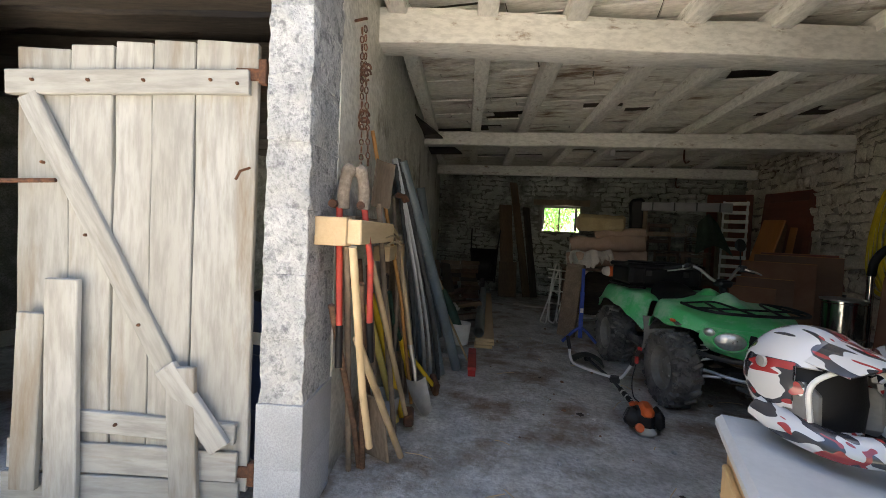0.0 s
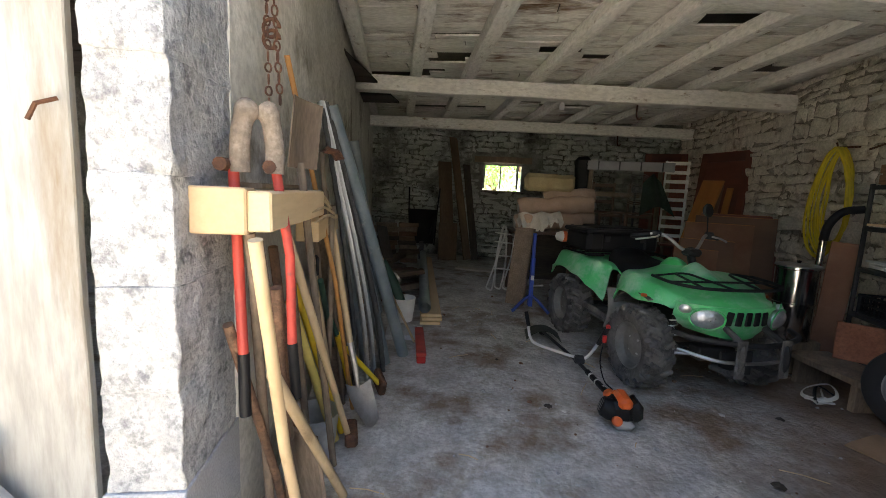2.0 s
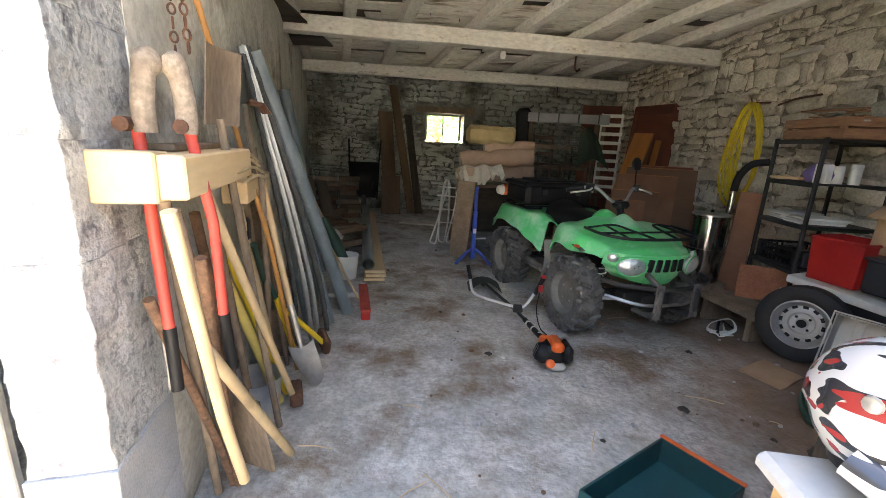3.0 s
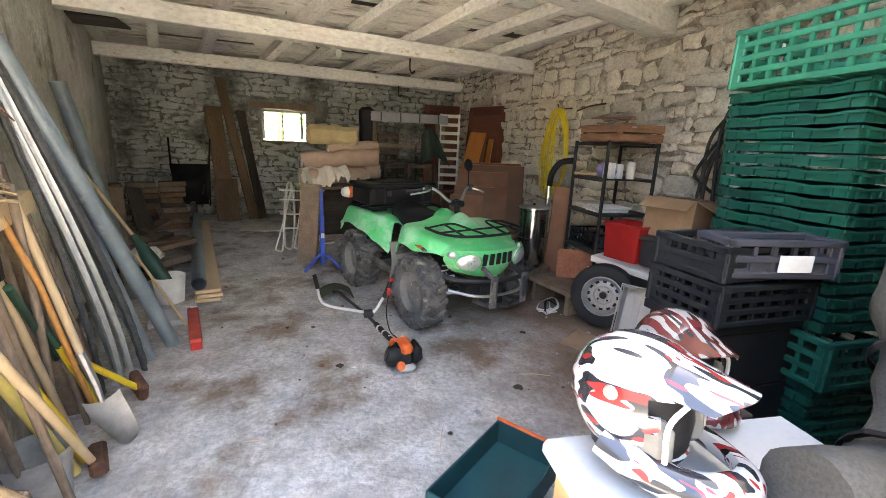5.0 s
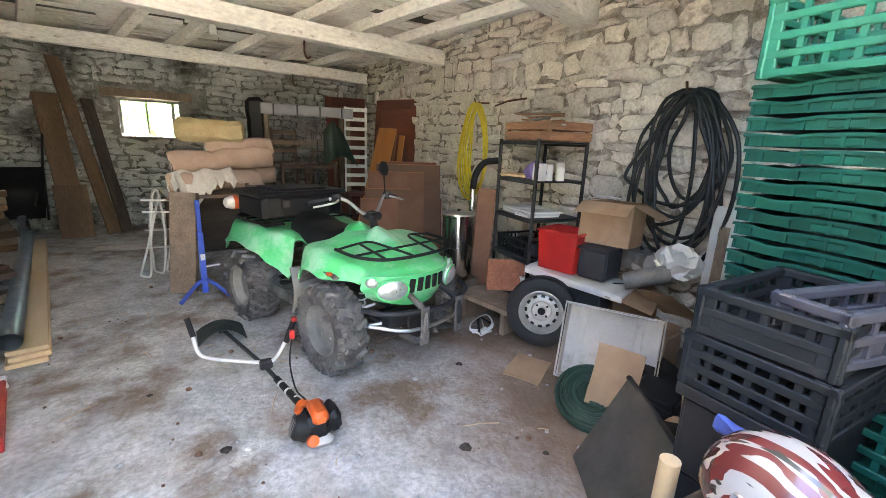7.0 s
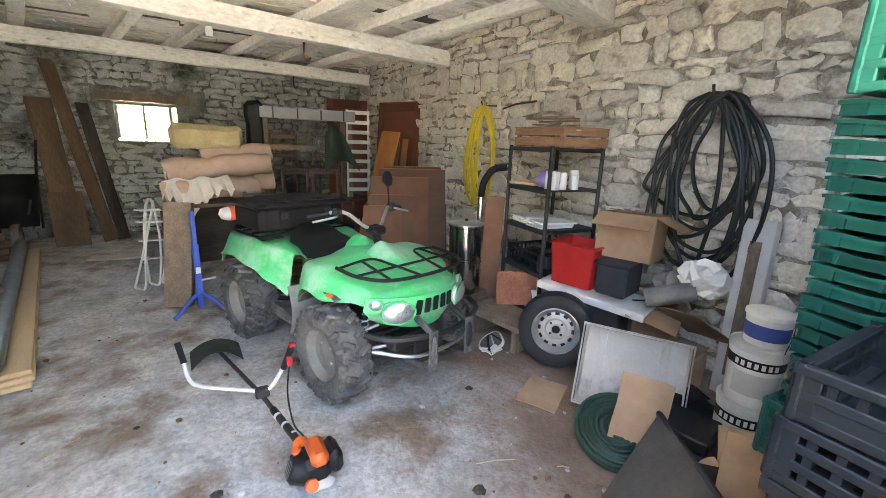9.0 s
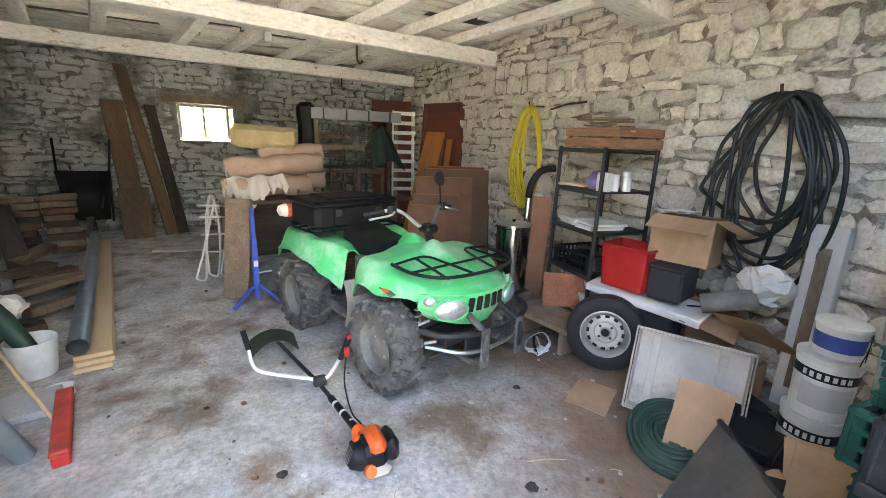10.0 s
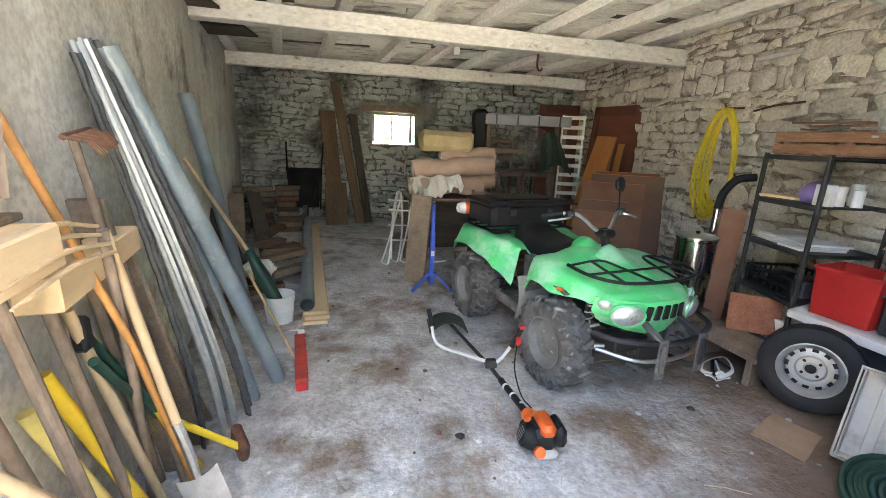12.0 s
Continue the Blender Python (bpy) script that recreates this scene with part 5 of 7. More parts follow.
def nested_crate(m):
    t = thing("stacking_crate", "dark green nested plastic harvest crate in a tall stack", "crate", m, "tall stack of green crates")
    for sx, sy in ((1, 0), (-1, 0), (0, 1), (0, -1)):
        ln = 0.58 if sx else 0.40
        bm = bmesh.new()
        n = 24
        for z0, z1, y0, y1 in ((0.035, 0.0455, 0.0, 0.02), (0.001, 0.035, 0.0, 0.009)):
            a = []
            for k in range(n + 1):
                x = -ln / 2 + ln * k / n
                sag = 0.009 * math.exp(-((abs(x) - ln * 0.27) / 0.06) ** 2) * (z0 > 0.03)
                a.append([bm.verts.new((x, y, z - sag)) for y, z in ((y0, z0), (y1, z0), (y1, z1), (y0, z1))])
            for p, q in zip(a, a[1:]):
                for i in range(4):
                    bm.faces.new((p[i], p[(i + 1) % 4], q[(i + 1) % 4], q[i]))
            bm.faces.new(a[0])
            bm.faces.new(a[-1][::-1])
        bmesh.ops.recalc_face_normals(bm, faces=bm.faces)
        ang = {(1, 0): -math.pi / 2, (-1, 0): math.pi / 2, (0, 1): 0, (0, -1): math.pi}[(sx, sy)]
        mm = Matrix.Translation((sx * (0.20 - 0.012), sy * (0.29 - 0.012), 0)) @ Matrix.Rotation(ang, 4, 'Z')
        part("side_panel", bm, M_CRATE, t, m=mm)
        for k in range(5):
            part("rib", boxes(((-ln / 2 + ln * (k + 0.5) / 5, 0.012, 0.018), (0.012, 0.012, 0.033)), bevel=0), M_CRATE, t, m=mm)
        part("label_plate", boxes(((0, 0.0115, 0.018), (0.10, 0.008, 0.024)), bevel=0.002), M_CRATE, t, m=mm)
    part("base", boxes(((0, 0, 0.006), (0.39, 0.56, 0.008)), bevel=0), M_CRATE, t)
    return t


rng = random.Random(3)
first = nested_crate(STK @ pose(0.075, -0.045, 0) @ NEST)
for i in range(1, 42):
    if i not in (20, 21, 22, 23):
        copy_thing(first, STK @ pose(rng.uniform(-0.006, 0.006) - 0.0018 * i + 0.07, rng.uniform(-0.007, 0.007) + 0.0014 * i - 0.055, 0.0425 * i, 0, 0, rng.uniform(-0.8, 0.8)) @ NEST)
crate("mesh_crate", "dark green slotted harvest crate caught in the stack", M_CRATE, STK @ pose(0.02, -0.03, 0.0425 * 20, 0, 0, 3), 0.38, 0.54, 0.167, 4, 9, "tall stack of green crates")
crate("mesh_crate", "light green slotted harvest crate on top of the stack", M_CRATE_LT, STK @ pose(-0.02, -0.06, 0.0425 * 42 + 0.002, 0, 0, 2), 0.38, 0.54, 0.20, 5, 9)

# chest that carries the crates, the crates, and clutter round it
# the chest is made up; its black stands in for the dark gap below
t = thing("wooden_chest", "made-up chest under the black crates, black in place of a dark gap", "chest", pose(3.05, 4.01, 0, 0, 0, -4) @ Matrix.Diagonal((0.64, 0.5, 1.053, 1)))
for k in range(5):
    part("plank", plank(0.62, 0.185, 0.03, 0.003, k), M_BLACK, t, m=pose(-0.31, -0.20, 0.11 + 0.19 * k, 90, 0, 0))
    part("plank", plank(0.62, 0.185, 0.03, 0.003, k + 9), M_BLACK, t, m=pose(-0.31, 0.24, 0.11 + 0.19 * k, 90, 0, 0))
    part("plank", plank(0.44, 0.185, 0.03, 0.003, k + 19), M_BLACK, t, m=pose(-0.30, -0.2, 0.11 + 0.19 * k, 90, 0, 90))
    part("plank", plank(0.44, 0.185, 0.03, 0.003, k + 29), M_BLACK, t, m=pose(0.30, -0.2, 0.11 + 0.19 * k, 90, 0, 90))
part("lid", plank(0.68, 0.52, 0.03, 0.003, 3), M_BLACK, t, m=pose(-0.34, 0.02, 0.985, 0, 0, 0))
crate("vegetable_crate", "black slotted plastic crate stacked on the chest", M_CRATE_BK, pose(3.03, 4.01, 1.054, 0, 0, -4), 0.40, 0.29, 0.135, 4, 7)
crate("vegetable_crate", "black plastic crate with a grey one set in it", M_CRATE_BK, pose(3.03, 4.015, 1.191, 0, 0, -2), 0.40, 0.27, 0.11, 3, 7, solid=True)
cr = crate("grey_crate", "grey plastic crate with a large blank white label", M_CRATE_GY, pose(3.025, 3.915, 1.206, 0, 0, -15), 0.37, 0.14, 0.12, 3, 6, solid=True)
part("label", boxes(((0.03, -0.073, 0.05), (0.105, 0.003, 0.05)), bevel=0), M_PAPER, cr, "blank white paper label")

# ---- cabinet with two helmets ----
t = thing("pine_cabinet", "low pine cabinet with a pale grey top, carrying helmets", "cabinet", pose(2.485, 3.40, 0, 0, 0, -9))
part("body", boxes(((0, 0.02, 0.42), (0.62, 0.62, 0.84)), bevel=0.006), M_PINE, t, "varnished pine carcass")
part("top", boxes(((0, 0.02, 0.87), (0.68, 0.68, 0.045)), bevel=0.014), M_LAMINATE, t, "pale grey laminate top")
part("door", boxes(((-0.318, 0.02, 0.42), (0.016, 0.54, 0.72)), bevel=0.004), M_PINE, t)


def helmet(m, paint, label):
    t = thing("motocross_helmet", label, "helmet", m, "helmets on the cabinet")
    bm = bmesh.new()
    bmesh.ops.create_uvsphere(bm, u_segments=40, v_segments=26, radius=1)
    out = []
    for v in bm.verts:
        x, y, z = v.co
        if z < -0.86:
            out.append(v)
        elif x > 0.30 and abs(y) < 0.80 and -0.62 < z < 0.34:
            out.append(v)
        v.co = Vector((x * 0.155 - 0.012 * (z < 0) * x, y * 0.125, z * 0.145 + 0.15))
    bmesh.ops.delete(bm, geom=out, context='VERTS')
    bmesh.ops.solidify(bm, geom=bm.faces[:], thickness=0.012)
    bmesh.ops.recalc_face_normals(bm, faces=bm.faces)
    part("shell", bm, paint, t, "glossy painted shell", smooth=True)
    pts = [(-0.02, -0.118, 0.085), (0.06, -0.115, 0.06), (0.15, -0.085, 0.045), (0.205, -0.035, 0.05), (0.215, 0, 0.052), (0.205, 0.035, 0.05), (0.15, 0.085, 0.045), (0.06, 0.115, 0.06), (-0.02, 0.118, 0.085)]
    part("chin_bar", tube(smooth_path(pts, 5), 0.034, 12, 0.6), paint, t, "painted chin bar", smooth=True)
    part("peak", shell(lambda u, v: Vector((0.03 + 0.19 * v - 0.05 * v * u * u, (0.10 - 0.025 * v) * u, 0.285 - 0.055 * v - 0.06 * abs(u) ** 2.2 * (1 - 0.45 * v) - 0.012 * (1 - abs(u)) * 0)), 16, 10, 0.006), paint, t, "long painted peak", smooth=True)
    part("lining", lathe([(0, 0.26), (0.06, 0.255), (0.105, 0.2), (0.112, 0.12), (0.10, 0.04), (0.085, 0.03)], 24), M_BLACK, t, "dark padded lining", smooth=True)
    for s in (-1, 1):
        part("cheek_pad", rough(boxes(((0.055, s * 0.078, 0.10), (0.10, 0.045, 0.11)), bevel=0.018), 0.004, 9), M_RIM, t, "grey cheek pad", smooth=True)
        part("bolt", lathe([(0, 0.008), (0.014, 0.006), (0.016, 0)], 12), M_STEEL, t, m=pose(0.0, s * 0.126, 0.20, s * -90, 0, 0))
    part("trim", tube(smooth_path([(0.10, -0.097, 0.08), (0.105, -0.10, 0.16), (0.125, -0.06, 0.198), (0.13, 0, 0.205), (0.125, 0.06, 0.198), (0.105, 0.10, 0.16), (0.10, 0.097, 0.08)], 5), 0.006, 6), M_WHITE, t, "pale rubber edge trim", smooth=True)
    return t


helmet(pose(2.375, 3.69, 0.893, 0, -6, -70) @ Matrix.Scale(0.97, 4), M_HELMET, "white, black and red motocross helmet with a peak")
helmet(pose(2.68, 3.87, 0.872, 0, -6, -104) @ Matrix.Scale(0.87, 4), M_HELMET_R, "red and white scuffed motocross helmet")
tb = thing("wooden_box", "tall dark wooden box beside the cabinet under a helmet", "box", pose(2.705, 3.90, 0, 0, 0, -6))
for k in range(4):
    part("board", plank(0.86, 0.064, 0.02, 0.002, k), M_DARKWOOD, tb, m=pose(-0.1 + 0.066 * k, -0.13, 0) @ UP)
    part("board", plank(0.86, 0.064, 0.02, 0.002, k + 5), M_DARKWOOD, tb, m=pose(-0.125, -0.1 + 0.066 * k, 0) @ Matrix.Rotation(math.pi / 2, 4, 'Z') @ UP)
part("lid", boxes(((0, 0, 0.862), (0.29, 0.30, 0.018)), bevel=0.004), M_DARKWOOD, tb)
# canvas and hoses behind the helmets
t = thing("canvas_roll", "dark grey rolled canvas lying on the cabinet", "canvas")
part("roll", rough(tube(smooth_path([(2.47, 3.42, 0.985), (2.62, 3.38, 0.99), (2.78, 3.40, 1.05), (2.90, 3.47, 1.16), (2.99, 3.53, 1.3), (3.0, 3.5, 1.44)], 8), 0.092, 18), 0.026, 9), M_TARP, t, smooth=True)
for c, n in (((2.64, 3.38, 0.995), (1, -0.1, 0.15)), ((2.89, 3.465, 1.15), (1, 0.6, 1))):
    part("strap", lathe([(0.104, -0.012), (0.108, 0), (0.104, 0.012), (0.095, 0)], 20), M_BLACK, t, "black webbing strap", Matrix.Translation(c) @ Vector(n).to_track_quat('Z', 'Y').to_matrix().to_4x4())
t = thing("upholstered_bench_back", "dark brown upholstered bench back propped on the stack", "bench back", pose(3.08, 3.50, 1.45, 0, 0, -10))
part("panel", rough(boxes(((0, 0, 0.3), (0.1, 0.34, 0.6)), bevel=0.03), 0.01, 5, 3), M_DARKWOOD, t, m=pose(0, 0, 0, 0, 14, 0))
tagged(part("blue_rag", rough(boxes(((0, 0, 0), (0.02, 0.07, 0.05)), bevel=0.007), 0.018, 20, 4), M_BLUEPL, m=pose(2.82, 4.02, 1.01, 0, 0, -10), smooth=True), "crumpled blue rag hanging over the chest edge", "rag")
tagged(part("wooden_post", rough(tube([(0, 0, 0), (0.01, 0.01, 0.5), (0, 0, 0.94)], 0.022, 14), 0.003, 9), M_WOOD, m=pose(2.71, 4.085, 0), smooth=True), "short yellowish wooden post standing by the chest", "post")

# ---- shallow teal tray with an orange rim ----
t = thing("teal_crate", "dark teal plastic tray with an orange edge on the floor", "crate", Matrix.Translation((2.67, 4.82, 0)) @ Matrix.Rotation(math.atan2(-0.35, -0.53), 4, 'Z'))
part("base", boxes(((0.31, 0.18, 0.008), (0.62, 0.36, 0.014)), bevel=0.003), M_TEAL, t)
for c, s in (((0.31, 0.006, 0.07), (0.62, 0.012, 0.14)), ((0.31, 0.354, 0.07), (0.62, 0.012, 0.14)), ((0.614, 0.18, 0.07), (0.012, 0.36, 0.14)), ((0.006, 0.18, 0.07), (0.012, 0.36, 0.14))):
    part("side", boxes((c, s), bevel=0.003), M_TEAL, t)
part("rim", boxes(((0.004, 0.18, 0.146), (0.02, 0.37, 0.012)), bevel=0.003), M_ORANGE, t, "orange plastic edge")

# ---- brush cutter on the floor ----
t = thing("brush_cutter", "brush cutter with an orange and black engine lying on the floor", "brush cutter", pose(2.37, 5.72, 0))
o = Vector((2.37, 5.72, 0))
V = lambda x, y, z: Vector((x, y, z)) - o
part("shaft", tube([V(2.35, 5.80, 0.13), V(2.25, 6.40, 0.12), V(2.06, 7.35, 0.06)], 0.014, 10), M_DARKSTEEL, t, "dark steel shaft", smooth=True)
part("shaft_sleeve", tube([V(2.34, 5.86, 0.13), V(2.28, 6.22, 0.124)], 0.021, 10), M_BLACK, t, "black sleeve with pale marks")
for k in range(3):
    part("mark", tube([V(2.33 - 0.02 * k, 5.93 + 0.10 * k, 0.129), V(2.327 - 0.02 * k, 5.945 + 0.10 * k, 0.129)], 0.0215, 10), M_WHITE, t, "pale ring mark")
part("clamp", boxes((V(2.25, 6.39, 0.15), (0.08, 0.06, 0.06)), bevel=0.01), M_DARKSTEEL, t)
part("handlebar", tube(smooth_path([V(1.86, 6.72, 0.30), V(1.88, 6.655, 0.21), V(1.93, 6.60, 0.175), V(2.09, 6.49, 0.165), V(2.25, 6.385, 0.165), V(2.31, 6.375, 0.19), V(2.37, 6.33, 0.32)], 5), 0.012, 8), M_LAMINATE, t, "bright aluminium handlebar", smooth=True)
part("grip", tube([V(1.865, 6.71, 0.29), V(1.84, 6.78, 0.40)], 0.018, 10), M_BLACK, t, "black rubber grip")
part("throttle_grip", tube([V(2.37, 6.33, 0.31), V(2.42, 6.30, 0.46)], 0.019, 10), M_BLACK, t)
part("throttle_trigger", boxes((V(2.40, 6.29, 0.37), (0.03, 0.03, 0.06)), bevel=0.006), M_REDPL, t, "red trigger")
part("stop_switch", boxes((V(2.42, 6.30, 0.465), (0.034, 0.034, 0.03)), bevel=0.006), M_REDPL, t, "red switch")
part("cable", tube(smooth_path([V(2.40, 6.31, 0.33), V(2.36, 6.2, 0.22), V(2.34, 5.98, 0.17), V(2.36, 5.85, 0.17)], 6), 0.005, 6), M_BLACK, t, smooth=True)
en = part("engine", rough(boxes((V(2.37, 5.71, 0.105), (0.15, 0.17, 0.15)), (V(2.37, 5.75, 0.10), (0.20, 0.13, 0.13)), bevel=0.035), 0.006, 14, 1), M_BLACK, t, "black engine housing", smooth=True)
IN = Matrix.Identity(4)
part("starter_cover", boxes((V(2.385, 5.70, 0.175), (0.085, 0.175, 0.075)), (V(2.385, 5.775, 0.15), (0.11, 0.05, 0.10)), bevel=0.022), M_ORANGE, en, "orange engine cover", IN, smooth=True)
part("air_filter_cover", rough(lathe([(0, 0.04), (0.045, 0.036), (0.064, 0.015), (0.068, -0.04), (0, -0.04)], 20), 0.004, 20), M_BLACK, en, "round black cover", IN @ Matrix.Translation(V(2.285, 5.69, 0.12)) @ Matrix.Rotation(radians(-65), 4, 'Y'), smooth=True)
for k in range(5):
    part("cover_slot", boxes(((0.03 - 0.015 * k, 0, 0.039), (0.006, 0.05, 0.004)), bevel=0), M_RIM, en, "pale dusty slot", Matrix.Translation(V(2.285, 5.69, 0.12)) @ Matrix.Rotation(radians(-65), 4, 'Y'))
part("exhaust_cover", rough(boxes((V(2.465, 5.71, 0.12), (0.075, 0.17, 0.13)), bevel=0.03), 0.006, 12, 1), M_BLACK, en, "black exhaust cover", IN, smooth=True)
part("fuel_tank", rough(boxes((V(2.385, 5.635, 0.04), (0.13, 0.07, 0.06)), bevel=0.025), 0.004, 14), M_TRANSL, en, "translucent fuel tank", IN, smooth=True)
part("fuel_cap", lathe([(0, 0.03), (0.028, 0.026), (0.032, 0)], 16), M_ORANGE, en, "orange fuel cap", IN @ Matrix.Translation(V(2.335, 5.615, 0.07)) @ Matrix.Rotation(radians(60), 4, 'X'))
part("choke_knob", lathe([(0, 0.02), (0.02, 0.018), (0.022, 0)], 12), M_ORANGE, en, "orange knob", IN @ Matrix.Translation(V(2.30, 5.735, 0.185)) @ Matrix.Rotation(radians(-30), 4, 'Y'))
part("collar", tube([V(2.35, 5.80, 0.13), V(2.345, 5.86, 0.13)], 0.04, 14), M_ORANGE, en, "orange clutch collar", IN, smooth=True)
part("guard", shell(lambda u, v: V(2.06 + 0.17 * u, 7.10 + 0.30 * v, 0.035 + 0.10 * (1 - u * u) * (1 - 0.3 * v)), 14, 8, 0.006), M_GUARD, t, "dusty dark green plastic guard", smooth=True)
part("gear_head", boxes((V(2.07, 7.34, 0.06), (0.07, 0.09, 0.07)), bevel=0.015), M_DARKSTEEL, t)

# ---- spare wheel, boards and boxes ----
t = thing("spare_wheel", "car wheel with a silver steel rim standing against boxes", "car wheel", Matrix.Translation((4.33, 5.99, 0.283)) @ Matrix.Rotation(radians(-52), 4, 'Z') @ Matrix.Rotation(radians(84), 4, 'X'))
part("tyre", lathe([(0.175, 0.075), (0.20, 0.09), (0.25, 0.095), (0.278, 0.08), (0.287, 0.055), (0.285, 0.03), (0.279, 0.028), (0.279, 0.022), (0.287, 0.02), (0.287, -0.02), (0.279, -0.022), (0.279, -0.028), (0.285, -0.03), (0.287, -0.055), (0.278, -0.08), (0.25, -0.095), (0.20, -0.09), (0.175, -0.075)], 48), M_TYRE, t, "black worn tyre", smooth=True)
rim = part("rim", lathe([(0.178, -0.07), (0.182, 0.078), (0.172, 0.08), (0.160, 0.062), (0.148, 0.035), (0.135, 0.022), (0.105, 0.034), (0.085, 0.030), (0.075, 0.016), (0.04, 0.018), (0.034, 0.03), (0, 0.032)], 40), M_ALLOY, t, "silver steel rim", smooth=True)
for k in range(12):
    a = 2 * math.pi * k / 12
    part("vent_hole", boxes(((0, 0, 0), (0.022, 0.034, 0.006)), bevel=0.002), M_BLACK, rim, m=Matrix.Rotation(a, 4, 'Z') @ Matrix.Translation((0.126, 0, 0.0275)))
for k in range(4):
    a = math.pi / 4 + math.pi / 2 * k
    part("bolt_hole", lathe([(0, 0.004), (0.009, 0.003), (0.010, 0)], 10), M_BLACK, rim, m=Matrix.Translation((0.058 * math.cos(a), 0.058 * math.sin(a), 0.017)))
part("hub_hole", lathe([(0, 0.003), (0.03, 0.002), (0.031, 0)], 16), M_BLACK, rim, m=pose(0, 0, 0.032))
t = thing("white_shelf_board", "white plastic shelf board across the wheel and boxes", "board", pose(4.66, 5.92, 0.555, 3, -4, 14))
part("board", boxes(((0, 0, 0), (0.34, 0.86, 0.03)), ((-0.165, 0, -0.02), (0.012, 0.86, 0.05)), bevel=0.008), M_WHITE, t)
t = thing("storage_chest", "dark box under the white board", "box", pose(4.78, 6.0, 0, 0, 0, 10))
part("body", boxes(((0, 0, 0.26), (0.42, 0.6, 0.52)), bevel=0.012), M_GREYPL, t)
t = thing("red_bin", "red plastic storage bin without a lid", "bin", pose(4.66, 6.10, 0.585, 0, 0, 12))
part("body", shell(lambda u, v: Vector(((0.15 + 0.02 * v) * math.copysign(min(1, abs(math.cos(u * math.pi)) * 1.35), math.cos(u * math.pi)), (0.17 + 0.02 * v) * math.copysign(min(1, abs(math.sin(u * math.pi)) * 1.35), math.sin(u * math.pi)), 0.34 * v)), 40, 6, 0.005), M_REDPL, t, smooth=True)
part("rim", shell(lambda u, v: Vector(((0.172 + 0.012 * v) * math.copysign(min(1, abs(math.cos(u * math.pi)) * 1.35), math.cos(u * math.pi)), (0.192 + 0.012 * v) * math.copysign(min(1, abs(math.sin(u * math.pi)) * 1.35), math.sin(u * math.pi)), 0.34 - 0.012 * v)), 40, 2, 0.008), M_REDPL, t, smooth=True)
part("bottom", boxes(((0, 0, 0.006), (0.29, 0.33, 0.01)), bevel=0), M_REDPL, t)
t = thing("grey_bin", "dark grey plastic storage bin", "bin", pose(4.70, 5.77, 0.595, 0, 0, 12) @ Matrix.Diagonal((0.85, 0.80, 0.93, 1)))
part("body", boxes(((0, 0, 0.13), (0.34, 0.30, 0.26)), bevel=0.02), M_GREYPL, t)
part("rim", boxes(((0, 0, 0.262), (0.37, 0.33, 0.02)), bevel=0.006), M_GREYPL, t)
t = thing("cardboard_box", "open brown cardboard box on the grey bin", "box", pose(4.86, 5.82, 0.845, 0, 4, 16) @ Matrix.Diagonal((0.8, 0.78, 1.12, 1)))
for c, s, r in (((0, 0, 0.006), (0.42, 0.52, 0.008), None), ((-0.21, 0, 0.15), (0.006, 0.52, 0.30), None), ((0.21, 0, 0.15), (0.006, 0.52, 0.30), None), ((0, -0.26, 0.15), (0.42, 0.006, 0.30), None), ((0, 0.26, 0.15), (0.42, 0.006, 0.30), None)):
    part("panel", boxes((c, s), bevel=0), M_CARD, t)
part("flap", boxes(((-0.1, 0, 0), (0.21, 0.52, 0.006)), bevel=0), M_CARD, t, m=pose(-0.21, 0, 0.30, 0, -22, 0))
part("flap", boxes(((0.1, 0, 0), (0.21, 0.52, 0.006)), bevel=0), M_CARD, t, m=pose(0.0, 0, 0.315, 0, 3, 0))
part("flap", boxes(((0, -0.12, 0), (0.40, 0.24, 0.006)), bevel=0), M_CARD, t, m=pose(0, -0.26, 0.298, 18, 0, 0))
part("paper", rough(boxes(((0, 0, 0), (0.2, 0.24, 0.008)), bevel=0), 0.01, 9, 2), M_PAPER, t, "white paper on top", pose(0.1, 0.1, 0.33))

# ---- wire shelf unit ----
SH = Matrix.Translation((4.80, 6.62, 0)) @ Matrix.Rotation(radians(-7), 4, 'Z')
t = thing("metal_shelf_unit", "black metal shelf unit loaded with boxes and papers", "shelf unit", SH)
for sx in (-1, 1):
    for sy in (-1, 1):
        part("post", boxes(((sx * 0.27, sy * 0.29, 0.83), (0.028, 0.028, 1.66)), bevel=0.004), M_DARKSTEEL, t)
for z in (0.2, 0.58, 0.96, 1.30, 1.64):
    part("shelf", boxes(((0, 0, z), (0.56, 0.60, 0.016)), ((-0.275, 0, z - 0.01), (0.012, 0.6, 0.035)), ((0.275, 0, z - 0.01), (0.012, 0.6, 0.035)), bevel=0.003), M_DARKSTEEL, t)


def on_shelf(name, label, cat, bm, mt, x, y, z, rz=0, smooth=False, group=""):
    return tagged(part(name, bm, mt, m=SH @ pose(x, y, z, 0, 0, rz), smooth=smooth), label, cat, group)


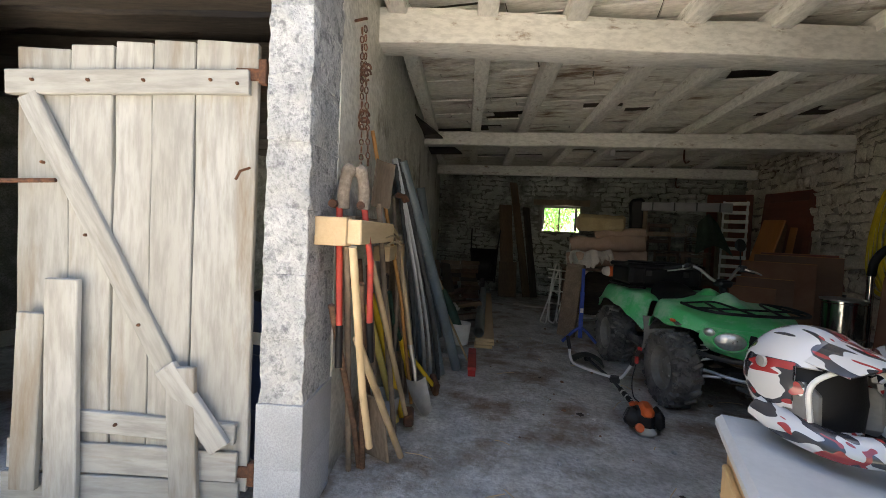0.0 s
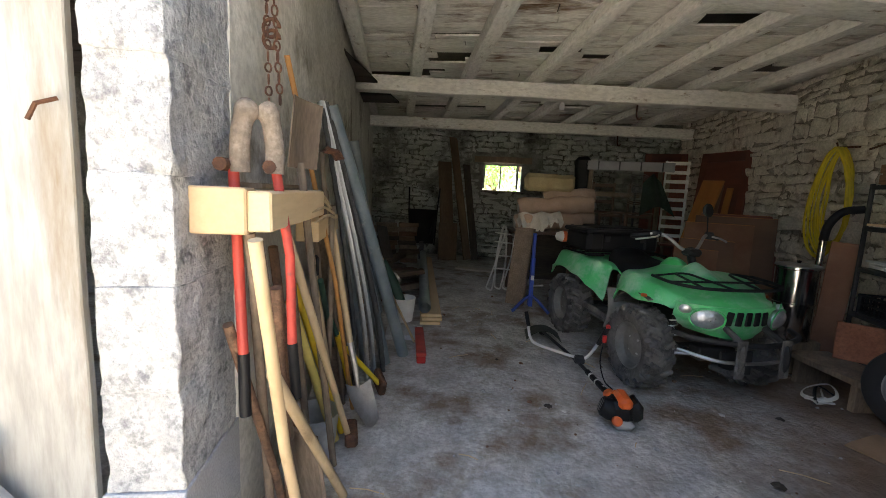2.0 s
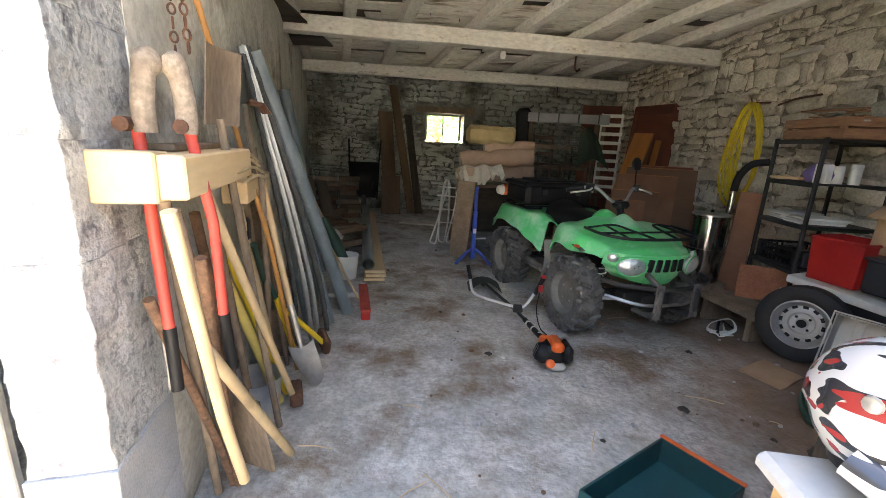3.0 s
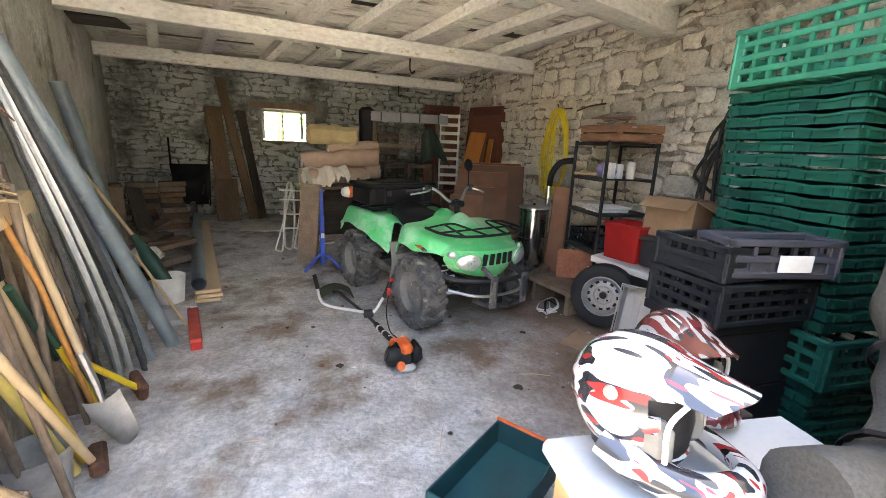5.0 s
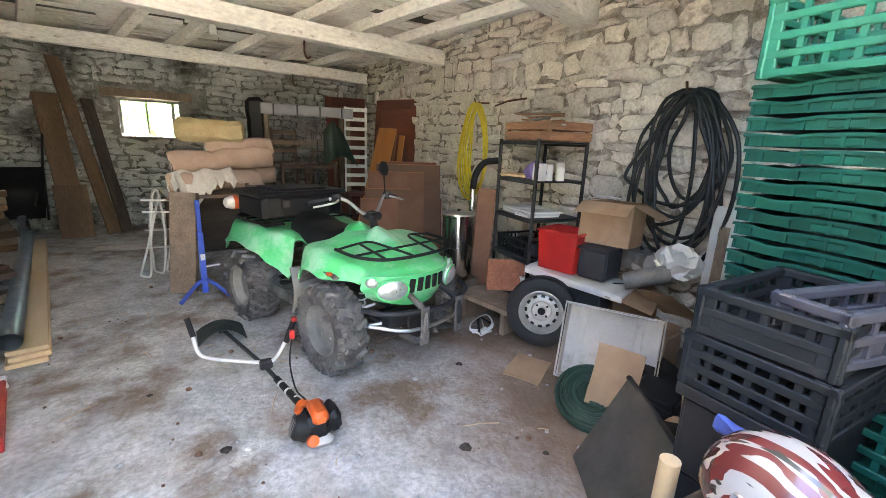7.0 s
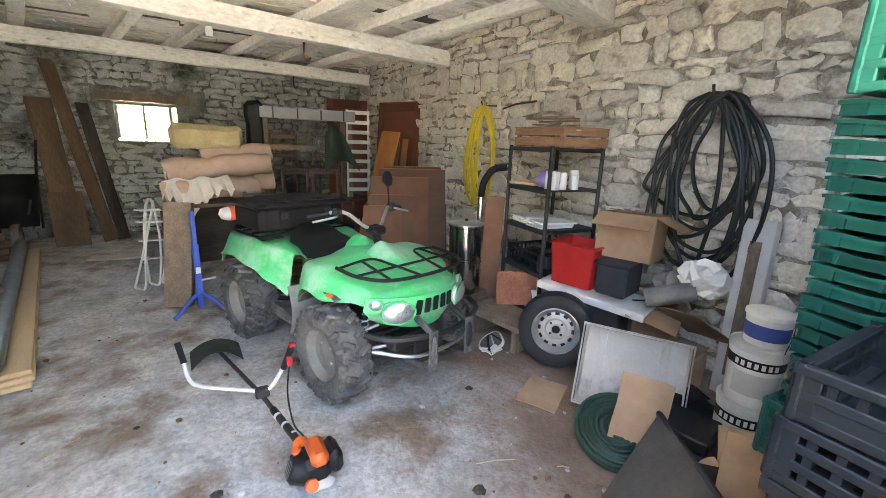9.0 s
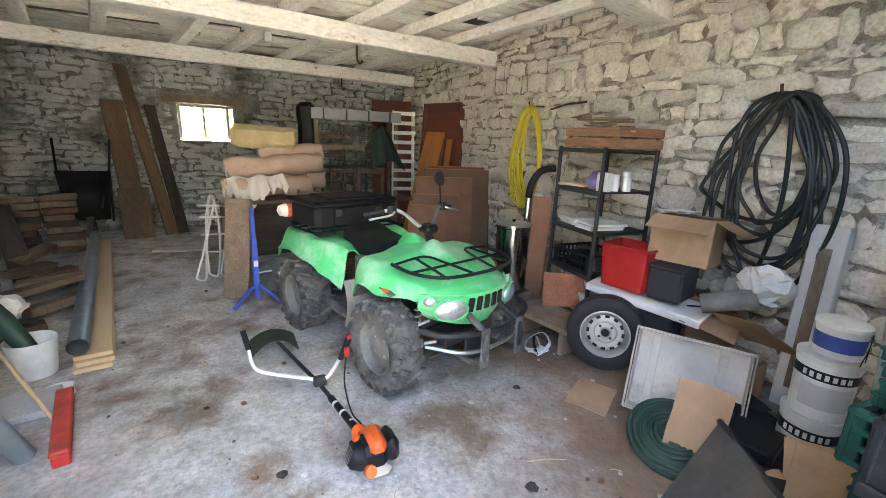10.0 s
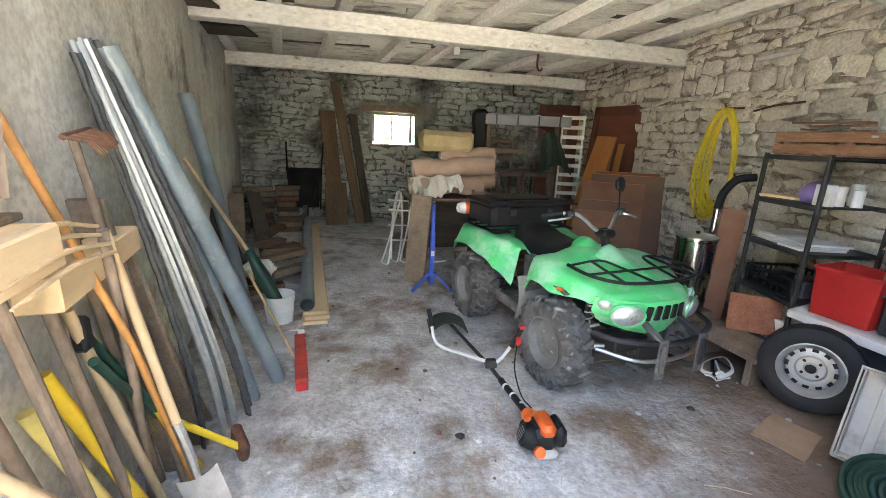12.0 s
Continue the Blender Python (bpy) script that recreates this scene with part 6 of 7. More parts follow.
t = thing("slatted_crate", "reddish wooden slatted fruit crate on the shelf unit", "crate", SH @ pose(0.02, -0.02, 1.65, 0, 0, 3))
for sy in (-1, 1):
    for k in range(2):
        part("slat", plank(0.5, 0.07, 0.012, 0.002, k), M_LATTICE, t, m=pose(-0.25, sy * 0.30, 0.045 + 0.085 * k, 90, 0, 0))
for sx in (-1, 1):
    for k in range(2):
        part("slat", plank(0.62, 0.07, 0.012, 0.002, k + 3), M_LATTICE, t, m=pose(sx * 0.245, -0.31, 0.045 + 0.085 * k, 90, 0, 90))
    for sy in (-1, 1):
        part("corner_post", boxes(((sx * 0.225, sy * 0.28, 0.08), (0.035, 0.035, 0.16)), bevel=0.003), M_LATTICE, t)
for k in range(5):
    part("base_slat", plank(0.5, 0.09, 0.01, 0.002, k), M_LATTICE, t, m=pose(-0.25, -0.24 + 0.12 * k, 0.008))
for k in range(7):
    tagged(part("loose_slat", plank(rng.uniform(0.5, 0.72), 0.05, 0.014, 0.003, k), M_LATTICE if k % 3 else M_DOORWOOD, m=SH @ pose(rng.uniform(-0.2, 0.05), rng.uniform(-0.34, -0.2), 1.79 + 0.018 * k, 0, rng.uniform(-5, 5), rng.uniform(70, 105))),
           "loose reddish wooden slat on the crate", "slat", "loose slats")
bm = bmesh.new()
bmesh.ops.create_icosphere(bm, subdivisions=3, radius=0.1)
for v in bm.verts:
    v.co = Vector((v.co.x * 0.9, v.co.y * 1.4, max(-0.06, v.co.z * 0.9))) + 0.02 * noise.noise_vector(v.co * 20)
on_shelf("lilac_bag", "lilac plastic bag on the shelf", "bag", bm, M_PURPLE, -0.12, -0.1, 1.372, 0, True)
for k, (x, y, h, r) in enumerate(((-0.08, -0.22, 0.13, 0.04), (0.02, -0.26, 0.11, 0.035), (0.08, -0.18, 0.15, 0.04))):
    on_shelf("tin", "white tin on the shelf", "tin", lathe([(0, 0), (r, 0), (r, h), (r * 0.9, h + 0.008), (0, h + 0.008)], 18), M_WHITE, x, y, 1.309, 0, True, "tins")
on_shelf("carton", "white printed carton on the shelf", "box", boxes(((0, 0, 0.075), (0.05, 0.12, 0.15)), bevel=0.003), M_PAPER, -0.2, -0.24, 1.309, 5)
on_shelf("yellow_paper_sheaf", "yellowed paper sheaf on the shelf", "papers", rough(boxes(((0, 0, 0.015), (0.22, 0.3, 0.02)), bevel=0), 0.008, 9, 2), M_FRESH, -0.14, 0.14, 1.312, 10)
for k in range(7):
    on_shelf("paper_sheaf", "pale blue and white paper sheaf", "papers", rough(boxes(((0, 0, 0.008), (0.34, 0.22, 0.014)), bevel=0), 0.003, 6, 1), M_PAPER if k % 3 else M_LAMINATE, -0.08 + rng.uniform(-0.03, 0.03), 0.13 - 0.26 * (k % 2), 0.972 + 0.017 * (k // 2), rng.uniform(-12, 12), False, "papers")
on_shelf("green_tray", "flat green plastic tray on the shelf", "tray", boxes(((0, 0, 0.012), (0.5, 0.56, 0.02)), bevel=0.006), M_DKGREEN, -0.02, 0, 0.93)
crate("shelf_crate", "black slotted crate on the low shelf", M_CRATE_BK, SH @ pose(-0.04, 0.02, 0.59), 0.42, 0.5, 0.16, 3, 9)
for k in range(4):
    on_shelf("parcel", "grey parcel on the low shelf", "box", rough(boxes(((0, 0, 0.06), (0.14, 0.11, 0.12)), bevel=0.008), 0.004, 8), (M_GREYPL, M_OLDWOOD, M_BLACK, M_RIM)[k], -0.12 + 0.12 * (k % 2), -0.2 + 0.12 * k, 0.605 + 0.01, 8 * k, False, "parcels")
on_shelf("floor_carton", "pale carton on the bottom shelf", "box", boxes(((0, 0, 0.09), (0.2, 0.2, 0.18)), bevel=0.004), M_PAPER, -0.12, -0.12, 0.209, 8)

# ---- stainless drum on a block, low bench, tile ----
tagged(part("wood_block", rough(boxes(((0, 0, 0.14), (0.34, 0.34, 0.28)), bevel=0.012), 0.006, 6), M_OLDWOOD, m=pose(4.20, 7.08, 0, 0, 0, 12)), "old wooden block under the steel drum", "block")
t = thing("steel_drum", "polished stainless steel drum with a lid", "drum", pose(4.19, 7.06, 0.283))
part("body", lathe([(0, 0), (0.15, 0), (0.155, 0.01), (0.155, 0.30), (0.163, 0.305), (0.163, 0.325), (0.155, 0.33), (0.155, 0.62), (0.165, 0.63), (0.165, 0.645), (0, 0.645)], 36), M_CHROME, t, smooth=True)
part("lid", lathe([(0, 0.675), (0.14, 0.668), (0.168, 0.66), (0.168, 0.647)], 36), M_STEEL, t, "dull steel lid", smooth=True)
part("knob", lathe([(0, 0.70), (0.018, 0.695), (0.012, 0.672)], 12), M_BLACK, t)
t = thing("steel_tube", "polished steel flue tube with a black elbow behind the drum", "tube", pose(4.45, 7.20, 0))
part("tube", tube([(0, 0, 0.0), (0, 0, 1.18)], 0.028, 14), M_CHROME, t, smooth=True)
part("elbow", tube(smooth_path([(0, 0, 1.16), (0.01, -0.02, 1.30), (0.08, -0.06, 1.42), (0.2, -0.12, 1.45)], 6), 0.034, 12), M_BLACK, t, smooth=True)
tagged(part("standing_board", plank(1.15, 0.2, 0.03, 0.004, 4), M_TERRA, m=along((4.60, 7.22, 0.0), (4.72, 7.3, 1.14), 0.4)), "brown board standing behind the drum", "board")
t = thing("low_bench", "low rough wooden bench by the wheel", "bench", pose(4.24, 6.50, 0, 0, 0, 8))
part("seat", rough(plank(0.64, 0.36, 0.045, 0.006, 2), 0.004, 6), M_OLDWOOD, t, m=pose(0, -0.32, 0.225, 0, 0, 90))
for sy in (-1, 1):
    part("leg", boxes(((0, sy * 0.24, 0.1), (0.3, 0.05, 0.2)), bevel=0.006), M_OLDWOOD, t)
tagged(part("fibre_tile", boxes(((0, 0, 0.15), (0.36, 0.025, 0.30)), bevel=0.004), M_BRICK, m=pose(4.44, 6.58, 0.25, -18, 0, -34)), "reddish brown tile leaning on the shelf unit", "tile")
t = thing("strap_litter", "crumpled white strap and paper on the floor", "litter", pose(4.03, 6.42, 0, 0, 0, 15))
part("strap", tube(smooth_path([(-0.1, -0.08, 0.01), (0.05, -0.1, 0.06), (0.12, 0.02, 0.10), (0, 0.08, 0.05), (-0.1, 0.02, 0.02), (0.0, -0.04, 0.012), (0.16, 0.1, 0.015)], 6), 0.014, 8, 0.3), M_WHITE, t, smooth=True)
part("strap", tube(smooth_path([(-0.12, -0.1, 0.012), (-0.02, 0.0, 0.03), (0.1, 0.08, 0.06), (0.14, -0.04, 0.02)], 6), 0.013, 8, 0.3), M_BLACK, t, smooth=True)
part("paper", rough(boxes(((-0.04, -0.06, 0.012), (0.16, 0.1, 0.008)), bevel=0), 0.02, 14, 3), M_PAPER, t)


# ---- hoses on the right wall ----
def hose(name, label, loops, r, mt, m, nail=True):
    t = thing(name, label, "hose", m)
    for pts in loops:
        part("loop", tube(smooth_path(pts, 7), r, 8), mt, t, smooth=True)
    part("hook", tube([(0.25, 0, 0.02), (-0.10, 0, 0.0), (-0.12, 0, 0.05)], 0.01, 6), M_RUST, t, "iron hook")
    return t


rng = random.Random(8)


def oval(w, h, x, dy=0.0, wob=0.03):
    n = 12
    return [(x + rng.uniform(-0.015, 0.015), dy + w * math.sin(2 * math.pi * k / n) * (0.55 + 0.45 * math.sin(math.pi * k / n)) + rng.uniform(-wob, wob) * (k not in (0, n)), -h / 2 + h / 2 * math.cos(2 * math.pi * k / n)) for k in range(n + 1)]


hose("yellow_hose_coil", "yellow garden hose coiled on a hook on the stone wall", [oval(0.20 + 0.014 * k, 1.02 + 0.022 * k, -0.02 - 0.014 * k, 0.0, 0.012) for k in range(9)], 0.011, M_HOSE_Y, pose(5.20, 8.12, 2.10))
hose("black_hose_coil", "heavy black rubber hoses looped on the stone wall", [oval(0.18 + 0.03 * k, 0.80 + 0.075 * k, -0.02 - 0.016 * (k % 5), -0.02 + 0.04 * (k % 4 - 1.5), 0.045) for k in range(9)]
     + [[(-0.03, 0, 0), (-0.05, 0.22, -0.3), (-0.06, 0.42, -0.62), (-0.05, 0.38, -0.72), (-0.06, 0.1, -0.85), (-0.05, -0.2, -0.8), (-0.04, -0.36, -0.5), (-0.03, -0.2, -0.12), (-0.03, 0, 0)],
        [(-0.04, -0.02, 0), (-0.06, 0.15, -0.35), (-0.05, 0.2, -0.8), (-0.05, 0.05, -1.2), (-0.05, -0.05, -1.25), (-0.05, -0.12, -0.7), (-0.03, -0.04, 0)],
        [(-0.04, 0.02, 0), (-0.06, -0.22, -0.4), (-0.08, -0.26, -0.9), (-0.14, -0.16, -1.3), (-0.28, 0.02, -1.48), (-0.45, 0.14, -1.5)]], 0.0145, M_HOSE, pose(5.20, 5.52, 2.05))
t = thing("iron_bar", "rusty iron bar stuck in the stone wall", "bar", pose(5.26, 7.95, 2.07))
part("bar", tube([(0.02, 0, 0), (-0.05, -0.3, 0.03), (-0.06, -0.62, 0.04)], 0.011, 8), M_RUST, t)
t = thing("white_batten", "short white batten fixed high on the wall", "batten", pose(5.24, 7.75, 2.57))
part("batten", boxes(((0, 0, 0), (0.04, 0.5, 0.04)), bevel=0.004), M_WHITE, t)

# ---- corner of buckets, tray, cardboard ----
def paint_bucket(m, r, h, label):
    t = thing("paint_bucket", label, "bucket", m, "stacked paint buckets")
    part("body", lathe([(0, 0), (r * 0.88, 0), (r * 0.9, 0.01), (r * 0.985, h * 0.9), (r, h * 0.9), (r, h * 0.97), (r * 0.98, h * 0.97)], 36), M_WHITE, t, smooth=True)
    part("lid", lathe([(r * 0.2, h + 0.004), (0, h + 0.004), (r * 0.88, h + 0.004), (r * 0.9, h + 0.012), (r * 1.03, h + 0.010), (r * 1.03, h * 0.955)], 36), M_WHITE, t, "white snap-on lid", smooth=True)
    part("band", shell(lambda u, v: Vector((r * (0.972 + 0.014 * v) * math.cos(math.pi * (1.13 + 0.5 * u)), r * (0.972 + 0.014 * v) * math.sin(math.pi * (1.13 + 0.5 * u)), h * (0.68 + 0.16 * v))), 20, 2, 0.003), M_BLACK, t, "black printed band", smooth=True)
    for k in range(7):
        a = math.pi * (0.86 + 0.075 * k)
        part("lettering_bar", boxes(((0, 0, 0), (0.004, r * 0.13, h * 0.09)), bevel=0), M_WHITE, t, "white lettering bar", Matrix.Rotation(a, 4, 'Z') @ Matrix.Translation((r * 0.985, 0, h * 0.76)))
    part("panel", shell(lambda u, v: Vector((r * (0.925 + 0.038 * v) * math.cos(math.pi * (1.13 + 0.3 * u)), r * (0.925 + 0.038 * v) * math.sin(math.pi * (1.13 + 0.3 * u)), h * (0.2 + 0.4 * v))), 16, 2, 0.003), M_LAMINATE, t, "pale grey label", smooth=True)
    return t


paint_bucket(pose(4.46, 4.74, 0), 0.132, 0.355, "white paint bucket with a black printed band")
paint_bucket(pose(4.45, 4.73, 0.369, 0, 0, 6), 0.13, 0.315, "white paint bucket with a black printed band")
t = thing("paint_pot", "small white paint pot with a blue label", "paint pot", pose(4.47, 4.72, 0.697) @ Matrix.Diagonal((0.8, 0.8, 0.92, 1)))
part("body", lathe([(0, 0), (0.118, 0), (0.128, 0.16), (0.132, 0.16), (0.132, 0.175), (0, 0.175)], 30), M_WHITE, t, smooth=True)
part("label", lathe([(0.1225, 0.04), (0.1285, 0.125)], 30), M_BLUEPL, t, "blue printed label", smooth=True)
part("lid", lathe([(0, 0.19), (0.128, 0.19), (0.137, 0.185), (0.137, 0.165)], 30), M_WHITE, t, smooth=True)
part("wire_handle", tube(smooth_path([(0.02, -0.133, 0.15), (-0.05, -0.15, 0.09), (-0.08, -0.14, -0.02), (-0.02, -0.14, -0.06), (0.08, -0.12, 0.14)], 5), 0.003, 6), M_BLACK, t)
t = thing("long_carton", "long pale carton with a grey strip leaning on the wall", "carton", pose(5.08, 5.06, 0.0, -2, 5, 0))
part("body", boxes(((0, 0, 0.62), (0.08, 0.19, 1.24)), bevel=0.005), M_LAMINATE, t)
part("printed_strip", boxes(((-0.043, 0, 0.62), (0.004, 0.07, 0.95)), bevel=0), M_OLDWOOD, t, "grey-brown printed strip")
tagged(part("white_lath", plank(1.6, 0.07, 0.03, 0.003, 1), M_DOORWOOD, m=along((4.95, 4.62, 0.0), (5.24, 4.85, 2.1), 0.8)), "long pale lath leaning on the wall", "lath")
t = thing("storage_lid_tray", "cloudy white plastic storage tray stood on edge", "tray", Matrix.Translation((4.24, 5.28, 0.012)) @ Matrix.Rotation(radians(-62), 4, 'Z') @ Matrix.Rotation(radians(-16), 4, 'X'))
part("panel", rough(boxes(((0, 0, 0.26), (0.60, 0.006, 0.50)), bevel=0.002), 0.006, 4, 3), M_TRANSL, t)
for c, sz, m in (((0, -0.055, 0.51), (0.62, 0.115, 0.007), None), ((0, -0.055, 0.008), (0.62, 0.115, 0.007), None), ((-0.30, -0.055, 0.26), (0.007, 0.115, 0.50), None), ((0.30, -0.06, 0.26), (0.007, 0.13, 0.50), None)):
    part("side", boxes((c, sz), bevel=0.002), M_TRANSL, t)
part("rim", tube([(-0.315, -0.115, -0.003), (-0.315, -0.115, 0.522), (0.315, -0.125, 0.522), (0.315, -0.125, -0.003), (-0.315, -0.115, -0.003)], 0.007, 6), M_TRANSL, t)
for x in (-0.2, 0.17):
    part("rib", boxes(((x, -0.006, 0.26), (0.05, 0.01, 0.48)), bevel=0.003), M_TRANSL, t)
for i, (x, y, z, a, b, c, w, h) in enumerate(((3.93, 5.70, 0.008, 1, 0, 28, 0.36, 0.26), (3.96, 5.02, 0.27, 60, 8, -54, 0.27, 0.36), (4.82, 5.50, 0.50, 12, -8, 20, 0.42, 0.34), (4.85, 5.25, 0.5, 35, 12, 70, 0.4, 0.34),
                                              (3.80, 4.46, 0.25, 72, 5, -58, 0.20, 0.52), (4.02, 4.52, 0.2, 66, -8, -70, 0.24, 0.42), (4.95, 5.5, 0.62, 20, 5, 110, 0.36, 0.3), (4.2, 4.95, 0.12, 20, 10, 15, 0.4, 0.3))):
    tagged(part("cardboard_sheet", rough(boxes(((0, 0, 0), (w, h, 0.006)), bevel=0), 0.012, 5, 3), M_CARD, m=pose(x, y, z, a, b, c)), "torn brown cardboard sheet on the heap", "cardboard", "cardboard heap")
for i, (x, y, z, s, mt) in enumerate(((4.85, 5.35, 0.13, (0.36, 0.3, 0.26), M_CARD), (4.6, 5.25, 0.12, (0.3, 0.28, 0.24), M_CARD), (4.95, 5.62, 0.26, (0.3, 0.34, 0.5), M_CARD), (4.45, 5.0, 0.09, (0.3, 0.24, 0.18), M_BLACK), (4.1, 4.75, 0.1, (0.34, 0.26, 0.2), M_BLACK))):
    t = thing("crushed_carton", "crushed carton in the heap by the wall", "box", pose(x, y, 0, 0, 0, 25 * i), "cartons in the heap")
    part("body", rough(boxes(((0, 0, z), s), bevel=0.008), 0.02, 6, 2), mt, t)
    part("flap", rough(boxes(((s[0] * 0.3, 0, z + s[2] / 2 + 0.02), (s[0] * 0.6, s[1], 0.005)), bevel=0), 0.01, 6, 1), mt, t, m=pose(0, 0, 0, 0, -6, 0))
for i, (x, y, z, s) in enumerate(((5.02, 5.32, 0.78, 0.16), (4.95, 5.5, 0.70, 0.11), (5.05, 5.72, 0.74, 0.12))):
    bm = bmesh.new()
    bmesh.ops.create_icosphere(bm, subdivisions=3, radius=s)
    for v in bm.verts:
        v.co = Vector((v.co.x, v.co.y, v.co.z * 0.8)) + 0.5 * s * noise.noise_vector(v.co * 15 + Vector((i, 0, 0)))
    tagged(part("sack", bm, M_WHITE if i == 0 else M_RIM, m=pose(x, y, z), smooth=True), "crumpled pale sack on the heap", "sack", "sacks")
for i, (p, q, r) in enumerate((((4.72, 5.55, 0.62), (4.9, 5.3, 0.72), 0.07), ((3.72, 4.42, 0.05), (3.86, 4.74, 0.16), 0.05), ((3.86, 4.36, 0.05), (3.98, 4.68, 0.20), 0.045))):
    bm = bmesh.new()
    sweep(bm, [p, q], r, 16, False)
    sweep(bm, [q, p], r - 0.005, 16, False)
    tagged(part("cardboard_tube", bm, M_CARD if i else M_RIM, smooth=True), "stubby cardboard tube in the heap", "tube", "tubes")
t = thing("green_hose_coil", "dark green hose coiled on the floor", "hose", Matrix.Translation((3.90, 5.10, 0.12)) @ Matrix.Rotation(radians(-56), 4, 'Z') @ Matrix.Rotation(radians(27), 4, 'X'))
for k in range(16):
    rr = 0.215 - 0.021 * (k % 8) + 0.004 * math.sin(5 * k)
    part("loop", tube([(rr * math.cos(a) * 1.04 + 0.006 * math.sin(k), rr * math.sin(a), 0.018 - 0.034 * (k // 8) + 0.005 * math.sin(3 * a + k) + 0.003 * (k % 8)) for a in (2 * math.pi * j / 36 for j in range(37))], 0.0135, 7), M_HOSE_G, t, smooth=True)
t = thing("fibre_sheet", "dark grey fibre sheet sloping over the floor heap", "sheet", pose(3.48, 4.88, 0.06))
part("sheet", shell(lambda u, v: v * Vector((-0.42, -0.58, 0.0)) + (u + 1) / 2 * Vector((0.36, -0.02, 0.36)) + Vector((0, 0, 0.012 * math.sin(5 * v) - 0.03)), 6, 8, 0.012), M_FIBRE, t)
part("edge_strip", tube([(0.365, -0.01, 0.335), (-0.055, -0.60, 0.335)], 0.016, 6), M_DARKSTEEL, t)
for i, (x, y, h, r) in enumerate(((4.12, 4.84, 0.26, 12), (3.86, 4.50, 0.24, 40))):
    tagged(part("dark_carton", rough(boxes(((0, 0, h / 2), (0.26, 0.24, h)), bevel=0.008), 0.008, 6, 1), M_BLACK, m=pose(x, y, 0, 0, 0, r)), "dark battered carton under the sheet", "box", "cartons in the heap")


# ---- beyond the quad bike: stand, slab, chairs, rolls, stacked furniture ----
M_CARPET = mat("faded_pink_carpet", (0.52, 0.37, 0.28), (0.42, 0.29, 0.21), 7, 0.95, 0.3, fine=120, stain=(0.34, 0.25, 0.18), stain_at=0.64, stain_scale=5)
M_FOAM = mat("yellow_foam", (0.50, 0.40, 0.22), (0.38, 0.29, 0.15), 9, 0.95, 0.4, fine=90)
M_CLOTH = mat("dusty_white_cloth", (0.68, 0.63, 0.55), (0.52, 0.47, 0.40), 6, 0.9, 0.25, fine=130)
M_MAHOG = mat("reddish_door_wood", (0.20, 0.06, 0.032), (0.12, 0.036, 0.022), 4, 0.5, 0.12, stretch=(0.2, 1, 1))
M_HONEY = mat("honey_varnished_board", (0.56, 0.23, 0.06), (0.42, 0.16, 0.045), 4, 0.4, 0.1, stretch=(0.2, 1, 1))
M_BROWN = mat("brown_veneer_panel", (0.23, 0.12, 0.065), (0.17, 0.088, 0.05), 3, 0.55, 0.12, stretch=(0.25, 1, 1))
M_CHAIR = mat("dark_brown_chair_wood", (0.15, 0.095, 0.06), (0.10, 0.062, 0.04), 6, 0.55, 0.12)
M_GREYPANEL = mat("grey_corrugated_panel", (0.34, 0.34, 0.35), (0.26, 0.26, 0.27), 5, 0.6, 0.1)
M_NET = mat("green_netting", (0.05, 0.075, 0.05), (0.03, 0.05, 0.035), 30, 0.8, 0.5)

t = thing("roller_stand", "blue steel roller stand on three splayed feet", "stand", pose(2.02, 8.33, 0, 0, 0, 10))
part("column", boxes(((0, 0, 0.36), (0.05, 0.05, 0.62)), bevel=0.005), M_BLUE, t)
part("inner_column", boxes(((0, 0, 0.80), (0.038, 0.038, 0.36)), bevel=0.004), M_BLUE, t)
for a in (200, 320, 80):
    c, s = math.cos(radians(a)), math.sin(radians(a))
    part("foot", tube([(0, 0, 0.20), (0.1 * c, 0.1 * s, 0.14), (0.24 * c, 0.24 * s, 0.02), (0.26 * c, 0.26 * s, 0.008)], 0.02, 8), M_BLUE, t)
part("clamp_screw", tube([(0.02, -0.02, 0.32), (0.14, -0.03, 0.33)], 0.011, 8), M_STEEL, t, "steel clamp screw")
part("label", boxes(((0, -0.0275, 0.42), (0.04, 0.003, 0.06)), bevel=0), M_PAPER, t, "white sticker")
tagged(part("thick_slab", rough(plank(1.02, 0.24, 0.09, 0.01, 5), 0.01, 5), M_OLDWOOD, m=along((1.84, 8.58, 0.0), (1.93, 8.72, 1.01), 0.25)), "thick weathered timber slab standing upright", "slab")

t = thing("folding_chair_frame", "pale folding chair frame folded and leaning", "chair frame", pose(1.62, 9.28, 0, 0, 0, 20))
for x, y, ln in ((-0.10, -0.02, 0.1), (0.06, 0.05, -0.04), (0.16, -0.02, 0.06)):
    pts = [(x - 0.09, y, 0.06), (x - 0.05 + ln, y, 0.5), (x + 0.02 + ln, y + 0.02, 0.92), (x + 0.08 + ln, y + 0.02, 0.92), (x + 0.06, y, 0.5), (x + 0.01, y, 0.06), (x - 0.05, y, 0.03), (x - 0.09, y, 0.06)]
    part("tube_loop", tube(smooth_path(pts, 5), 0.012, 8), M_WHITE, t, smooth=True)
for z in (0.35, 0.55, 0.75, 0.88):
    part("cross_bar", tube([(-0.1, -0.02, z), (0.2, 0.0, z - 0.03)], 0.010, 8), M_WHITE, t)

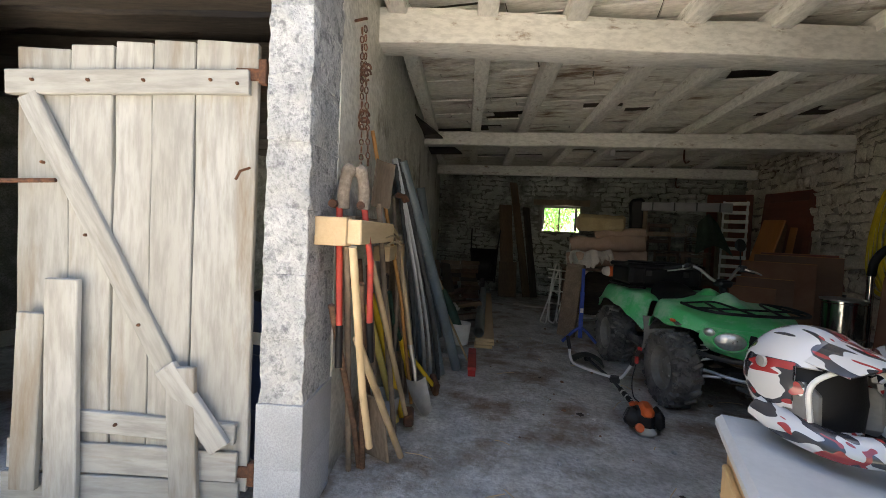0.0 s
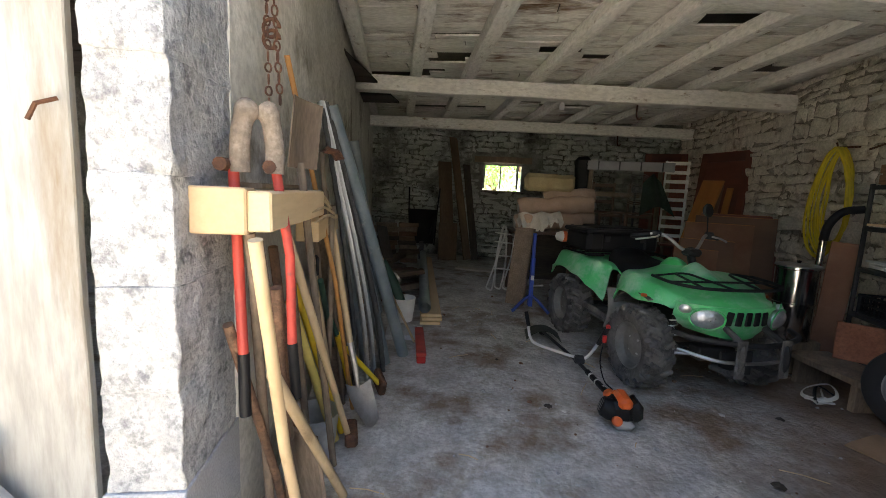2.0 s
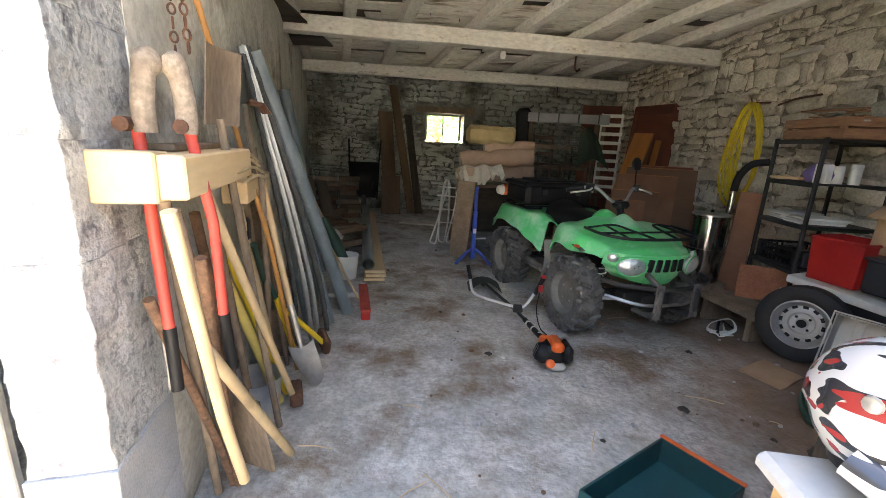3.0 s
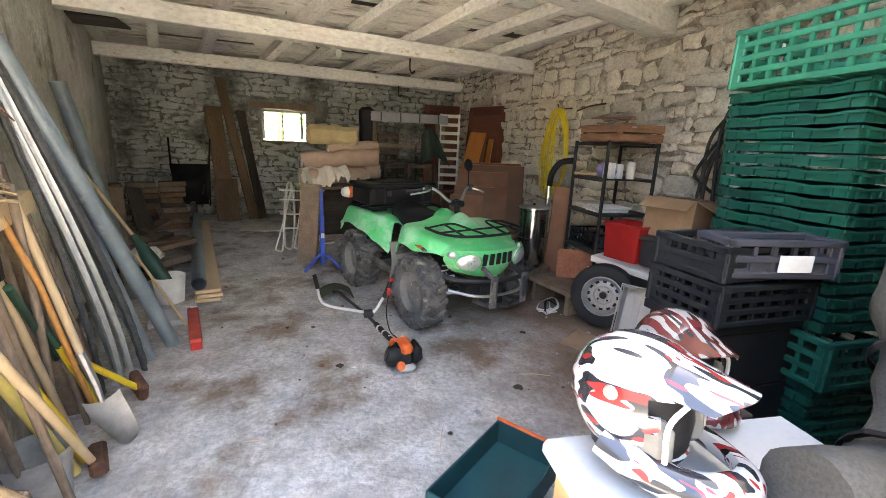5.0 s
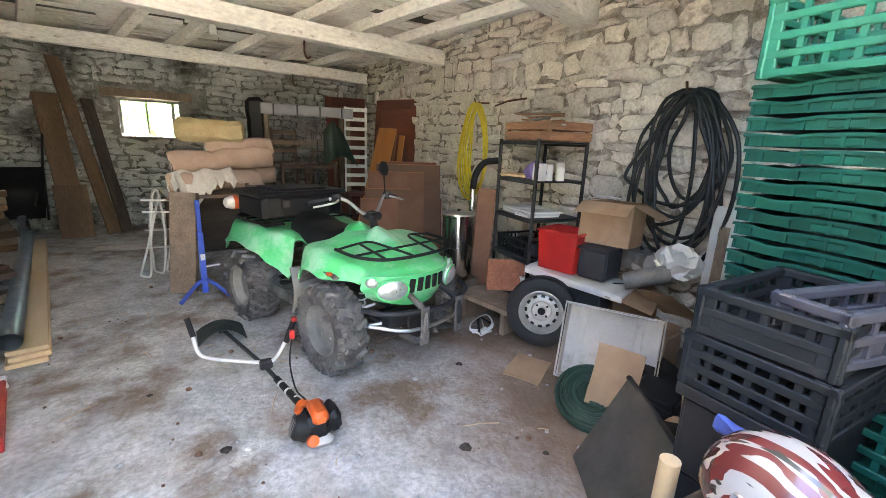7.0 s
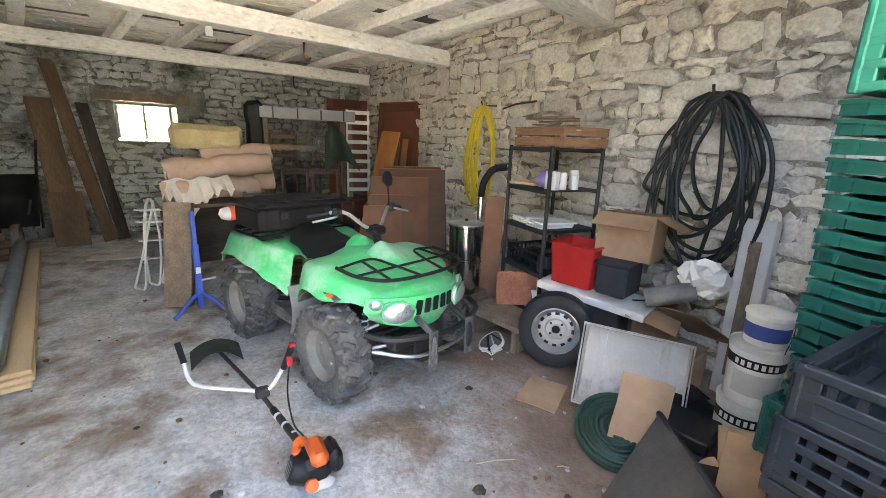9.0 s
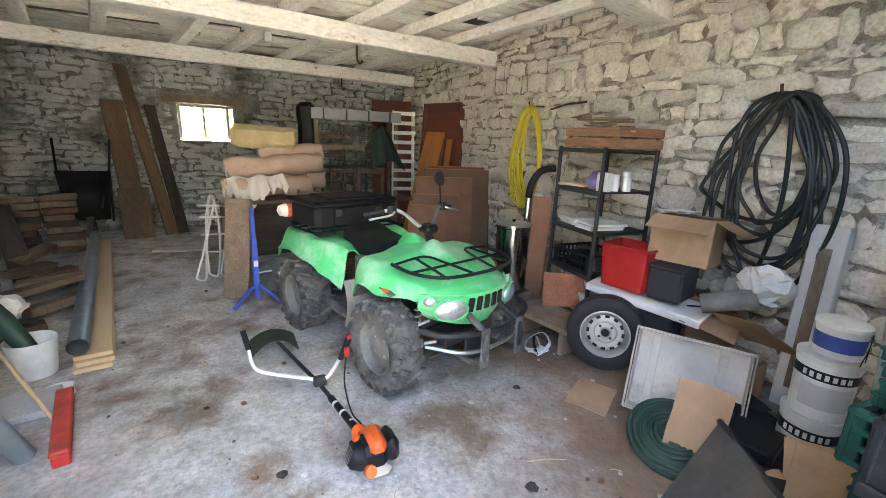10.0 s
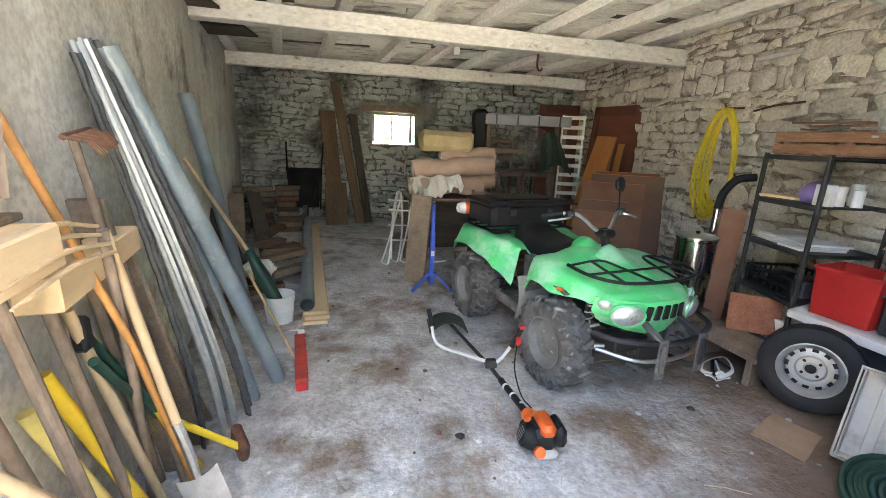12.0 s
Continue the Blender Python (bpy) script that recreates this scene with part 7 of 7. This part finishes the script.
t = thing("trestle_table", "dark trestle table under the carpet rolls", "table", pose(2.35, 9.35, 0, 0, 0, 6))
part("top", plank(1.25, 0.75, 0.035, 0.003, 2), M_CHAIR, t, m=pose(-0.62, 0, 0.93))
for sx in (-1, 1):
    for sy in (-1, 1):
        part("leg", boxes(((sx * 0.55, sy * 0.32, 0.455), (0.06, 0.06, 0.91)), bevel=0.005), M_CHAIR, t)
part("panel", boxes(((0, 0.3, 0.5), (1.0, 0.02, 0.7)), bevel=0.003), M_DARKWOOD, t)
t = thing("draped_cloth", "dusty white cloth hanging over the table corner", "cloth", pose(2.0, 9.0, 0.955))
part("cloth", shell(lambda u, v: Vector((0.11 + 0.31 * u + 0.05 * v, 0.05 + 0.10 * (1 - v) ** 2 - 0.05 * v + 0.025 * math.sin(11 * u + 2 * v), 0.25 + 0.02 * u - v * (0.16 + 0.20 * math.exp(-((u + 0.35) / 0.4) ** 2) + 0.025 * math.sin(17 * u) + 0.02 * math.sin(31 * u)) + 0.015 * math.sin(8 * u + 3 * v))), 40, 16, 0.010), M_CLOTH, t, smooth=True)
for i, (z, y, x0, x1, r) in enumerate(((1.05, 9.18, 1.80, 2.72, 0.115), (1.09, 9.42, 1.9, 2.95, 0.13), (1.27, 9.26, 1.84, 2.90, 0.125), (1.42, 9.36, 2.2, 2.92, 0.10))):
    t = thing("carpet_roll", "faded pink carpet roll lying on the table", "carpet roll", pose(x0, y, z, 0, -3 - i, 5), "carpet rolls")
    n = x1 - x0
    part("roll", rough(tube([(n * k / 12, 0, 0.006 * math.sin(k)) for k in range(13)], r, 20), 0.03, 6), M_CARPET, t, smooth=True)
    part("spiral_end", tube([(-0.004, r * (1 - k / 44) * math.cos(k * 0.45) * 0.9, r * (1 - k / 44) * math.sin(k * 0.45) * 0.9) for k in range(40)], 0.006, 5), M_CLOTH, t, "pale backing at the rolled end")
bm = rough(boxes(((0.34, 0, 0.13), (0.70, 0.34, 0.25)), bevel=0.05), 0.03, 5, 4)
tagged(part("foam_block", bm, M_FOAM, m=pose(1.93, 9.4, 1.50, 0, 0, 4), smooth=True), "yellow foam cushion on the carpet rolls", "cushion")
# pale board laid where the window's sun patch falls, its colour standing in for sunlight
tagged(part("pale_board", rough(plank(0.72, 0.2, 0.03, 0.006, 7), 0.006, 6), M_CLOTH, m=along((0.86, 10.9, 0.02), (1.5, 10.72, 0.03))), "pale board on the floor standing in for the window's sun patch", "board")


def chair(m, flip=False, label="dark brown wooden chair with a ladder back"):
    t = thing("wooden_chair", label, "chair", m @ (Matrix.Rotation(math.pi, 4, 'X') if flip else Matrix.Identity(4)), "stacked chairs")
    part("seat", boxes(((0, 0, 0.45), (0.42, 0.40, 0.03)), bevel=0.008), M_CHAIR, t)
    for sx in (-1, 1):
        part("leg", boxes(((sx * 0.18, -0.17, 0.22), (0.036, 0.036, 0.44)), bevel=0.005), M_CHAIR, t)
        part("back_post", boxes(((sx * 0.18, 0.18, 0.47), (0.036, 0.036, 0.94)), bevel=0.005), M_CHAIR, t)
        part("stretcher", boxes(((sx * 0.18, 0, 0.2), (0.022, 0.32, 0.022)), bevel=0.003), M_CHAIR, t)
    for z in (0.62, 0.76, 0.89):
        part("back_rail", boxes(((0, 0.18, z), (0.36, 0.02, 0.06)), bevel=0.006), M_CHAIR, t)
    part("front_rail", boxes(((0, -0.17, 0.40), (0.34, 0.022, 0.05)), bevel=0.004), M_CHAIR, t)
    return t


chair(pose(2.72, 8.82, 0.16, 0, 0, 172))
t = thing("pallet", "wooden pallet under the stacked chairs", "pallet", pose(3.0, 9.05, 0, 0, 0, 8))
for k in range(7):
    part("slat", boxes(((0, -0.42 + 0.14 * k, 0.13), (1.0, 0.1, 0.02)), bevel=0.004), M_OLDWOOD, t)
for x in (-0.44, 0, 0.44):
    part("bearer", boxes(((x, 0, 0.06), (0.09, 0.94, 0.118)), bevel=0.004), M_OLDWOOD, t)
chair(pose(3.35, 10.35, 0.78, 0, 0, 10))
chair(pose(3.85, 10.3, 0.78, 0, 0, -20))
chair(pose(3.55, 9.75, 0.02, 0, 0, 160))
t = thing("sideboard", "dark wooden sideboard carrying stacked furniture", "sideboard", pose(3.7, 10.55, 0, 0, 0, 3))
part("body", boxes(((0, 0, 0.38), (1.5, 0.5, 0.74)), bevel=0.008), M_CHAIR, t)
part("top", boxes(((0, 0, 0.765), (1.56, 0.56, 0.03)), bevel=0.006), M_CHAIR, t)
for k in range(3):
    d = part("door", boxes(((-0.5 + 0.5 * k, -0.258, 0.38), (0.46, 0.018, 0.64)), bevel=0.004), M_MAHOG, t)
    part("knob", lathe([(0, 0.02), (0.014, 0.015), (0.01, 0)], 10), M_STEEL, d, m=pose(-0.33 + 0.5 * k, -0.268, 0.42, 90, 0, 0))
t = thing("upturned_table", "long table frame with a grey ribbed top high on the stack", "table", pose(3.68, 10.6, 0, 0, 0, -4))
part("top", boxes(((0, 0, 2.02), (1.32, 0.5, 0.03)), ((0, -0.26, 1.99), (1.34, 0.02, 0.15)), bevel=0.004), M_GREYPANEL, t)
for k in range(4):
    part("rib", boxes(((-0.5 + 0.33 * k, -0.276, 1.99), (0.02, 0.01, 0.14)), bevel=0.002), M_GREYPL, t)
for sx in (-1, 1):
    for sy in (-1, 1):
        part("leg", boxes(((sx * 0.6, sy * 0.2, 1.38), (0.065, 0.065, 1.24)), bevel=0.006), M_OLDWOOD, t)
    part("rail", boxes(((sx * 0.6, 0, 1.6), (0.04, 0.4, 0.06)), bevel=0.004), M_OLDWOOD, t)
part("front_rail", boxes(((0, -0.2, 1.52), (1.2, 0.03, 0.07)), bevel=0.004), M_OLDWOOD, t)
tagged(part("dark_coat", rough(boxes(((0, 0, 0), (0.24, 0.18, 0.62)), bevel=0.05), 0.03, 5, 3), M_BLACK, m=pose(2.95, 10.62, 1.82), smooth=True), "dark cloth bundle hanging on the table end", "cloth")
for i, (x, r, h) in enumerate(((3.25, 0.05, 0.07), (3.4, 0.035, 0.06), (3.9, 0.04, 0.05))):
    tagged(part("small_pot", lathe([(0, 0), (r, 0), (r * 1.1, h), (r * 0.9, h + 0.01), (0, h + 0.01)], 14), M_STEEL, m=pose(x, 10.6, 2.036), smooth=True), "small metal pot on the high table", "pot", "pots")
fan = thing("wire_fan", "round wire fan under green netting", "fan", pose(3.72, 10.12, 1.62, 0, 0, -10))
for k in range(9):
    part("cage_ring", tube([((0.03 + 0.028 * k) * math.cos(a), -0.06 * (1 - (k / 9) ** 2), (0.03 + 0.028 * k) * math.sin(a)) for a in (2 * math.pi * j / 28 for j in range(29))], 0.003, 5), M_STEEL, fan)
for k in range(12):
    a = 2 * math.pi * k / 12
    part("cage_spoke", tube([(0, -0.065, 0), (0.13 * math.cos(a), -0.05, 0.13 * math.sin(a)), (0.26 * math.cos(a), 0.0, 0.26 * math.sin(a))], 0.003, 5), M_STEEL, fan)
part("motor", lathe([(0, -0.1), (0.06, -0.09), (0.07, 0.05), (0, 0.06)], 16), M_GREYPL, fan, m=pose(0, 0.06, 0, 90, 0, 0))
part("stem", tube([(0, 0.06, -0.05), (0, 0.08, -0.84)], 0.018, 8), M_GREYPL, fan)
tagged(part("netting", shell(lambda u, v: Vector((0.24 * u * (0.6 + 0.5 * v) + 0.08 * v, 0.10 * math.sin(3 * u) - 0.1 - 0.1 * v, 0.2 - 0.5 * v - 0.15 * u * u)), 16, 12, 0.004), M_NET, m=pose(3.90, 10.06, 1.66), smooth=True), "dark green netting thrown over the fan", "netting")

# slatted rack, door leaves and panels in the far corner
t = thing("slatted_rack", "pale slatted metal rack standing on the sideboard", "rack", pose(4.38, 10.32, 0.78, 0, 0, -12))
for sx in (-1, 1):
    part("side_rail", boxes(((sx * 0.16, 0, 0.66), (0.03, 0.03, 1.32)), bevel=0.005), M_WHITE, t)
for k in range(9):
    part("slat", boxes(((0, -0.018, 0.12 + 0.145 * k), (0.36, 0.012, 0.055)), bevel=0.003), M_WHITE, t)
t = thing("low_table", "small dark table beside the sideboard", "table", pose(4.42, 10.22, 0, 0, 0, -12))
part("top", boxes(((0, 0, 0.76), (0.46, 0.4, 0.03)), bevel=0.005), M_MAHOG, t)
for sx in (-1, 1):
    for sy in (-1, 1):
        part("leg", boxes(((sx * 0.19, sy * 0.16, 0.37), (0.045, 0.045, 0.745)), bevel=0.004), M_CHAIR, t)


def door_leaf(label, m, w, h, mt):
    t = thing("door_leaf", label, "door", m, "old door leaves in the corner")
    part("panel", boxes(((w / 2, 0, h / 2), (w, 0.03, h)), bevel=0.004), mt, t)
    for x in (0.06, w - 0.06):
        part("stile", boxes(((x, -0.02, h / 2), (0.12, 0.02, h - 0.004)), bevel=0.004), mt, t)
    for z in (0.09, h * 0.45, h - 0.09):
        part("rail", boxes(((w / 2, -0.02, z), (w - 0.24, 0.018, 0.14)), bevel=0.004), mt, t)


door_leaf("reddish brown door leaf leaning in the corner", Matrix.Translation((4.50, 12.2, 0)) @ Matrix.Rotation(radians(-12), 4, 'Z') @ Matrix.Rotation(radians(-4), 4, 'X'), 0.78, 2.42, M_MAHOG)
door_leaf("dark reddish door leaf leaning on the stone wall", Matrix.Translation((4.86, 10.9, 0)) @ Matrix.Rotation(radians(-70), 4, 'Z') @ Matrix.Rotation(radians(-5), 4, 'X'), 0.95, 2.30, M_MAHOG)
tagged(part("honey_board", plank(1.86, 0.36, 0.03, 0.003, 1), M_HONEY, m=along((4.30, 9.88, 0.02), (4.82, 10.05, 1.80), 0.1)), "honey-coloured varnished board leaning on furniture", "board", "boards in the corner")
for i, (f_, tt, w) in enumerate((((4.75, 10.1, 0.02), (5.02, 10.25, 1.75), 0.12), ((4.85, 10.0, 0.02), (5.1, 10.1, 1.7), 0.1), ((4.62, 10.2, 0.02), (4.92, 10.35, 1.72), 0.1))):
    tagged(part("narrow_board", plank((Vector(tt) - Vector(f_)).length, w, 0.025, 0.003, i), M_HONEY if i == 1 else M_BROWN, m=along(f_, tt, 0.1)), "narrow brown board leaning by the door leaf", "board", "boards in the corner")
for i, (x, y, a, w, h, mt) in enumerate(((4.30, 9.32, -24, 0.95, 1.30, M_BROWN), (4.10, 9.18, -26, 0.80, 1.20, M_TERRA), (3.98, 8.98, -25, 0.62, 0.98, M_BROWN), (4.42, 9.40, -22, 0.92, 1.33, M_MAHOG), (3.86, 8.86, -28, 0.5, 0.86, M_TERRA))):
    t = thing("veneer_panel", "brown veneered furniture panel leaning in a row", "panel", Matrix.Translation((x, y, 0)) @ Matrix.Rotation(radians(a), 4, 'Z') @ Matrix.Rotation(radians(-12), 4, 'X'), "leaning furniture panels")
    part("panel", boxes(((w / 2, 0, h / 2), (w, 0.022, h)), bevel=0.003), mt, t)
    part("edge_band", boxes(((w / 2, 0, h + 0.002), (w, 0.024, 0.006)), bevel=0), M_HONEY, t)

# rag and hooks on the beams
tagged(part("hanging_rag", rough(boxes(((0, 0, -0.07), (0.08, 0.02, 0.16)), bevel=0.004), 0.02, 12, 3), M_PAPER, m=pose(2.43, 9.9, 2.905), smooth=True), "scrap of white plastic hanging from a joist", "rag")
for x, y in ((3.85, 12.0), (3.3, 9.1)):
    t = thing("iron_hook", "rusty iron hook under a beam", "hook", pose(x, y, 2.71))
    part("hook", tube(smooth_path([(0, 0, 0), (0, 0, -0.14), (0.03, 0, -0.2), (0.07, 0, -0.17)], 5), 0.012, 6), M_RUST, t)

# straw, pebbles and leaves on the floor
rng = random.Random(21)
for i in range(26):
    x, y = rng.uniform(0.9, 3.9), rng.uniform(4.4, 9.0)
    ln, a = rng.uniform(0.05, 0.22), rng.uniform(0, 3.1)
    tagged(part("straw", tube([(-ln / 2 * math.cos(a), -ln / 2 * math.sin(a), 0.004), (0, 0.008, 0.007), (ln / 2 * math.cos(a), ln / 2 * math.sin(a), 0.004)], 0.003, 5), M_WOOD, m=pose(x, y, 0)), "dry straw stalk on the floor", "straw", "straw on the floor")
for i in range(230):
    x, y = rng.uniform(0.8, 4.2), rng.uniform(4.2, 9.5)
    bm = bmesh.new()
    bmesh.ops.create_icosphere(bm, subdivisions=1, radius=rng.choice((0.005, 0.006, 0.008, 0.010, 0.013, 0.02)))
    for v in bm.verts:
        v.co = Vector((v.co.x, v.co.y, v.co.z * 0.6)) * (1 + 0.4 * noise.noise(v.co * 60 + Vector((i, 0, 0))))
    tagged(part("pebble", bm, M_BLOCK if i % 3 else M_STICK, m=pose(x, y, 0.004)), "small stone on the dusty floor", "stone", "loose stones on the floor")
for i, (x, y, s) in enumerate(((3.05, 5.25, 0.035), (3.52, 6.0, 0.028), (1.95, 5.85, 0.03), (2.05, 5.8, 0.018), (2.45, 4.95, 0.016), (1.6, 6.6, 0.018), (3.4, 5.0, 0.018))):
    tagged(part("dirt_clod", rough(lathe([(0, 0.3 * s), (s * 0.6, 0.2 * s), (s, 0)], 12), s * 0.35, 3 / s), M_DARKWOOD if i != 3 else M_PAPER, m=pose(x, y, 0.003), smooth=True), "dark dried clod on the floor", "dirt", "clods on the floor")


# ---- window, and the trees behind it ----
t = thing("window_1", "small unglazed wooden window with a bleached frame", "window", pose((WIN[0] + WIN[1]) / 2, BACK_Y + 0.12, WIN[2]), kind="structure")
ww, wh = WIN[1] - WIN[0], WIN[3] - WIN[2]
for c, s in (((0, 0, wh - 0.02), (ww, 0.07, 0.04)), ((-ww / 2 + 0.02, 0, wh / 2), (0.04, 0.066, wh - 0.08)), ((ww / 2 - 0.09, 0, wh / 2), (0.05, 0.066, wh - 0.08))):
    part("window_frame", boxes((c, s), bevel=0.004), M_DOORWOOD, t)
part("mullion", boxes(((-0.04, 0, wh / 2), (0.03, 0.05, wh - 0.08)), bevel=0.003), M_DOORWOOD, t)
part("window_sill", rough(boxes(((0, -0.15, -0.012), (ww + 0.1, 0.22, 0.03)), bevel=0.006), 0.003, 6), M_DOORWOOD, t)
tagged(part("window_lintel", rough(plank(1.25, 0.24, 0.13, 0.01, 3), 0.006, 5), M_OLDWOOD, m=pose(WIN[0] - 0.2, BACK_Y - 0.02, WIN[3] + 0.07, 0, 0, 0)), "old timber lintel over the window", "lintel", kind="structure")

M_LEAF = bpy.data.materials.new("sunlit_leaf")
M_LEAF.use_nodes = True
lb = M_LEAF.node_tree.nodes["Principled BSDF"]
oi = M_LEAF.node_tree.nodes.new("ShaderNodeNewGeometry")
cr_ = M_LEAF.node_tree.nodes.new("ShaderNodeValToRGB")
cr_.color_ramp.elements[0].color, cr_.color_ramp.elements[1].color = (0.04, 0.09, 0.02, 1), (0.09, 0.16, 0.04, 1)
M_LEAF.node_tree.links.new(oi.outputs["Random Per Island"], cr_.inputs[0])
M_LEAF.node_tree.links.new(cr_.outputs[0], lb.inputs["Base Color"])
tr = M_LEAF.node_tree.nodes.new("ShaderNodeBsdfTranslucent")
tr.inputs["Color"].default_value = (0.13, 0.30, 0.06, 1)
ad = M_LEAF.node_tree.nodes.new("ShaderNodeAddShader")
M_LEAF.node_tree.links.new(lb.outputs[0], ad.inputs[0])
M_LEAF.node_tree.links.new(tr.outputs[0], ad.inputs[1])
M_LEAF.node_tree.links.new(ad.outputs[0], M_LEAF.node_tree.nodes["Material Output"].inputs["Surface"])


def tree(x, y, h, seed):
    rng = random.Random(seed)
    t = thing("tree", "leafy green tree behind the barn", "tree", pose(x, y, -0.04), "trees behind the barn")
    part("trunk", tube([(0, 0, 0), (0.05, 0.02, h * 0.35), (-0.04, 0, h * 0.7)], [0.13, 0.10, 0.06], 10), M_STICK, t, smooth=True)
    vs, fs = [], []
    for b in range(9):
        a, z = rng.uniform(0, 6.28), rng.uniform(0.25, 0.75) * h
        tip = Vector((math.cos(a) * rng.uniform(0.6, 1.4), math.sin(a) * rng.uniform(0.6, 1.4), z + rng.uniform(0.2, 0.9)))
        part("limb", tube([(0, 0, z * 0.8), tip * 0.5 + Vector((0, 0, z * 0.42)), tip], [0.05, 0.03, 0.012], 6), M_STICK, t)
        for k in range(170):
            c = tip + Vector((rng.gauss(0, 0.42), rng.gauss(0, 0.42), rng.gauss(0, 0.38)))
            e = Euler((rng.uniform(0, 6), rng.uniform(0, 6), rng.uniform(0, 6))).to_matrix()
            s = rng.uniform(0.05, 0.10)
            i = len(vs)
            vs += [tuple(c + e @ (Vector(p) * s)) for p in ((-1, 0, 0), (0, -0.45, 0.08), (1, 0, 0), (0, 0.45, 0.08))]
            fs.append((i, i + 1, i + 2, i + 3))
    me = bpy.data.meshes.new("crown")
    me.from_pydata(vs, [], fs)
    me.materials.append(M_LEAF)
    c = new("crown", me)
    c.parent = t


for i, (x, y, h) in enumerate(((0.4, 17.6, 3.6), (2.6, 18.4, 4.0), (1.4, 20.5, 4.5), (3.9, 20.0, 4.2), (-0.9, 19.6, 4.0), (5.5, 22.0, 4.6))):
    tree(x, y, h, i)

# ---- stonework of the walls, last ----
stone_wall(wall_north, Matrix.Translation((-2.0, BACK_Y, 0)) @ Matrix(((1, 0, 0, 0), (0, 0, -1, 0), (0, 1, 0, 0), (0, 0, 0, 1))), 7.4, 3.05, M_STONE_GREY,
           [(WIN[0] + 1.98, WIN[1] + 2.02, WIN[2] - 0.03, WIN[3] + 0.03), (WIN[0] + 1.8, WIN[1] + 2.4, WIN[3], WIN[3] + 0.15)], None, 4, 0.85)
stone_wall(wall_east, Matrix.Translation((RIGHT_X + 0.02, 12.8, 0)) @ Matrix(((0, 0, -1, 0), (-1, 0, 0, 0), (0, 1, 0, 0), (0, 0, 0, 1))), 10.2, 3.1, M_STONE,
           [], (4.6, 7.9, 1.25, 2.85), 9, 1.15)
